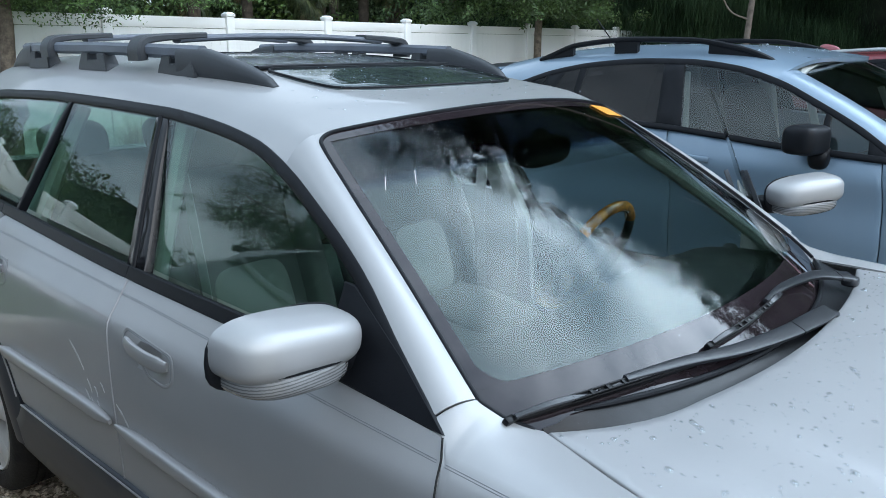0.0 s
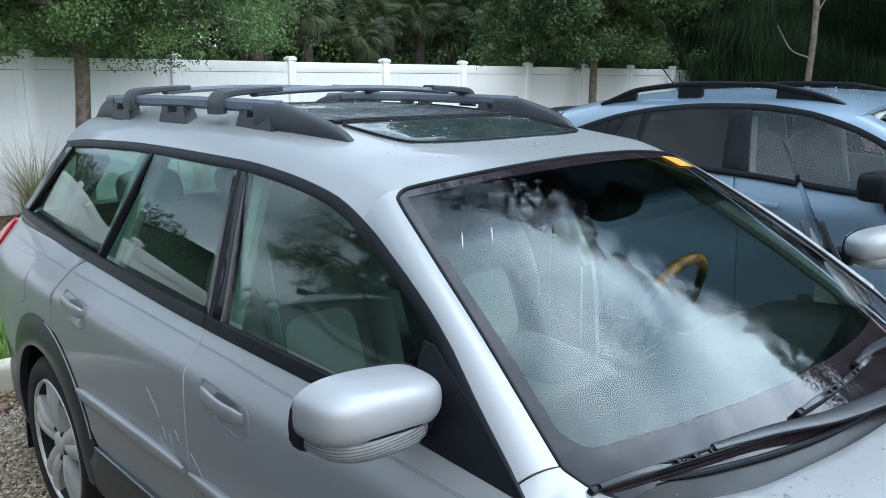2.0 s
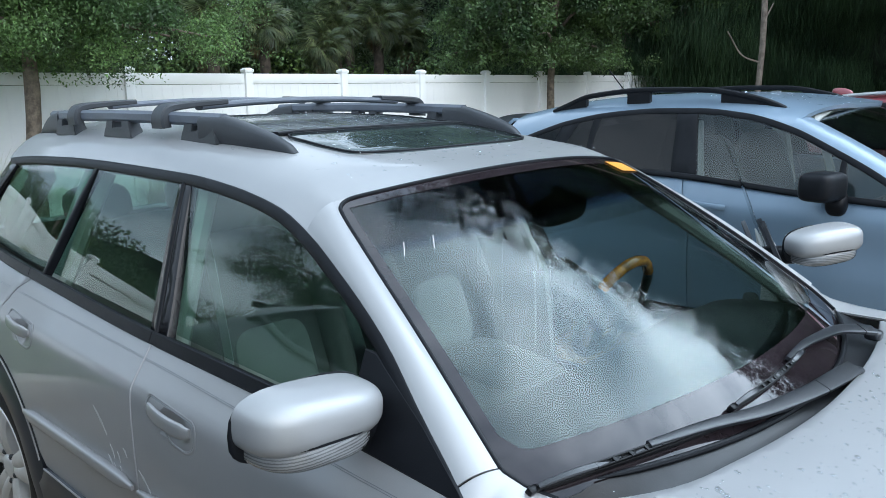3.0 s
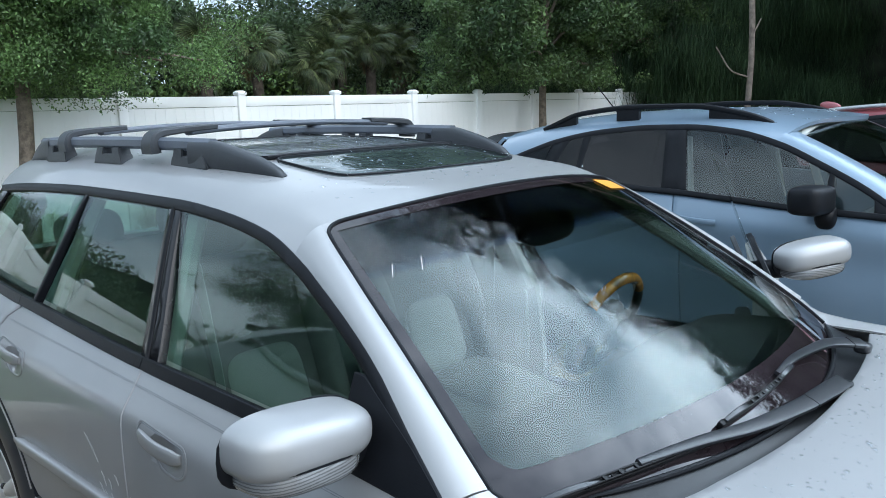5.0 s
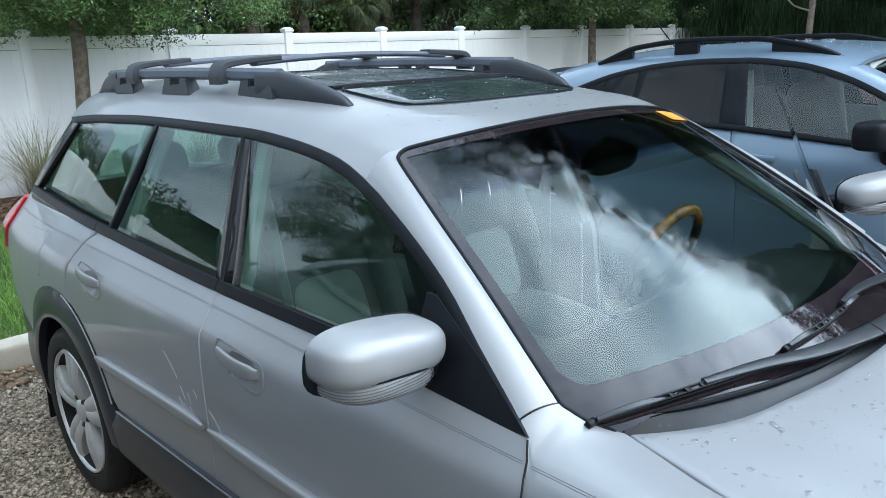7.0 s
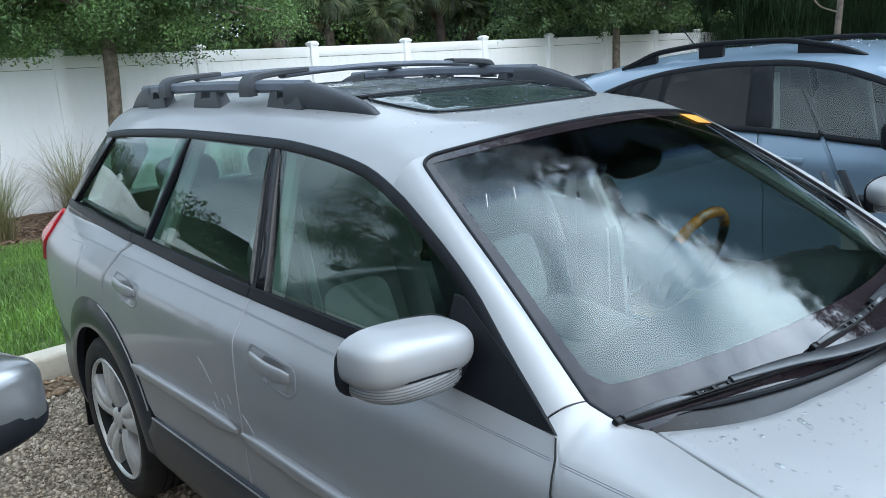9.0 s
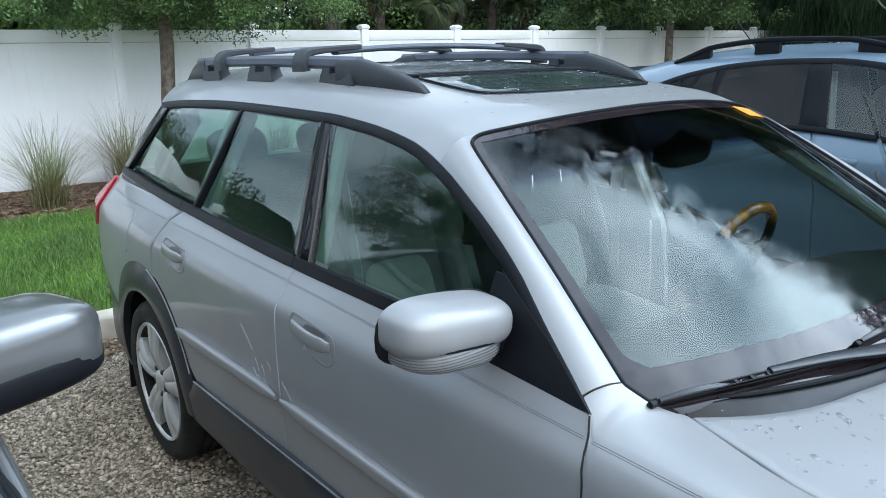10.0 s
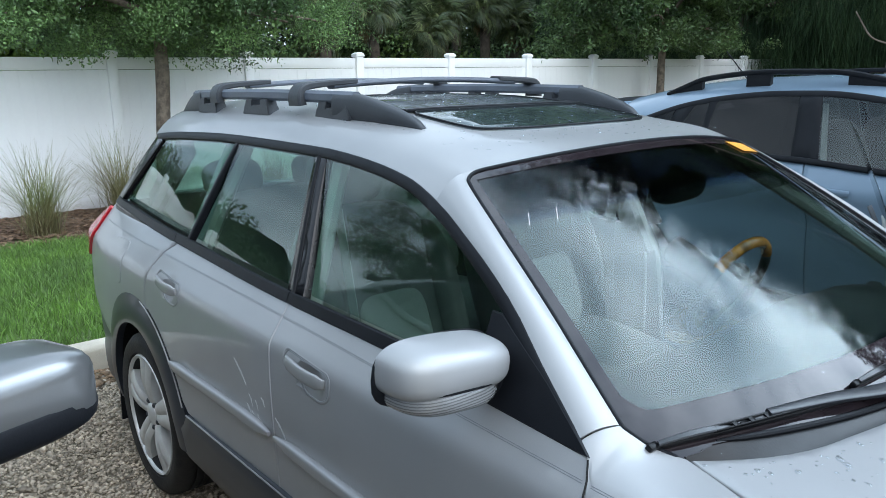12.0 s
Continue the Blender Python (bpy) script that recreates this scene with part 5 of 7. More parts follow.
def wiper(tip, root, arm_line, joint, widths):
    """A blade with its frame, and a broad flat arm that tapers towards it."""
    def along(k, lift):
        return on_ws(tip[0] + (root[0] - tip[0]) * k, tip[1] + (root[1] - tip[1]) * k - 0.012 * math.sin(math.pi * k), lift)

    w = mesh_object("wiper", *sweep_data([along(i / 20, 0.008) for i in range(21)], box_section(0.009, 0.014), up=GLASS_UP), WIPERBLACK, wagon, "black windshield wiper")
    for a, b in ((0.03, 0.30), (0.34, 0.66), (0.70, 0.97)):
        bow = [along(a + (b - a) * i / 8, 0.017 + 0.007 * math.sin(math.pi * i / 8)) for i in range(9)]
        mesh_object("wiper_bow", *sweep_data(bow, box_section(0.011, 0.006), up=GLASS_UP, scales=[0.75 + 0.35 * math.sin(math.pi * i / 8) for i in range(9)]), ARMGREY, w)
    # pierced bridge: two thin rails with rungs
    for off in (-0.0045, 0.0045):
        rail = [along(0.22 + 0.56 * i / 12, 0.021 + 0.004 * math.sin(math.pi * i / 12)) + Vector((0, off * 0.85, off * 0.52)) for i in range(13)]
        mesh_object("wiper_bridge", *sweep_data(rail, box_section(0.0035, 0.006), up=GLASS_UP), WIPERBLACK, w)
    for i in range(9):
        part("bridge_rung", rbox((0.013, 0.010, 0.004), tuple(along(0.24 + 0.065 * i, 0.022 + 0.004 * math.sin(math.pi * i / 8))), 0.001, rot=(31, 0, 0)), WIPERBLACK, w)
    for k in (0.015, 0.985):
        part("blade_cap", rbox((0.022, 0.013, 0.014), tuple(along(k, 0.010)), 0.004, rot=(31, 0, 0)), WIPERBLACK, w)
    arm = fair(arm_line, 8)
    n = len(arm) - 1
    size = smooth([0.0, 0.12, 0.5, 0.85, 1.0], widths)
    mesh_object("wiper_arm", *sweep_data(arm, oval(1.0, 1.0, 16, 5.0), up=(0, -0.35, 0.9), scales=[(size(i / n), 0.007 + 0.12 * size(i / n)) for i in range(n + 1)]), ARMGREY, w, "broad flat wiper arm wet with rain")
    a, b = arm[joint], arm[joint + 1]
    k = size(joint / n)
    mesh_object("arm_joint", *sweep_data([a, a.lerp(b, 0.10)], oval(1.0, 1.0, 16, 5.0), up=(0, -0.35, 0.9), scales=[(k + 0.002, 0.009 + 0.12 * k)] * 2), WIPERBLACK, w)
    p = arm[-1]
    part("pivot_cap", blob((0.042, 0.040, 0.026), (p.x, p.y, p.z - 0.011), 3.4), ARMGREY, w)


wiper((-0.700, 0.583), (-0.23, 0.432), [(-0.50, 0.490, 1.004), (-0.36, 0.448, 1.003), (-0.225, 0.406, 0.996), (-0.06, 0.376, 0.989), (0.06, 0.364, 0.985), (0.165, 0.356, 0.981)], 27, [0.014, 0.019, 0.031, 0.040, 0.038])
wiper((-0.262, 0.458), (0.10, 0.455), [(0.02, 0.447, 1.020), (0.12, 0.450, 1.024), (0.24, 0.448, 1.016), (0.34, 0.442, 1.006), (0.41, 0.420, 0.995), (0.465, 0.392, 0.984)], 34, [0.012, 0.016, 0.026, 0.036, 0.038])

# ---- the neighbouring cars ----
CROSS_EDGE = smooth([0.45, 0.638, 0.811, 1.009, 1.223, 1.451, 1.705, 1.90, 2.203, 2.478, 2.697, 2.95], [1.02, 1.10, 1.203, 1.300, 1.392, 1.450, 1.473, 1.472, 1.45, 1.40, 1.33, 1.235])
CROSS_TOP = smooth([0.85, 1.0, 1.2, 1.5, 1.8, 2.2, 2.6, 2.95, 3.1], [1.425, 1.47, 1.505, 1.537, 1.548, 1.540, 1.505, 1.445, 1.41])


def crossover(root, paint, glass_front, rail_mat, clad, mirror_mat, strip=BLACK, mirror_low=None, antenna="whip", mirror_size=(0.19, 0.14, 0.135), mirror_turn=10, mirror_at=(0.985, 0.985, 1.145), flush_rail=False):
    """A five-door crossover, nose towards -y, built round its own middle line."""
    roofl, top = CROSS_EDGE, CROSS_TOP
    belt = smooth([0.4, 0.692, 1.096, 1.372, 1.696, 2.054, 2.45, 2.75, 2.95], [1.055, 1.075, 1.093, 1.114, 1.136, 1.150, 1.185, 1.25, 1.30])
    plan = smooth([-0.70, -0.62, -0.45, -0.2, 0.2, 0.8, 1.8, 2.6, 3.1, 3.45, 3.66, 3.74], [0.55, 0.68, 0.80, 0.86, 0.895, 0.905, 0.905, 0.905, 0.885, 0.83, 0.75, 0.66])
    prof = smooth([0.2, 0.35, 0.5, 0.7, 0.85, 0.98, 1.03, 1.08, 1.14, 1.2], [-0.05, -0.015, 0.0, 0.004, -0.006, 0.006, -0.008, -0.028, -0.06, -0.10])
    hood = smooth([-0.7, -0.4, 0.0, 0.4, 0.7], [0.86, 0.95, 1.01, 1.055, 1.07])
    hy, hz, fy = 2.88, 0.325, 0.215

    def bx(y, z):
        return plan(y) + prof(z)

    def gx(y, z):
        return 0.88 - 0.5 * (z - 1.1) - 0.5 * max(0.0, z - 1.35) ** 2 - 0.10 * max(0.0, y - 2.3) ** 2

    def side(off=0.0):
        return lambda y, z: (-bx(y, z) - off, y, z)

    def pane(off=0.0):
        return lambda y, z: (-gx(y, z) - off, y, z)

    def line(f, y0, y1, k, d=0.0):
        return [(y0 + (y1 - y0) * i / k, f(y0 + (y1 - y0) * i / k) + d) for i in range(k + 1)]

    rows = []
    for i in range(33):
        r = i / 32
        row = []
        for j in range(29):
            a = -1 + 2 * j / 28
            a = math.copysign(abs(a) ** 0.65, a)
            y0 = 1.07 + 0.15 * abs(a) ** 2
            y = y0 + (3.02 - 0.07 * a * a - y0) * r
            zu = roofl(y)
            row.append((a * gx(y, zu), y, zu + (top(y) - zu) * (1 - abs(a) ** 5)))
        rows.append(row)
    part("roof_panel", thick_grid(rows, 0.02, (0, 0, 1)), paint, root, sharp=60)

    def ws(s, t):
        b = Vector((0.77 * s, 0.24 + 0.22 * s * s, 1.035 + 0.01 * s * s))
        u = Vector((0.595 * s, 1.07 + 0.145 * s * s, 1.468 - 0.025 * s * s))
        return b.lerp(u, t) + Vector((0, -0.45, 0.88)) * (0.02 * 4 * t * (1 - t))
    g = part("windshield", thick_grid([[ws(-1 + j / 12, i / 12) for j in range(25)] for i in range(13)], 0.005, (0, -1, 1)), glass_front, root, sharp=70)
    rows = []
    for i in range(19):
        t = i / 18
        yo = 0.50 + (1.22 - 0.50) * t
        o = Vector((-gx(yo, roofl(yo)), yo, roofl(yo)))
        inn = ws(-1, 0.02 + 0.98 * t) + Vector((-0.004, 0, 0.004))
        rows.append([o.lerp(inn, k / 6) + Vector((-0.55, -0.3, 0.75)) * (0.06 * k / 6 * (1 - k / 6)) for k in range(7)])
    bm = thick_grid(rows, 0.02, (-1, -0.5, 0.6))
    bm.verts.index_update()
    V, F = [v.co.copy() for v in bm.verts], [tuple(v.index for v in f.verts) for f in bm.faces]
    bm.free()
    mesh_object("front_pillar", V, F, paint, root, sharp=60)
    mesh_object("front_pillar", *flipped(V, F), paint, root, sharp=60)
    fd = line(belt, 0.70, 1.690, 8, -0.006) + [(1.665, 0.98), (1.63, 0.83), (1.61, 0.45), (0.66, 0.45), (0.655, 0.68), (0.672, 0.90)]
    rd = line(belt, 1.70, 2.52, 8, -0.006) + [(2.60, 1.00), (2.52, 0.74), (2.40, 0.60), (2.30, 0.45), (1.62, 0.45), (1.64, 0.83), (1.675, 0.98)]
    qp = line(belt, 2.53, 2.90, 5, -0.006) + [(3.02, roofl(3.0)), (3.30, 1.05), (3.60, 0.95), (3.64, 0.60)] + [(hy + 0.42 * math.cos(radians(v)), hz + 0.42 * math.sin(radians(v))) for v in range(30, 125, 9)] + [(2.53, 0.73), (2.61, 1.00)]
    fp = [(0.69, 1.06), (0.45, 1.045), (0.2, 1.02), (-0.2, 0.965), (-0.56, 0.88), (-0.60, 0.55)] + [(fy + 0.42 * math.cos(radians(v)), hz + 0.42 * math.sin(radians(v))) for v in range(150, 22, -9)] + [(0.645, 0.46), (0.645, 0.68), (0.662, 0.90)]
    doors = []
    for name, poly in (("front_door", fd), ("rear_door", rd), ("quarter_panel", qp), ("front_wing", fp)):
        a, b = sheet(name, poly, side(), (-1, 0, 0), paint, root, both=True, res=0.035, thick=0.02)
        doors.append((a, b))
    # glazing
    win = [line(roofl, 1.03, 1.700, 10, -0.021) + [(1.625, belt(1.62) + 0.012), (0.955, belt(0.955) + 0.012), (0.965, 1.245)],
           [(0.745, belt(0.745) + 0.014), (0.76, 1.145), (0.955, 1.252), (0.930, belt(0.93) + 0.014)],
           line(roofl, 1.815, 2.27, 6, -0.020) + [(2.295, 1.38), (2.285, belt(2.28) + 0.016), (1.760, belt(1.76) + 0.012)],
           line(roofl, 2.315, 2.40, 2, -0.022) + [(2.47, 1.335), (2.50, belt(2.5) + 0.02), (2.305, belt(2.305) + 0.016)],
           line(roofl, 2.52, 2.72, 4, -0.022) + [(2.80, belt(2.8) + 0.015), (2.56, belt(2.56) + 0.02)]]
    for i, poly in enumerate(win):
        V, F = sheet_data(poly, pane(0.0), (-1, 0, 0), res=0.06, thick=0.003, lip=0.001)
        for q, data in enumerate(((V, F), flipped(V, F))):
            g = mesh_object("window", *data, glass_front if i < 2 else DARKGLASS, doors[0 if i < 2 else 1 if i < 4 else 2][q])
    up = line(roofl, 0.56, 2.93, 50)
    low = line(roofl, 0.60, 2.88, 50, -0.024)
    sheet("window_surround", up + list(reversed(low)), pane(0.003), (-1, 0, 0), BLACK, root, both=True, res=0.04, thick=0.015)
    sheet("belt_strip", line(belt, 0.66, 2.84, 30, -0.006) + list(reversed(line(belt, 0.68, 2.84, 30, 0.013))), pane(0.006), (-1, 0, 0), strip, root, both=True, res=0.04, thick=0.015)
    for poly, name in (([(1.622, belt(1.62)), (1.705, 1.445), (1.812, 1.445), (1.762, belt(1.76))], "centre_pillar"), ([(2.284, belt(2.28)), (2.27, 1.42), (2.315, 1.41), (2.308, belt(2.3))], "window_bar"),
                       ([(2.50, belt(2.5)), (2.40, 1.40), (2.515, 1.37), (2.565, belt(2.56))], "rear_pillar"), ([(0.925, belt(0.92)), (0.945, 1.26), (0.965, 1.27), (0.962, belt(0.96))], "window_bar"), ([(0.66, belt(0.66)), (0.64, 1.09), (0.765, 1.155), (0.75, belt(0.75))], "mirror_corner")):
        sheet(name, poly, pane(0.001), (-1, 0, 0), BLACK, root, both=True, res=0.05, thick=0.015)
    # dark sheets painted as the dim cabin behind the privacy glass, seats, dashboard
    sheet("rear_dark_sheet", [(2.0, 1.05), (2.0, 1.42), (2.5, 1.34), (2.85, 1.22), (2.85, 1.05)], lambda y, z: (-gx(y, z) + 0.30, y, z), (-1, 0, 0), DASH, root, both=True, res=0.1, thick=0.01)
    part("cabin_floor", rbox((1.5, 3.0, 0.5), (0, 2.0, 0.55), 0.02), DARKVOID, root)
    for x in (-0.38, 0.38):
        st = cushion("front_seat", (0.50, 0.22, 0.64), (x, 1.72, 1.0), root, DASH, (-16, 0, 0), 3.4, "dark cloth seat")
        cushion("headrest", (0.27, 0.10, 0.18), (x, 1.84, 1.36), st, DASH, (-10, 0, 0), 3.0)
    part("rear_bench", rbox((1.2, 0.2, 0.55), (0, 2.62, 1.0), 0.05, rot=(-15, 0, 0)), DASH, root)
    part("dashboard", rbox((1.44, 0.56, 0.25), (0, 0.62, 0.94), 0.06, 3), DASH, root)
    rows = [[(a / 8 * gx(y, roofl(y)) * 0.96, y, roofl(y) - 0.014 + (top(y) - roofl(y) - 0.03) * (1 - abs(a / 8) ** 5)) for a in range(-8, 9)] for y in [1.14 + 1.7 * i / 14 for i in range(15)]]
    part("headliner", thick_grid(rows, 0.01, (0, 0, -1)), TRIMGREY, root, sharp=70)
    for s in (-1, 1):
        V, F = sweep_data([(s * 0.70, 1.70, 0.95), (s * 0.62, 1.76, 1.40)], box_section(0.05, 0.10), up=(0, 1, 0))
        mesh_object("pillar_trim", V, F, TRIMGREY, root)
        V, F = sweep_data([(s * 0.70, 1.03, 1.17), (s * 0.66, 1.09, 1.31)], box_section(0.02, 0.035), up=(0, 1, 0))
        mesh_object("grab_handle", V, F, TRIMGREY, root)
        # roof rail: a swept bar on three feet
        rz = smooth([1.27, 1.32, 1.481, 1.714, 2.02, 2.409, 2.60, 2.68], [1.440, 1.478, 1.530, 1.566, 1.570, 1.538, 1.475, 1.445])
        pts = [(s * (0.585 + 0.03 * math.sin(math.pi * (y - 1.27) / 1.41)), y, rz(y) - (0.042 * math.sin(math.pi * (y - 1.27) / 1.41) ** 0.5 if flush_rail else 0.0)) for y in [1.27 + 1.41 * i / 36 for i in range(37)]]
        rail = mesh_object("roof_rail", *sweep_data(pts, oval(0.040, 0.030, 12, 2.8)), rail_mat, root, "raised roof rail")
        for y0, y1 in () if flush_rail else ((1.28, 1.62), (2.02, 2.16), (2.44, 2.67)):
            fr = []
            for i in range(9):
                y = y0 + (y1 - y0) * i / 8
                zu = roofl(y)
                x = 0.585 + 0.03 * math.sin(math.pi * (y - 1.27) / 1.41)
                b = zu + (top(y) - zu) * (1 - (x / gx(y, zu)) ** 5) - 0.004
                fr.append([(s * (x - 0.014), y, b), (s * (x - 0.014), y, rz(y)), (s * (x + 0.014), y, rz(y)), (s * (x + 0.014), y, b)])
            V, F = grid_data(fr, close_u=True)
            n = len(V)
            F += [(0, 1, 2, 3), (n - 1, n - 2, n - 3, n - 4)]
            mesh_object("rail_foot", V, F, rail_mat, rail)
        # door mirror
        m = Vector((s * mirror_at[0], mirror_at[1], mirror_at[2]))
        mir = part("door_mirror", blob(mirror_size, tuple(m), 4.2, rot=(0, 0, mirror_turn * s), nu=32, nv=18), mirror_mat, root, "angular door mirror", sharp=70)
        if mirror_low:
            part("mirror_skirt", blob((mirror_size[0] + 0.010, mirror_size[1] + 0.010, mirror_size[2] * 0.60), (m.x, m.y + 0.002, m.z - mirror_size[2] * 0.24), 3.2, rot=(0, 0, mirror_turn * s), nu=32), mirror_low, mir)
        part("mirror_face", blob((mirror_size[0] * 0.72, 0.008, mirror_size[2] * 0.70), (m.x - s * mirror_size[1] * 0.47 * math.sin(radians(mirror_turn)), m.y + mirror_size[1] * 0.47 * math.cos(radians(mirror_turn)), m.z), 3.2, rot=(0, 0, mirror_turn * s)), CHROME, mir)
        part("mirror_arm", blob((0.11, 0.09, 0.10), (s * (mirror_at[0] - 0.085), mirror_at[1] - 0.04, mirror_at[2] - 0.08), 2.8, rot=(0, 35 * s, 0)), BLACK, mir)
        # handles
        for d, y0, y1, z0 in ((doors[0], 1.445, 1.630, 1.000), (doors[1], 2.20, 2.385, 1.015)):
            pts = [(s * (bx(y, z0) + 0.004 + 0.022 * math.sin(math.pi * k) ** 0.6), y0 + (y1 - y0) * k, z0 + 0.012 * k) for k in [i / 10 for i in range(11)] for y in [y0 + (y1 - y0) * k]]
            mesh_object("handle", *sweep_data(pts, oval(0.030, 0.018, 10, 2.4), up=(s, 0, 0)), paint, d[0 if s < 0 else 1])
        # black arches and sills
        for cy in (fy, hy):
            ar = []
            for i in range(23):
                a = radians(-10 + 200 * i / 22)
                ar.append([(s * (bx(cy + r * math.cos(a), max(0.25, hz + r * math.sin(a))) + h), cy + r * math.cos(a), hz + r * math.sin(a)) for r, h in ((0.385, -0.01), (0.39, 0.014), (0.43, 0.022), (0.475, 0.014), (0.482, 0.0))])
            part("arch_flare", thick_grid(ar, 0.02, (s, 0, 0)), clad, root)
            wh = wheel(root, 0.335, 0.225, 0.22, 5)
            wh.matrix_basis = pose(s * 0.785, cy, hz, 0, 0, 0 if s < 0 else 180)
            bm = bmesh.new()
            bmesh.ops.create_cone(bm, cap_ends=True, segments=24, radius1=0.42, radius2=0.42, depth=0.30, matrix=pose(s * 0.70, cy, hz + 0.02, 0, 90, 0))
            bmesh.ops.delete(bm, geom=[f for f in bm.faces if abs(f.normal.x) > 0.9 and f.calc_center_median().x * s > 0.70], context="FACES_ONLY")
            part("wheel_well", bm, DARKVOID, root)
    sheet("sill", [(0.55, 0.46), (2.45, 0.46), (2.50, 0.24), (0.60, 0.24)], side(0.012), (-1, 0, 0), clad, root, both=True, res=0.08, thick=0.03)
    # hood, nose and tail
    rows = []
    for i in range(17):
        y = -0.62 + 1.12 * i / 16
        rows.append([(s * (bx(y, 0.95) - 0.02), y, hood(y) + 0.035 * (1 - s * s) - 0.05 * abs(s) ** 8) for s in [-1 + j / 12 for j in range(25)]])
    part("hood", thick_grid(rows, 0.02, (0, 0, 1)), paint, root, sharp=60)
    for z0, z1, c, nm in ((0.24, 0.52, clad, "front_skirt"), (0.52, 0.88, paint, "front_bumper")):
        rows = []
        for i in range(6):
            z = z0 + (z1 - z0) * i / 5
            rows.append([(-0.80 * math.copysign(abs(math.cos(a)) ** 0.5, math.cos(a)), -0.30 - 0.40 * abs(math.sin(a)) ** 0.5, z) for a in [math.pi * j / 28 for j in range(29)]])
        part(nm, thick_grid(rows, 0.02, (0, -1, 0)), c, root, sharp=60)
    part("grille", rbox((0.55, 0.03, 0.16), (0, -0.70, 0.74), 0.02), BLACK, root)
    for s in (-1, 1):
        part("headlight", blob((0.32, 0.2, 0.13), (s * 0.62, -0.52, 0.82), 3, rot=(0, 0, 30 * s)), CLEARLENS, root)
        part("tail_light", blob((0.16, 0.34, 0.17), (s * 0.74, 3.40, 1.02), 3, rot=(0, 0, -18 * s)), REDLENS, root)
    rows = []
    for i in range(10):
        t = i / 9
        rows.append([(s * (0.60 + 0.14 * min(1, t * 1.5)), 3.00 + 0.66 * t ** 0.8 + 0.05 * (1 - s * s), 1.40 - 0.90 * t) for s in [-1 + j / 10 for j in range(21)]])
    part("tailgate", thick_grid(rows, 0.02, (0, 1, 0.4)), paint, root, sharp=60)
    rows = [[(s * (0.55 + 0.05 * t), 3.035 + 0.25 * t + 0.05 * (1 - s * s), 1.39 - 0.30 * t) for s in [-1 + j / 10 for j in range(21)]] for t in [i / 5 for i in range(6)]]
    part("tailgate_glass", thick_grid(rows, 0.006, (0, 1, 1)), GLOSSBLACK, root, sharp=60)
    rows = [[(s * 0.60, y + 0.05 * (1 - s * s), top(min(y, 3.0)) - 0.012 - 0.05 * abs(s) ** 4 - 0.02 * (y - 2.9)) for s in [-1 + j / 10 for j in range(21)]] for y in (2.93, 3.02, 3.12, 3.20)]
    part("spoiler", thick_grid(rows, 0.03, (0, 0, 1)), BLACK, root, sharp=60)
    rows = []
    for i in range(6):
        z = 0.26 + 0.42 * i / 5
        rows.append([(-0.80 * math.copysign(abs(math.cos(a)) ** 0.5, math.cos(a)), 3.30 + 0.45 * abs(math.sin(a)) ** 0.5, z) for a in [math.pi * j / 28 for j in range(29)]])
    part("rear_bumper", thick_grid(rows, 0.02, (0, 1, 0)), clad, root, sharp=60)
    part("floor_pan", rbox((1.5, 3.6, 0.06), (0, 1.5, 0.27), 0.01), DARKVOID, root)
    if antenna == "whip":
        mesh_object("antenna", *sweep_data([(0.0, 2.50, 1.52), (0.0, 2.66, 1.70)], oval(0.008, 0.008, 8), up=(1, 0, 0)), BLACK, root, "short whip antenna")
    else:
        part("antenna_fin", blob((0.05, 0.17, 0.08), (0, 2.62, 1.52), 2.2, rot=(12, 0, 0)), paint, root)


FRONTGLASS = glass_mat("door_glass", (0.70, 0.745, 0.73), 1.62)
SATIN = mat("satin_rail", (0.55, 0.56, 0.57), 0.35, 0.8, var=0.06, scale=10)
blue_car = thing("crossover_car", "pale blue crossover with black roof rails, wet", "car")
crossover(blue_car, BLUE, FRONTGLASS, BLACK, BLACK, BLACK, mirror_size=(0.215, 0.15, 0.130), mirror_at=(0.978, 0.985, 1.145))
blue_car.matrix_world = pose(2.95, 0.0, 0.0)
red_car = thing("crossover_car", "dark red crossover with satin silver roof rails", "car")
crossover(red_car, REDPAINT, FRONTGLASS, SATIN, BLACK, REDPAINT, antenna="fin", flush_rail=True)
red_car.matrix_world = pose(5.28, -0.75, 0.0) @ Matrix.Diagonal((1.0, 1.0, 0.995, 1.0))
grey_car = thing("crossover_car", "grey metallic crossover with two-tone door mirror", "car")
crossover(grey_car, GREYPAINT, FRONTGLASS, BLACK, BLACK, GREYPAINT, strip=GREYPAINT, mirror_low=BLACK, antenna="fin", mirror_size=(0.25, 0.14, 0.098), mirror_turn=18, mirror_at=(0.898, 0.985, 1.145))
grey_car.matrix_world = pose(-2.49, -0.12, 0.0) @ Matrix.Diagonal((1.0, 1.0, 1.06, 1.0))

# ---- ground, kerb, fence ----
def sheet_ground(name, x0, x1, y0, y1, z, nx, ny, rough, material, label, dz=None):
    V, F = [], []
    for i in range(ny + 1):
        for j in range(nx + 1):
            x, y = x0 + (x1 - x0) * j / nx, y0 + (y1 - y0) * i / ny
            h = noise.noise((x * 1.1, y * 1.1, 3.0)) * rough
            V.append((x, y, z + h + (dz(x, y) if dz else 0)))
    for i in range(ny):
        for j in range(nx):
            a = i * (nx + 1) + j
            F.append((a, a + 1, a + nx + 2, a + nx + 1))
    return tagged(mesh_object(name, V, F, material, None, label), label, "ground", kind="structure")


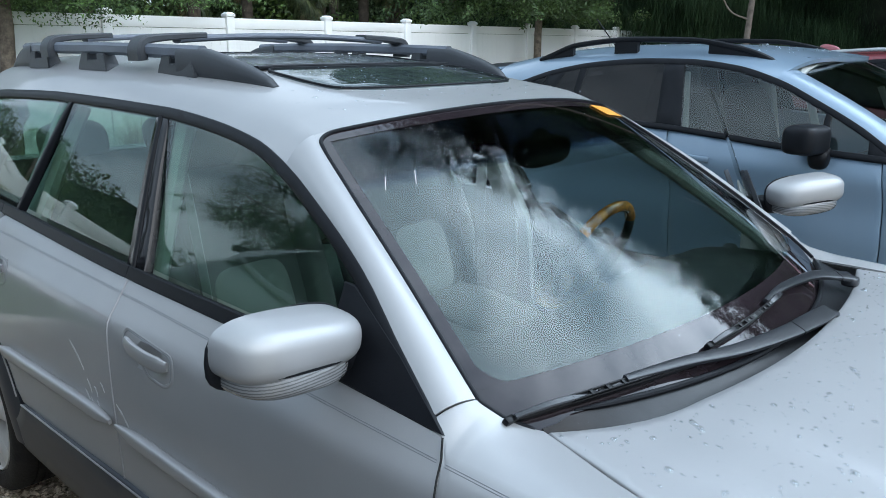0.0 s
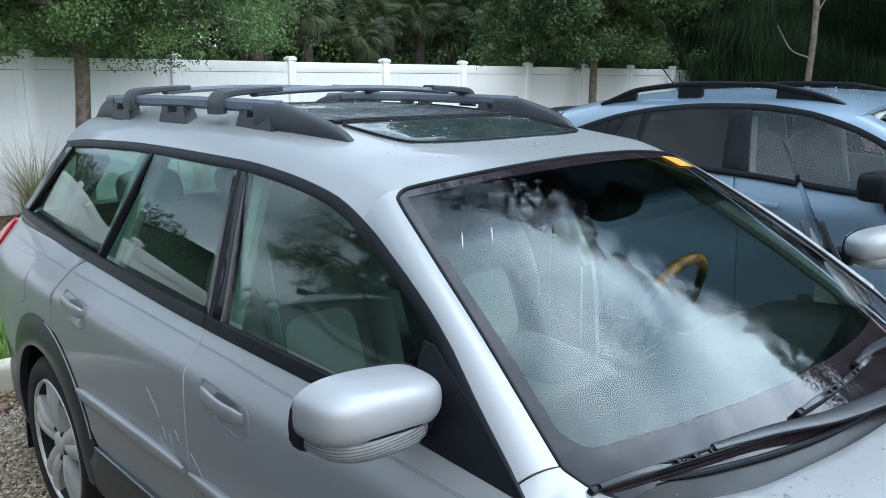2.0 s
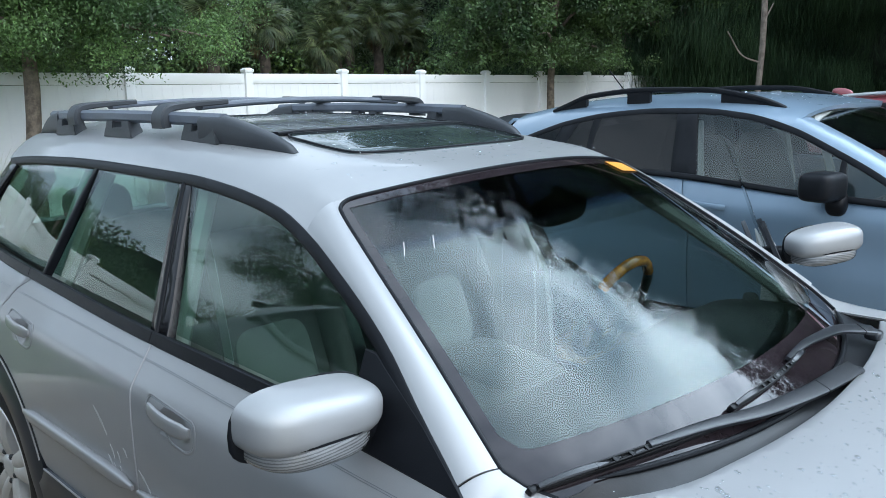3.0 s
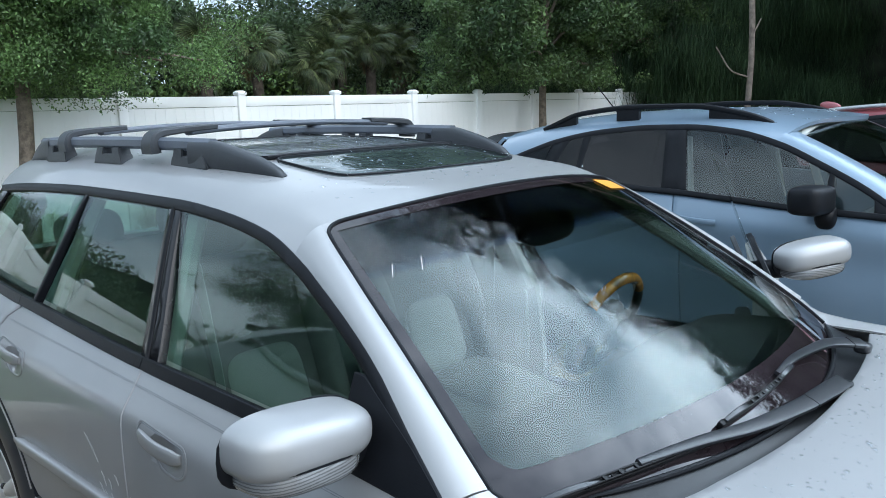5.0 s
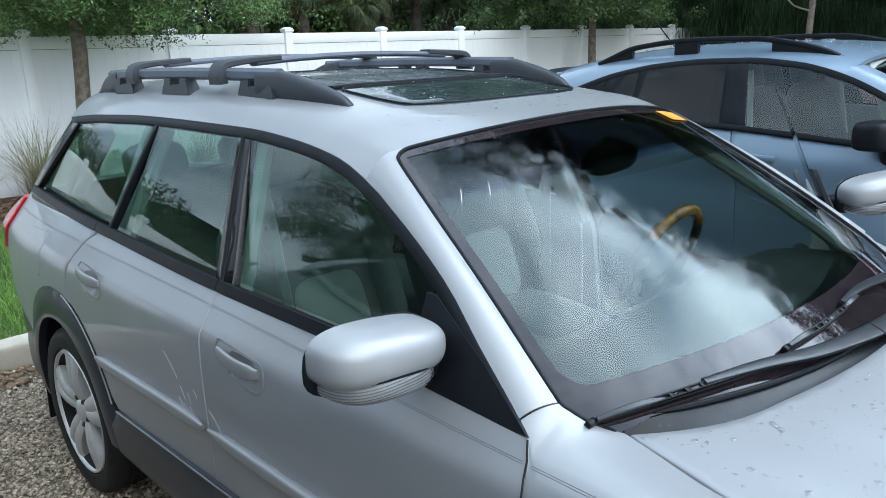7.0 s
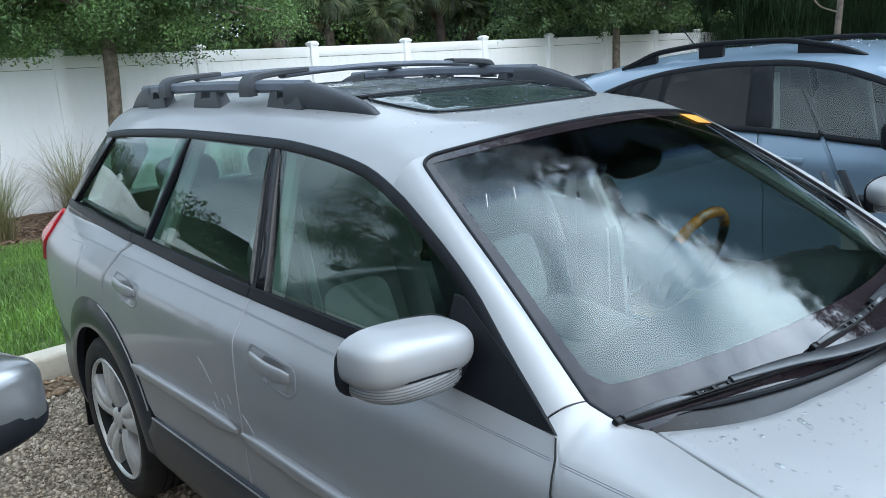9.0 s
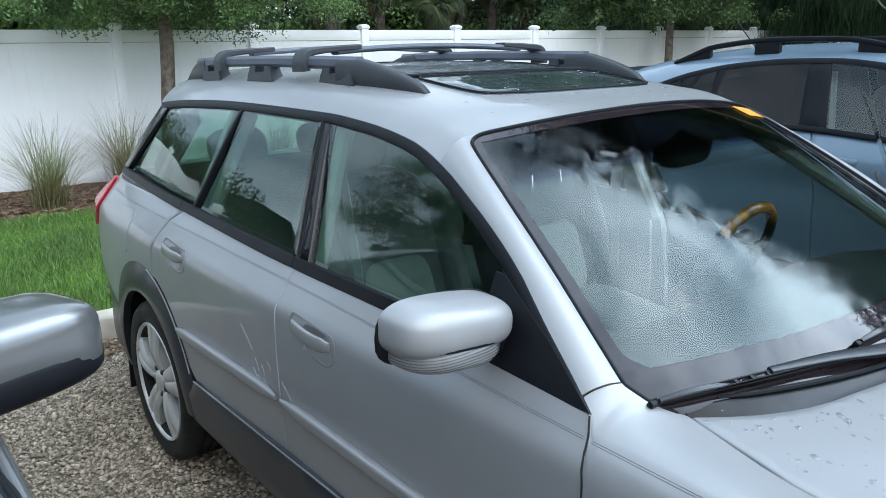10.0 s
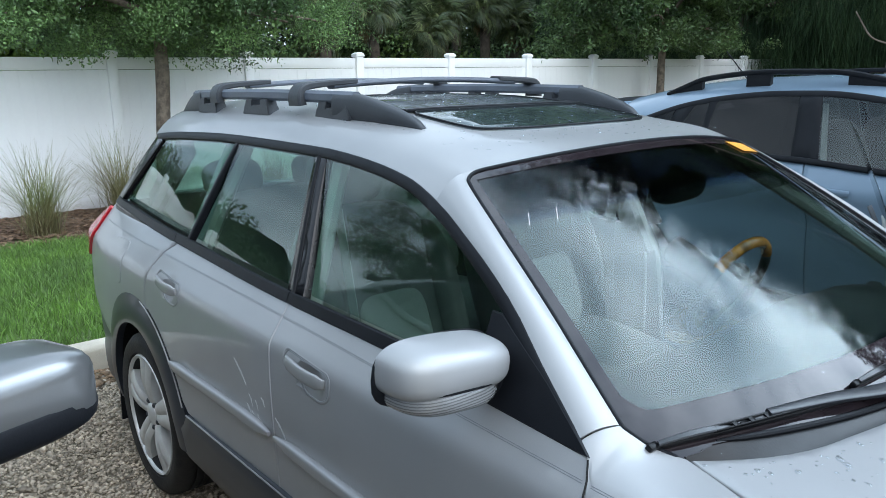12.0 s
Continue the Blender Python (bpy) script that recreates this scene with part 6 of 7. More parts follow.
KERB_Y = 4.25
sheet_ground("ground", -400, 400, -400, 400, GZ - 0.06, 40, 40, 0.0, SOIL, "earth reaching out to the horizon")
sheet_ground("pavement", -14, 16, -14, KERB_Y, GZ, 120, 80, 0.006, SOIL, "gravel parking bay ground")
sheet_ground("lawn", -16, 26, KERB_Y + 0.12, 8.3, GZ + 0.10, 120, 40, 0.03, LAWN, "green lawn strip behind the kerb", dz=lambda x, y: -0.12 * max(0.0, (y - 6.0) / 2.5))
sheet_ground("mulch_bed", -16, 26, 8.25, 10.6, GZ - 0.01, 120, 24, 0.05, MULCH, "brown mulch bed along the fence")
kerb = thing("kerb", "pale concrete kerb along the parking bays", "kerb", kind="structure")
kx = -14.0
while kx < 20:
    bm = rbox((3.02, 0.16, 0.26), (kx + 1.5, KERB_Y + 0.08, GZ + 0.02), 0.03, 3)
    part("kerb_stone", bm, CONCRETE, kerb)
    kx += 3.03
fence = thing("fence", "white vinyl privacy fence with capped posts", "fence", kind="structure")


def fence_y(x):
    return 10.068 - 0.0169 * (x - 6.79)


FENCE_TOP = 1.875
bm = rbox((0.125, 0.125, 1.98), (0, 0, GZ + 0.95), 0.008)
post_mesh = part("post", bm, VINYL, fence)
bm = bmesh.new()
bmesh.ops.create_cone(bm, cap_ends=True, segments=4, radius1=0.108, radius2=0.055, depth=0.028, matrix=pose(0, 0, 1.946, 0, 0, 45))
rbox((0.153, 0.153, 0.04), (0, 0, 1.915), 0.006, bm=bm)
cap_mesh = part("post_cap", bm, VINYL, post_mesh, shade=False)
rail_top = part("fence_rail", rbox((1.70, 0.045, 0.15), (0, 0, FENCE_TOP - 0.075), 0.006), VINYL, fence)
rail_low = part("fence_rail", rbox((1.70, 0.045, 0.17), (0, 0, GZ + 0.10), 0.006), VINYL, fence)
board = part("fence_board", rbox((0.1494, 0.022, 1.58), (0, 0, GZ + 0.95), 0.0016, 1), VINYL, fence)
first = True
for k in range(-10, 9):
    x = 4.961 + 1.829 * k
    q = Matrix.Translation((x, fence_y(x), 0)) @ Matrix.Rotation(math.atan(-0.0169), 4, "Z")
    if first:
        po, ca, rt, rl = post_mesh, cap_mesh, rail_top, rail_low
    else:
        po, ca, rt, rl = post_mesh.copy(), cap_mesh.copy(), rail_top.copy(), rail_low.copy()
        for o in (po, ca, rt, rl):
            scene.collection.objects.link(o)
        ca.parent = po
    po.matrix_basis = q
    xm = x + 0.914
    qm = Matrix.Translation((xm, fence_y(xm), 0)) @ Matrix.Rotation(math.atan(-0.0169), 4, "Z")
    rt.matrix_basis, rl.matrix_basis = qm, qm
    for j in range(12):
        bo = board if first and j == 0 else board.copy()
        if not (first and j == 0):
            scene.collection.objects.link(bo)
        bo.matrix_basis = qm @ Matrix.Translation((-0.825 + 0.15 * j, 0, 0))
    first = False

# ---- plants ----
rng = np.random.default_rng(7)


def leaf_mesh(name, pos, length, width, material, parent=None, label="", hang=0.0, spread=1.0, fold=0.25):
    """Many small pointed leaves, each a folded pair of triangles, at the places pos (n x 3)."""
    n = len(pos)
    d = rng.normal(size=(n, 3))
    d[:, 2] = d[:, 2] * spread - hang
    d /= np.linalg.norm(d, axis=1)[:, None]
    r = rng.normal(size=(n, 3))
    s = np.cross(d, r)
    s /= np.linalg.norm(s, axis=1)[:, None] + 1e-9
    u = np.cross(s, d)
    ln = length * rng.uniform(0.6, 1.35, n)[:, None]
    wd = width * rng.uniform(0.7, 1.3, n)[:, None]
    a = pos
    b = pos + d * ln * 0.45 + s * wd * 0.5 + u * wd * fold
    c = pos + d * ln
    e = pos + d * ln * 0.45 - s * wd * 0.5 + u * wd * fold
    V = np.stack([a, b, c, e], axis=1).reshape(-1, 3)
    me = bpy.data.meshes.new(name)
    me.vertices.add(4 * n)
    me.vertices.foreach_set("co", V.astype(np.float32).ravel())
    me.loops.add(6 * n)
    idx = np.arange(n)[:, None] * 4
    me.loops.foreach_set("vertex_index", (idx + np.array([[0, 1, 2, 0, 2, 3]])).astype(np.int32).ravel())
    me.polygons.add(2 * n)
    me.polygons.foreach_set("loop_start", np.arange(0, 6 * n, 3, dtype=np.int32))
    me.update(calc_edges=True)
    me.validate()
    me.materials.append(material)
    ob = new(name, me)
    if parent:
        ob.parent = parent
    return tagged(ob, label)


def ball_points(n, centre, radii, shell=0.5):
    d = rng.normal(size=(n, 3))
    d /= np.linalg.norm(d, axis=1)[:, None]
    r = rng.uniform(shell, 1.0, n) ** 0.7
    return np.array(centre) + d * r[:, None] * np.array(radii)


def leaf_mat(name, color, second, trans=0.25, island=0.45):
    m = mat(name, color, 0.5, var=0.3, scale=1.3, island=island, second=second)
    n, l = m.node_tree.nodes, m.node_tree.links
    b = n["Principled BSDF"]
    t = n.new("ShaderNodeBsdfTranslucent")
    src = b.inputs["Base Color"].links[0].from_socket
    l.new(src, t.inputs["Color"])
    mx = n.new("ShaderNodeMixShader")
    mx.inputs["Fac"].default_value = trans
    l.new(b.outputs["BSDF"], mx.inputs[1])
    l.new(t.outputs["BSDF"], mx.inputs[2])
    l.new(mx.outputs["Shader"], n["Material Output"].inputs["Surface"])
    return m


OAK_A = leaf_mat("oak_leaf_green", (0.17, 0.285, 0.095), (0.062, 0.118, 0.045), 0.28, 0.55)
OAK_B = leaf_mat("oak_leaf_dark", (0.115, 0.185, 0.065), (0.04, 0.078, 0.03), 0.3, 0.6)
SHRUB = leaf_mat("shrub_leaf", (0.15, 0.24, 0.06), (0.07, 0.13, 0.04))
WOODS = leaf_mat("woods_leaf", (0.085, 0.135, 0.055), (0.045, 0.08, 0.035))
PALM = leaf_mat("palm_leaf", (0.15, 0.18, 0.07), (0.06, 0.09, 0.04), 0.25, 0.55)
PALMDRY = leaf_mat("palm_leaf_dry", (0.22, 0.15, 0.07), (0.14, 0.10, 0.05), 0.1)
NEEDLE = leaf_mat("needle_leaf", (0.06, 0.10, 0.05), (0.022, 0.040, 0.022), 0.2)
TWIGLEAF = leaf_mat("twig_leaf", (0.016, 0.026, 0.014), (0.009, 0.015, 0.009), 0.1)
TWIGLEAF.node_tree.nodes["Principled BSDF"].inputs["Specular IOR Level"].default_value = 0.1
NEEDLE.node_tree.nodes["Principled BSDF"].inputs["Specular IOR Level"].default_value = 0.06
REEDS = leaf_mat("reed_blade", (0.20, 0.23, 0.09), (0.28, 0.23, 0.13), 0.2, 0.4)
BLADE = leaf_mat("lawn_blade", (0.17, 0.30, 0.06), (0.125, 0.215, 0.055), 0.35, 0.5)
PALMBARK = mat("palm_bark", (0.07, 0.055, 0.042), 0.95, var=0.35, scale=12, fine=0.4, fine_scale=50, bump=1.0, bump_scale=40)
PALEBARK = mat("pale_bark", (0.17, 0.14, 0.12), 0.95, var=0.3, scale=10, fine=0.3, fine_scale=60, bump=0.8, bump_scale=40)
# near-black for the walls that stand in as shade between the trees
CORE = mat("foliage_shade", (0.012, 0.02, 0.01), 0.95, var=0.6, scale=1.6, fine=0.5, fine_scale=9, bump=1.0, bump_scale=6)


def branch(parent, name, pts, r0, r1, material):
    P = fair(pts, 5)
    n = len(P)
    P = [p + Vector((noise.noise(p * 2.3) * 0.03, noise.noise(p * 2.3 + Vector((7, 0, 0))) * 0.03, 0)) for p in P]
    return mesh_object(name, *sweep_data(P, oval(2, 2, 10), up=(0.3, 0.9, 0.1), scales=[(r0 + (r1 - r0) * i / (n - 1)) * (1 + 0.12 * noise.noise((i * 0.7, r0 * 50, 0))) for i in range(n)]), material, parent)


def oak(at, radius, height, crown_low, n_leaf, leaf, material, trunk_r, seed, label):
    r = random.Random(seed)
    tree = thing("oak_tree", label, "tree", group="oaks along the fence")
    x0, y0 = at
    fork = crown_low + 0.25
    branch(tree, "trunk", [(x0 - 0.17, y0, GZ - 0.05), (x0 - 0.10, y0, 0.8), (x0, y0 + 0.02, fork), (x0 + 0.05, y0, fork + 1.0), (x0, y0, height * 0.85)], trunk_r * 1.1, 0.025, BARK)
    clumps = []
    for i in range(15):
        a = 2 * math.pi * i / 15 + r.uniform(-0.3, 0.3)
        rr = radius * r.uniform(0.55, 0.92)
        z1 = crown_low + (height - crown_low) * r.uniform(0.04, 0.75)
        if i % 3 == 0:
            z1 = crown_low + r.uniform(0.15, 0.45)
        rr *= math.sqrt(max(0.15, 1 - ((z1 - crown_low) / (height - crown_low)) ** 2))
        z0 = fork + (z1 - fork) * 0.35 if z1 > fork else fork
        end = (x0 + rr * math.cos(a), y0 + 0.5 + rr * math.sin(a) * 0.62, z1)
        branch(tree, "limb", [(x0, y0, z0), (x0 + rr * 0.45 * math.cos(a), y0 + 0.25 + rr * 0.30 * math.sin(a), (z0 + z1) / 2 + 0.15), end], trunk_r * 0.42, 0.012, BARK)
    k = 190
    for i in range(k):
        a, f = r.uniform(0, 2 * math.pi), r.random() ** 0.5
        z = crown_low + (height - crown_low) * r.random() ** 1.3
        h = (z - crown_low) / (height - crown_low)
        rr = radius * f * math.sqrt(max(0.05, 1 - h ** 2.2)) * (0.86 + 0.25 * noise.noise((a * 1.5, z, seed)))
        clumps.append((x0 + rr * math.cos(a), y0 + 0.5 + rr * math.sin(a) * 0.62, z + 0.35 * f * f * 0.2, r.uniform(0.28, 0.55)))
    per = n_leaf // k
    P = np.concatenate([ball_points(per, c[:3], (c[3], c[3], c[3] * 0.7), 0.15) for c in clumps])
    # a few hanging sprays at the lower edge
    sprays = []
    for i in range(46):
        a, rr = r.uniform(0, 2 * math.pi), radius * r.uniform(0.25, 0.98)
        p = np.array((x0 + rr * math.cos(a), y0 + 0.5 + rr * math.sin(a) * 0.62, crown_low + r.uniform(-0.02, 0.20)))
        t = rng.uniform(0, 1, 42)[:, None]
        d = np.array((math.cos(a) * 0.35, math.sin(a) * 0.35, -r.uniform(0.08, 0.34)))
        sprays.append(p + d * t + rng.normal(size=(42, 3)) * 0.035)
    P = np.concatenate([P] + sprays)
    leaf_mesh("crown", P, leaf, leaf * 0.42, material, tree, "many small leathery leaves", hang=0.25)
    inner = [c for c in clumps if math.hypot(c[0] - x0, c[1] - y0) < radius * 0.7 and c[2] > crown_low + 0.3]
    P = np.concatenate([ball_points(max(30, n_leaf // 420), c[:3], (c[3] * 0.8, c[3] * 0.8, c[3] * 0.6), 0.0) for c in inner])
    leaf_mesh("inner_crown", P, leaf * 1.5, leaf * 0.75, material, tree, "shaded leaves deep in the crown", hang=0.2)
    return tree


oak((1.70, 9.35), 3.3, 5.6, 2.02, 190000, 0.047, OAK_A, 0.105, 3, "young live oak standing in mulch before the fence")
oak((11.85, 9.35), 3.4, 6.6, 2.12, 80000, 0.078, OAK_B, 0.10, 5, "young live oak with a dense dark crown before the fence")
oak((18.6, 9.8), 3.3, 8.2, 2.9, 42000, 0.11, OAK_B, 0.2, 12, "broad oak with an open crown before the casuarinas")
oak((-7.9, 9.0), 2.7, 6.2, 3.0, 46000, 0.06, OAK_B, 0.10, 8, "young live oak beside the lawn")
oak((-4.1, 11.8), 0.9, 2.9, 1.2, 16000, 0.06, OAK_B, 0.06, 9, "small bushy oak behind the fence")

# sabal palms behind the fence
def fan(seed, size):
    r = random.Random(seed)
    V, F = [], []
    n = 30
    for i in range(n):
        a = radians(-125 + 250 * i / (n - 1))
        ln = size * (0.75 + 0.25 * math.cos(a * 0.7)) * r.uniform(0.85, 1.08)
        w = 0.024 * size / 0.9
        base = len(V)
        for j, k in enumerate((0.05, 0.5, 0.8, 1.0)):
            drop = -0.62 * size * k ** 2.2 * r.uniform(0.85, 1.2)
            x, y = ln * k * math.sin(a), ln * k * math.cos(a)
            hw = w * (0.5, 1.0, 0.7, 0.05)[j]
            V.append((x - hw * math.cos(a), y + hw * math.sin(a), drop + 0.012))
            V.append((x + hw * math.cos(a), y - hw * math.sin(a), drop - 0.012))
        for j in range(3):
            q = base + 2 * j
            F.append((q, q + 1, q + 3, q + 2))
    V0 = len(V)
    for k in (0.0, 1.0):
        for dx, dz in ((-0.014, 0), (0.014, 0), (0, -0.02)):
            V.append((dx, -size * 0.95 * (1 - k), dz))
    F += [(V0, V0 + 1, V0 + 4, V0 + 3), (V0 + 1, V0 + 2, V0 + 5, V0 + 4), (V0 + 2, V0, V0 + 3, V0 + 5)]
    me = bpy.data.meshes.new("frond")
    me.from_pydata(V, [], F)
    me.update()
    return me


FANS = []
for i in range(3):
    a, b = fan(20 + i, 0.85), fan(40 + i, 0.75)
    a.materials.append(PALM)
    b.materials.append(PALMDRY)
    FANS.append((a, b))


def palm(x, y, h, seed, scale=1.0):
    r = random.Random(seed)
    tree = thing("palm_tree", "cabbage palm with drooping fan leaves behind the fence", "palm", group="palms behind the fence")
    branch(tree, "trunk", [(x, y, GZ - 0.1), (x + 0.05, y, h * 0.5), (x + r.uniform(-0.1, 0.1), y, h)], 0.13, 0.11, PALMBARK)
    for i in range(54):
        up = 1 - 2 * (i / 53) ** 1.1
        az = i * 137.5 + r.uniform(-14, 14)
        dry = i > 46
        me = FANS[i % 3][1 if dry else 0]
        o = new("frond", me)
        o.parent = tree
        tilt = 72 * up - (18 if dry else 0) + r.uniform(-8, 8)
        k = scale * r.uniform(0.42, 0.66)
        m = Matrix.Translation((x, y, h)) @ Matrix.Rotation(radians(az), 4, "Z") @ Matrix.Rotation(radians(tilt), 4, "X") @ Matrix.Translation((0, 0.80 * k, 0)) @ Matrix.Diagonal((k, k, k, 1))
        o.matrix_basis = m @ Matrix.Rotation(radians(r.uniform(-25, 25)), 4, "Y")
    return tree


for i, (x, y, h, k) in enumerate(((6.2, 13.2, 2.9, 0.7), (7.9, 14.0, 3.0, 0.75), (9.5, 13.6, 2.9, 0.72), (10.9, 14.8, 3.6, 0.8), (11.6, 13.4, 2.8, 0.7), (12.4, 14.4, 3.3, 0.75), (5.0, 15.0, 3.4, 0.75), (8.8, 13.1, 2.5, 0.65), (10.4, 13.2, 3.1, 0.7), (7.0, 14.6, 2.6, 0.7))):
    palm(x, y, h, 60 + i, k)

# woods closing the lot behind the fence and along the open side
def woods(name, spots, n, leaf, material, label, hang=0.1, slim=0.5):
    P = np.concatenate([ball_points(max(40, int(n * s[6])), s[:3], s[3:6], 0.25) for s in spots])
    return tagged(leaf_mesh(name, P, leaf, leaf * slim, material, None, label, hang=hang), label, "trees", kind="stuff")


r = random.Random(11)
spots = []
for i in range(90):
    x = -26 + 56 * i / 89 + r.uniform(-0.8, 0.8)
    spots.append((x, 13.6 + r.uniform(-0.8, 4.5), r.uniform(0.8, 2.4) if x > -1.5 else r.uniform(0.8, 1.8), r.uniform(0.8, 1.5), r.uniform(0.6, 1.0), r.uniform(0.6, 1.1), 0.011))
BUSH = leaf_mat("bush_leaf", (0.21, 0.33, 0.06), (0.11, 0.20, 0.04), 0.35)
woods("bushes", [(0.3 + r.uniform(-1.6, 1.2), 12.6 + r.uniform(-0.5, 1.0), r.uniform(1.6, 2.7), r.uniform(0.3, 0.6), r.uniform(0.3, 0.6), r.uniform(0.25, 0.5), 0.03) for i in range(36)], 26000, 0.11, BUSH, "bright yellow-green bushes behind the fence", slim=0.6)
woods("thicket", [(r.uniform(3.0, 13.0), r.uniform(15.8, 17.4), r.uniform(1.2, 3.9), r.uniform(0.6, 1.1), r.uniform(0.4, 0.7), r.uniform(0.5, 0.9), 0.02) for i in range(60)], 60000, 0.13, WOODS, "dark thicket behind the palms")
woods("low_shrubs", [q for q in spots if q[0] < -1.5], 150000, 0.07, SHRUB, "wild shrubs massed low behind the fence")
woods("shrubs", [q for q in spots if q[0] >= -1.5], 60000, 0.13, SHRUB, "wild shrubs massed behind the fence")
spots = []
for i in range(110):
    x = -30 + 66 * i / 109 + r.uniform(-1, 1)
    top = 5.2 + 2.2 * noise.noise((x * 0.23, 1.3, 0)) + (2.5 if x > 12 else 0) + (0.8 if x < -10 else -0.7 if x < 1 else 1.6 if x < 7 else 0) - (0.9 if 7.0 < x < 10.0 else 0)
    if x < -1.5:
        top = 3.0 + 0.6 * noise.noise((x * 0.23, 1.3, 0))
    for q in range(3):
        z = top * r.uniform(0.35, 1.0)
        spots.append((x + r.uniform(-1.5, 1.5), 18 + r.uniform(-1.5, 5), z, r.uniform(1.0, 2.0), r.uniform(0.8, 1.4), r.uniform(0.6, 1.2), 0.0033))
woods("low_woodland", [q for q in spots if q[0] < -1.5], 430000, 0.12, WOODS, "mixed dark woodland low behind the fence")
woods("woodland", [q for q in spots if q[0] >= -1.5], 230000, 0.135, WOODS, "mixed dark woodland rising behind the fence")


def hanging(name, spots, n, material, label):
    """Long drooping needle tassels."""
    m = int(n / len(spots))
    A, B, S = [], [], []
    for x, y, z, rx, ry, rz in spots:
        p = ball_points(m, (x, y, z), (rx, ry, rz), 0.1)
        d = np.stack([rng.normal(size=m) * 0.16, rng.normal(size=m) * 0.16, -rng.uniform(0.35, 0.8, m)], axis=1)
        A.append(p)
        B.append(p + d)
        a = rng.uniform(0, math.pi, m)
        S.append(np.stack([np.cos(a), np.sin(a), np.zeros(m)], axis=1) * 0.0065)
    A, B, S = np.concatenate(A), np.concatenate(B), np.concatenate(S)
    k = len(A)
    V = np.stack([A - S, A + S, B], axis=1).reshape(-1, 3)
    me = bpy.data.meshes.new(name)
    me.from_pydata(V.tolist(), [], np.arange(3 * k).reshape(-1, 3).tolist())
    me.materials.append(material)
    return tagged(new(name, me), label, "trees", kind="stuff")


spots = []
TALL = smooth([20, 40, 52, 58, 64, 70, 78, 86, 92, 96, 99, 103, 108, 118, 135], [16, 26, 42, 57, 63, 59.5, 55.5, 52, 47, 43, 38, 33, 27.5, 15, 10])
for i in range(420):
    az = r.uniform(40, 132)
    d = r.uniform(17.5, 24)
    x, y = -0.3 + d * math.sin(radians(az)), 0.8 + d * math.cos(radians(az))
    if y > 9.5 and x < 15.5:
        continue
    top = 1.2 + d * math.tan(radians(TALL(az) + r.uniform(-13.0, -6.0)))
    z = top * (1 - r.random() ** 1.6 * 0.97)
    spots.append((x, y, z, r.uniform(0.9, 1.9), r.uniform(0.9, 1.9), r.uniform(0.5, 1.3)))
for i in range(40):
    x = 15.5 + r.uniform(0, 7)
    spots.append((x, 11.5 - (x - 15) * 0.8 + r.uniform(-1, 3), r.uniform(0.6, 6.5), r.uniform(0.9, 1.7), r.uniform(0.9, 1.6), r.uniform(0.6, 1.1)))
hanging("casuarina_foliage", spots, 640000, NEEDLE, "tall dark casuarinas with drooping needles")
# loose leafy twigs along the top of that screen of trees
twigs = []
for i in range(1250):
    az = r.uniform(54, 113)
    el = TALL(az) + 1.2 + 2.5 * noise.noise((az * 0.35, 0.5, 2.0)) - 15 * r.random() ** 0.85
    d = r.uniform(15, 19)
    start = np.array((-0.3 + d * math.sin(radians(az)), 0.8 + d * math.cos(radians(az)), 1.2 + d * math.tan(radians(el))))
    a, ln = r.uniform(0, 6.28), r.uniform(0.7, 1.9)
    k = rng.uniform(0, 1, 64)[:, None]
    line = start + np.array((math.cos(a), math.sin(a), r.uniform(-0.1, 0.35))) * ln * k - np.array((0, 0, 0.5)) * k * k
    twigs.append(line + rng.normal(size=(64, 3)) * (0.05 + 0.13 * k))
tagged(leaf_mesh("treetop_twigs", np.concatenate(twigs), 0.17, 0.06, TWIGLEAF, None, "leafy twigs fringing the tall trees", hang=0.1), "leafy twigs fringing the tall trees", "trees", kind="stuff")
for i, (x, y, h, rad) in enumerate(((13.0, 5.56, 12.0, 0.062), (17.5, 11.0, 13.0, 0.22), (23, 3.0, 16.0, 0.24), (22.5, -4.0, 16.0, 0.24), (19, 13, 14, 0.2))):
    t = thing("casuarina_tree", "slender casuarina trunk with thin bare side branches", "tree", group="casuarinas along the lot")
    branch(t, "trunk", [(x, y, -0.1), (x + 0.15, y, h * 0.25), (x - 0.1, y + 0.1, h * 0.6), (x + 0.1, y, h)], rad, 0.04, PALEBARK)
    for q in range(7):
        z = 2.0 + q * 0.7
        a = r.uniform(0, 6.28)
        ln = 0.55 * r.uniform(0.5, 1.1)
        branch(t, "limb", [(x + 0.1, y, z), (x + ln * 0.5 * math.cos(a), y + ln * 0.5 * math.sin(a), z + 0.15), (x + ln * math.cos(a), y + ln * math.sin(a), z + r.uniform(0.2, 0.7))], rad * 0.28, 0.012, PALEBARK)


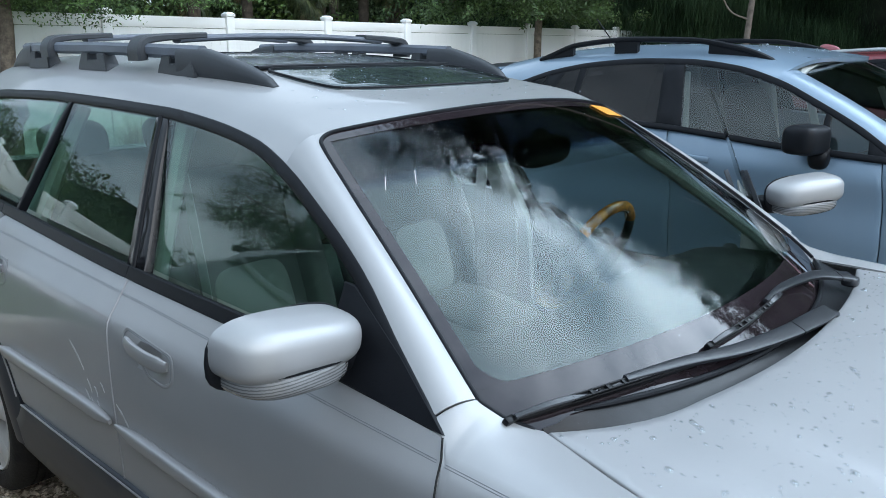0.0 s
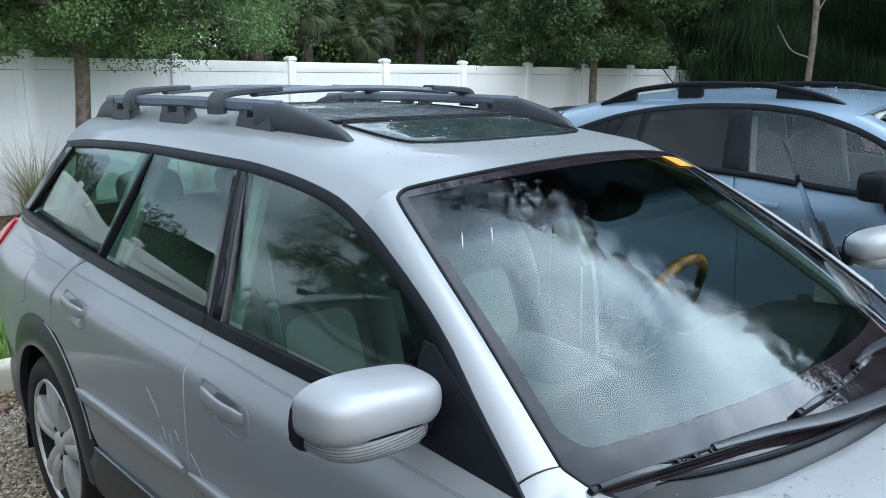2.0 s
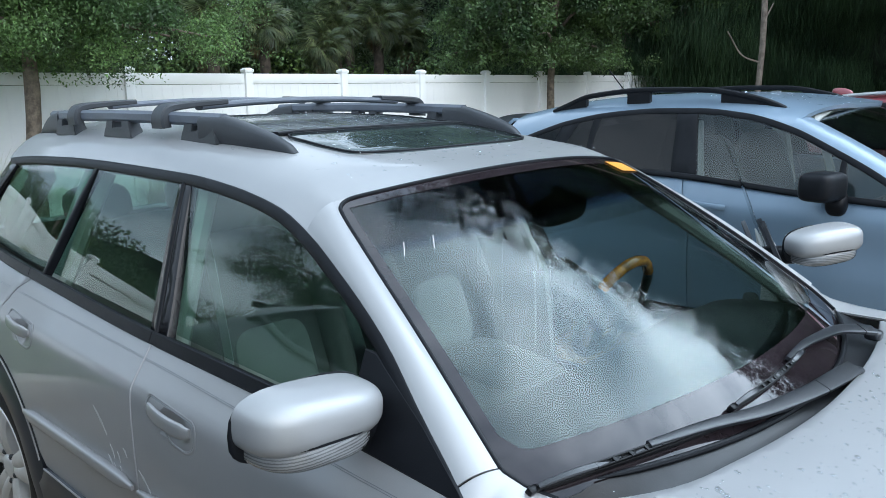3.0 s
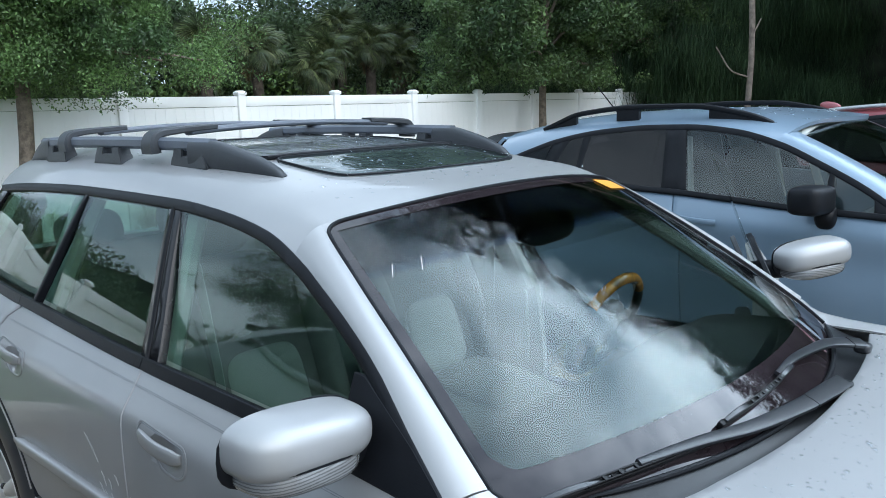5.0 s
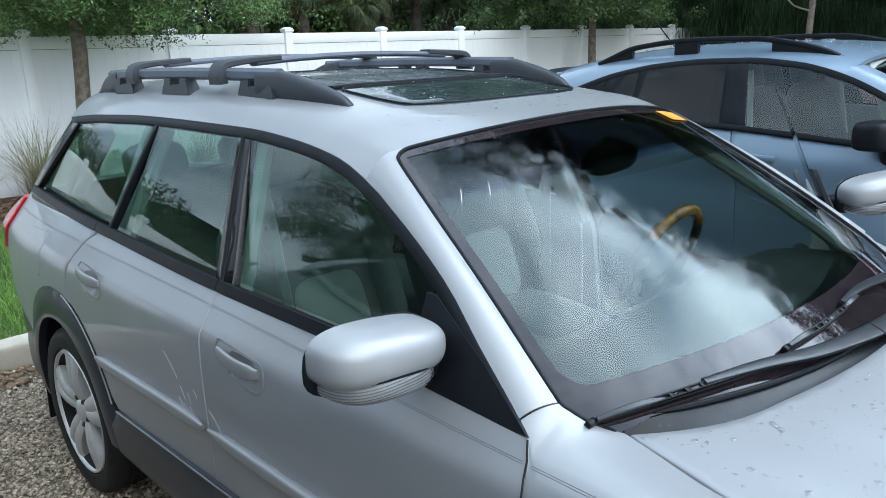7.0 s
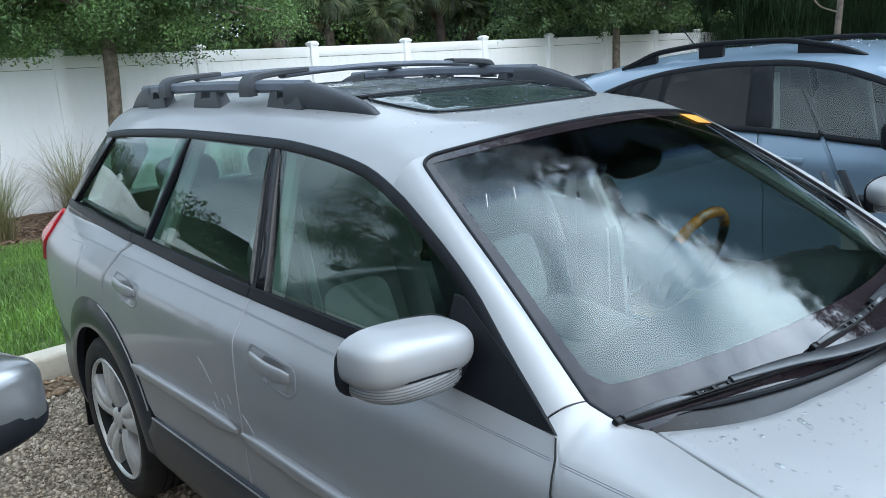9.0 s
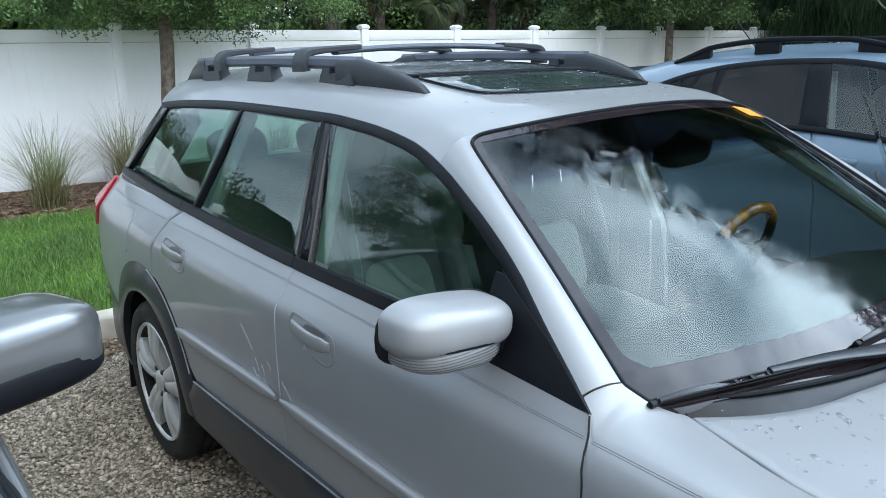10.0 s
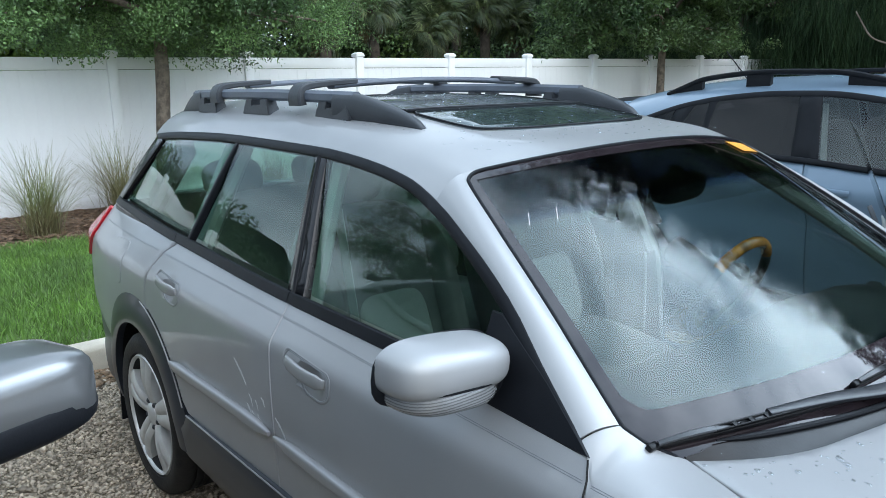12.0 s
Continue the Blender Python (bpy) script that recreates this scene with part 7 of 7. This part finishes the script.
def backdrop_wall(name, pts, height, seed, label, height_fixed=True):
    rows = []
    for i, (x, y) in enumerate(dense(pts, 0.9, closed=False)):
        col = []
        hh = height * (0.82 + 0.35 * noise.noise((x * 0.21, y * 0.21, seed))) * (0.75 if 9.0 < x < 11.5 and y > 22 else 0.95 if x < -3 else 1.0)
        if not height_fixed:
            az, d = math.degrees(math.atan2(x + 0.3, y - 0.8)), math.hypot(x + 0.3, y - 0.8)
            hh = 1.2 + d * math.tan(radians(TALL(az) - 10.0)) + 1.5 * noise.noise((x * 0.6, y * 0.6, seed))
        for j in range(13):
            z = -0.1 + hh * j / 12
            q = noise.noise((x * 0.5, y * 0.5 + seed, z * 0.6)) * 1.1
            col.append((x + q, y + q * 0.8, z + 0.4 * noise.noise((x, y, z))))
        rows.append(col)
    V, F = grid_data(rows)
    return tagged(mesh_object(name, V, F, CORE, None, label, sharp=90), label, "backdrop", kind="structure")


# added walls, coloured as the deep shade behind the foliage
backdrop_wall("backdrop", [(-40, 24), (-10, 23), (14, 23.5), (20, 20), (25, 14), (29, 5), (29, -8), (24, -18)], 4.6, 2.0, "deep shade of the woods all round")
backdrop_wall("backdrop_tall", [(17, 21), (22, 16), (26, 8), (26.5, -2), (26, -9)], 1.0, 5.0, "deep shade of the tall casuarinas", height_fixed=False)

# grass clumps at the fence
def reeds(x, y, h, n, seed, label):
    q = np.random.default_rng(seed)
    V, F = [], []
    for i in range(n):
        a, lean = q.uniform(0, 6.28), 0.08 + 1.25 * q.random() ** 0.9
        ln = h * q.uniform(0.55, 1.1)
        bx_, by_ = x + q.normal() * 0.075, y + q.normal() * 0.075
        w = 0.0025
        b0 = len(V)
        for j, k in enumerate((0, 0.35, 0.7, 1.0)):
            rr = ln * lean * k ** 1.7
            z = ln * k * math.cos(lean * k * 0.8)
            cx, cy = bx_ + rr * math.cos(a), by_ + rr * math.sin(a)
            ww = w * (1, 1, 0.7, 0.12)[j]
            V.append((cx - ww * math.sin(a), cy + ww * math.cos(a), GZ + z))
            V.append((cx + ww * math.sin(a), cy - ww * math.cos(a), GZ + z))
        for j in range(3):
            F.append((b0 + 2 * j, b0 + 2 * j + 1, b0 + 2 * j + 3, b0 + 2 * j + 2))
    t = thing("ornamental_grass", label, "grass clump", (0, 0, 0), group="grass clumps along the fence")
    mesh_object("blades", V, F, REEDS, t, shade=False)
    V2 = [(x + (v[0] - x) * 0.55, y + (v[1] - y) * 0.55, GZ + (v[2] - GZ) * 0.30) for v in V]
    mesh_object("dry_base", V2, F, PALMDRY, t, shade=False)


for i, (x, y, h) in enumerate(((0.02, 8.75, 0.98), (1.02, 9.35, 1.05), (-1.15, 9.0, 0.95), (-2.4, 9.1, 1.0), (-3.6, 9.0, 1.0), (3.0, 9.3, 0.8), (-4.9, 9.2, 0.9), (4.6, 9.2, 0.8))):
    reeds(x, y, h, 420, 90 + i, "clump of arching green and straw grass in mulch")

# lawn blades
def lawn_blades(name, n, x0, x1, y0, y1, h, label):
    q = np.random.default_rng(3)
    x, y = q.uniform(x0, x1, n), q.uniform(y0, y1, n)
    keep = np.array([noise.noise((a * 1.3, b * 1.3, 9.0)) > -0.42 for a, b in zip(x, y)])
    x, y = x[keep], y[keep]
    n = len(x)
    z = np.array([GZ + 0.10 + noise.noise((a * 1.1, b * 1.1, 3.0)) * 0.03 - 0.12 * max(0.0, (b - 6.0) / 2.5) for a, b in zip(x, y)]) - 0.01
    hh = h * q.uniform(0.5, 1.35, n)
    a = q.uniform(0, 6.28, n)
    lean = q.uniform(0.1, 0.9, n) * hh
    w = q.uniform(0.0025, 0.005, n)
    b = q.uniform(0, 6.28, n)
    p0 = np.stack([x - w * np.cos(b), y - w * np.sin(b), z], 1)
    p1 = np.stack([x + w * np.cos(b), y + w * np.sin(b), z], 1)
    m0 = np.stack([x + lean * 0.35 * np.cos(a) - w * 0.8 * np.cos(b), y + lean * 0.35 * np.sin(a) - w * 0.8 * np.sin(b), z + hh * 0.6], 1)
    m1 = np.stack([x + lean * 0.35 * np.cos(a) + w * 0.8 * np.cos(b), y + lean * 0.35 * np.sin(a) + w * 0.8 * np.sin(b), z + hh * 0.6], 1)
    t = np.stack([x + lean * np.cos(a), y + lean * np.sin(a), z + hh * 0.95], 1)
    V = np.stack([p0, p1, m1, m0, t], 1).reshape(-1, 3)
    F = []
    for i in range(n):
        k = 5 * i
        F.append((k, k + 1, k + 2, k + 3))
        F.append((k + 3, k + 2, k + 4))
    me = bpy.data.meshes.new(name)
    me.from_pydata(V.tolist(), [], F)
    me.materials.append(BLADE)
    return tagged(new(name, me), label, "grass", kind="stuff")


lawn_blades("grass", 70000, -3.6, 2.6, KERB_Y + 0.13, 8.3, 0.085, "dense green lawn grass, unmown")

# mulch chips, gravel, litter
def pebbles(name, n, x0, x1, y0, y1, size, flat, material, label, category, z=GZ, seed=5, clear=None):
    q = np.random.default_rng(seed)
    base = np.array([(1, 0, 0), (0.5, 0.85, 0.1), (-0.5, 0.85, -0.1), (-1, 0, 0), (-0.5, -0.85, 0.1), (0.5, -0.85, 0), (0.1, 0.1, 0.9), (0, 0, -0.8)])
    faces = np.array([(0, 1, 6), (1, 2, 6), (2, 3, 6), (3, 4, 6), (4, 5, 6), (5, 0, 6), (1, 0, 7), (2, 1, 7), (3, 2, 7), (4, 3, 7), (5, 4, 7), (0, 5, 7)])
    x, y = q.uniform(x0, x1, n), q.uniform(y0, y1, n)
    s = size * np.exp(q.normal(size=n) * 0.38)
    P = base[None] * (1 + 0.15 * q.normal(size=(n, 8, 3)))
    P[:, :, 0] *= q.uniform(0.85, 1.35, n)[:, None]
    P[:, :, 2] *= flat
    a = q.uniform(0, 6.28, n)
    tx = q.normal(size=n) * 0.22
    c, si = np.cos(a)[:, None], np.sin(a)[:, None]
    X, Y, Z = P[:, :, 0] * c - P[:, :, 1] * si, P[:, :, 0] * si + P[:, :, 1] * c, P[:, :, 2]
    Z = Z + X * tx[:, None]
    V = np.stack([X, Y, Z], 2) * s[:, None, None] * 0.5 + np.stack([x, y, np.full(n, z) + s * flat * 0.28 + q.uniform(0, 0.006, n)], 1)[:, None, :]
    F = (faces[None] + (np.arange(n) * 8)[:, None, None]).reshape(-1, 3)
    me = bpy.data.meshes.new(name)
    me.from_pydata(V.reshape(-1, 3).tolist(), [], F.tolist())
    me.materials.append(material)
    me.polygons.foreach_set("use_smooth", np.ones(len(me.polygons), dtype=bool))
    return tagged(new(name, me), label, category, kind="stuff")


pebbles("gravel", 110000, -2.3, 0.6, 0.8, KERB_Y - 0.02, 0.0105, 0.85, STONE, "loose wet grey-brown gravel stones", "gravel")
pebbles("gravel_far", 12000, 0.6, 2.3, 0.5, KERB_Y - 0.02, 0.018, 0.8, STONE, "loose wet grey-brown gravel stones", "gravel", seed=6)
pebbles("mulch_chips", 9000, -5, 5, 8.2, 10.35, 0.06, 0.25, MULCH, "loose bark mulch chips", "mulch", z=GZ + 0.01, seed=8)
TANSOIL = mat("tan_litter", (0.27, 0.18, 0.11), 0.95, var=0.4, scale=12, fine=0.4, fine_scale=120, bump=0.8, bump_scale=100)
pebbles("leaf_litter", 2600, -2.4, 0.5, KERB_Y - 0.24, KERB_Y - 0.01, 0.03, 0.25, TANSOIL, "brown sand and leaf litter washed against the kerb", "litter", seed=9, z=GZ + 0.008)

# ---- raindrops ----
WATER = glass_mat("water", (0.97, 0.98, 0.985), 1.75)


def drops(name, n, where, size, label, seed):
    q = random.Random(seed)
    V, F = [], []
    for i in range(n):
        p, nn = where(q)
        p, nn = Vector(p), Vector(nn).normalized()
        s = size * math.exp(q.gauss(0, 0.45))
        t1 = nn.orthogonal().normalized()
        t1.rotate(Matrix.Rotation(q.uniform(0, 6.28), 3, nn))
        t2 = nn.cross(t1)
        ax, ay = q.uniform(0.8, 1.25), q.uniform(0.8, 1.25)
        b = len(V)
        for k, h in ((1.0, 0.0), (0.86, 0.22), (0.5, 0.38)):
            for j in range(9):
                a = 2 * math.pi * j / 9
                V.append(p + (t1 * (ax * math.cos(a)) + t2 * (ay * math.sin(a))) * (s * k * (1 + 0.08 * math.sin(2 * a + i))) + nn * (s * h + 0.0004))
        V.append(p + nn * (s * 0.43))
        for k in range(2):
            for j in range(9):
                F.append((b + k * 9 + j, b + k * 9 + (j + 1) % 9, b + k * 9 + 9 + (j + 1) % 9, b + k * 9 + 9 + j))
        for j in range(9):
            F.append((b + 18 + j, b + 18 + (j + 1) % 9, b + 27))
        F.append(tuple(b + j for j in reversed(range(9))))
    o = mesh_object(name, V, F, WATER, None, label, sharp=80)
    return tagged(o, label, "water", kind="stuff")


def on_hood(q):
    while True:
        x, y = q.uniform(-0.68, 0.66), q.uniform(-0.35, 0.52)
        if y < hood_rear(x) - 0.017:
            return (x, y, hood_z(x, y)), (0, -0.15, 1)


def on_roof(q):
    x, y = q.uniform(-0.52, 0.50), q.uniform(1.2, 2.9)
    return (x, y, roof_z(x, y) + (0.006 if abs(x) < 0.37 and 1.38 < y < 2.42 else 0.0)), (0, 0, 1)


def on_screen(q):
    p = windshield(q.uniform(-0.98, 0.9), q.uniform(0.1, 0.99))
    return p + Vector((0, -0.52, 0.85)) * 0.0004, (0, -0.52, 0.85)


def on_cowl(q):
    s = q.uniform(-0.9, 0.8)
    p = windshield(s, q.uniform(-0.022, 0.0)) + Vector((0, 0, 0.003))
    return p, (0, -0.3, 1)


drops("hood_raindrops", 1500, on_hood, 0.0023, "clear beads of rain on the silver hood", 1)
drops("roof_raindrops", 1100, on_roof, 0.0028, "clear beads of rain on the roof and sunroof", 2)
drops("screen_raindrops", 60, on_screen, 0.0013, "scattered small raindrops on the windshield", 3)
drops("cowl_raindrops", 60, on_cowl, 0.0022, "raindrops on the black cowl", 4)


def on_blue_roof(q):
    x, y = q.uniform(-0.5, 0.5), q.uniform(1.1, 2.75)
    zu = CROSS_EDGE(y)
    return (2.95 + x, y, zu + (CROSS_TOP(y) - zu) * (1 - (abs(x) / (0.88 - 0.5 * (zu - 1.1))) ** 5)), (0, 0, 1)


drops("blue_roof_raindrops", 500, on_blue_roof, 0.0055, "clear beads of rain on the pale blue roof", 6)
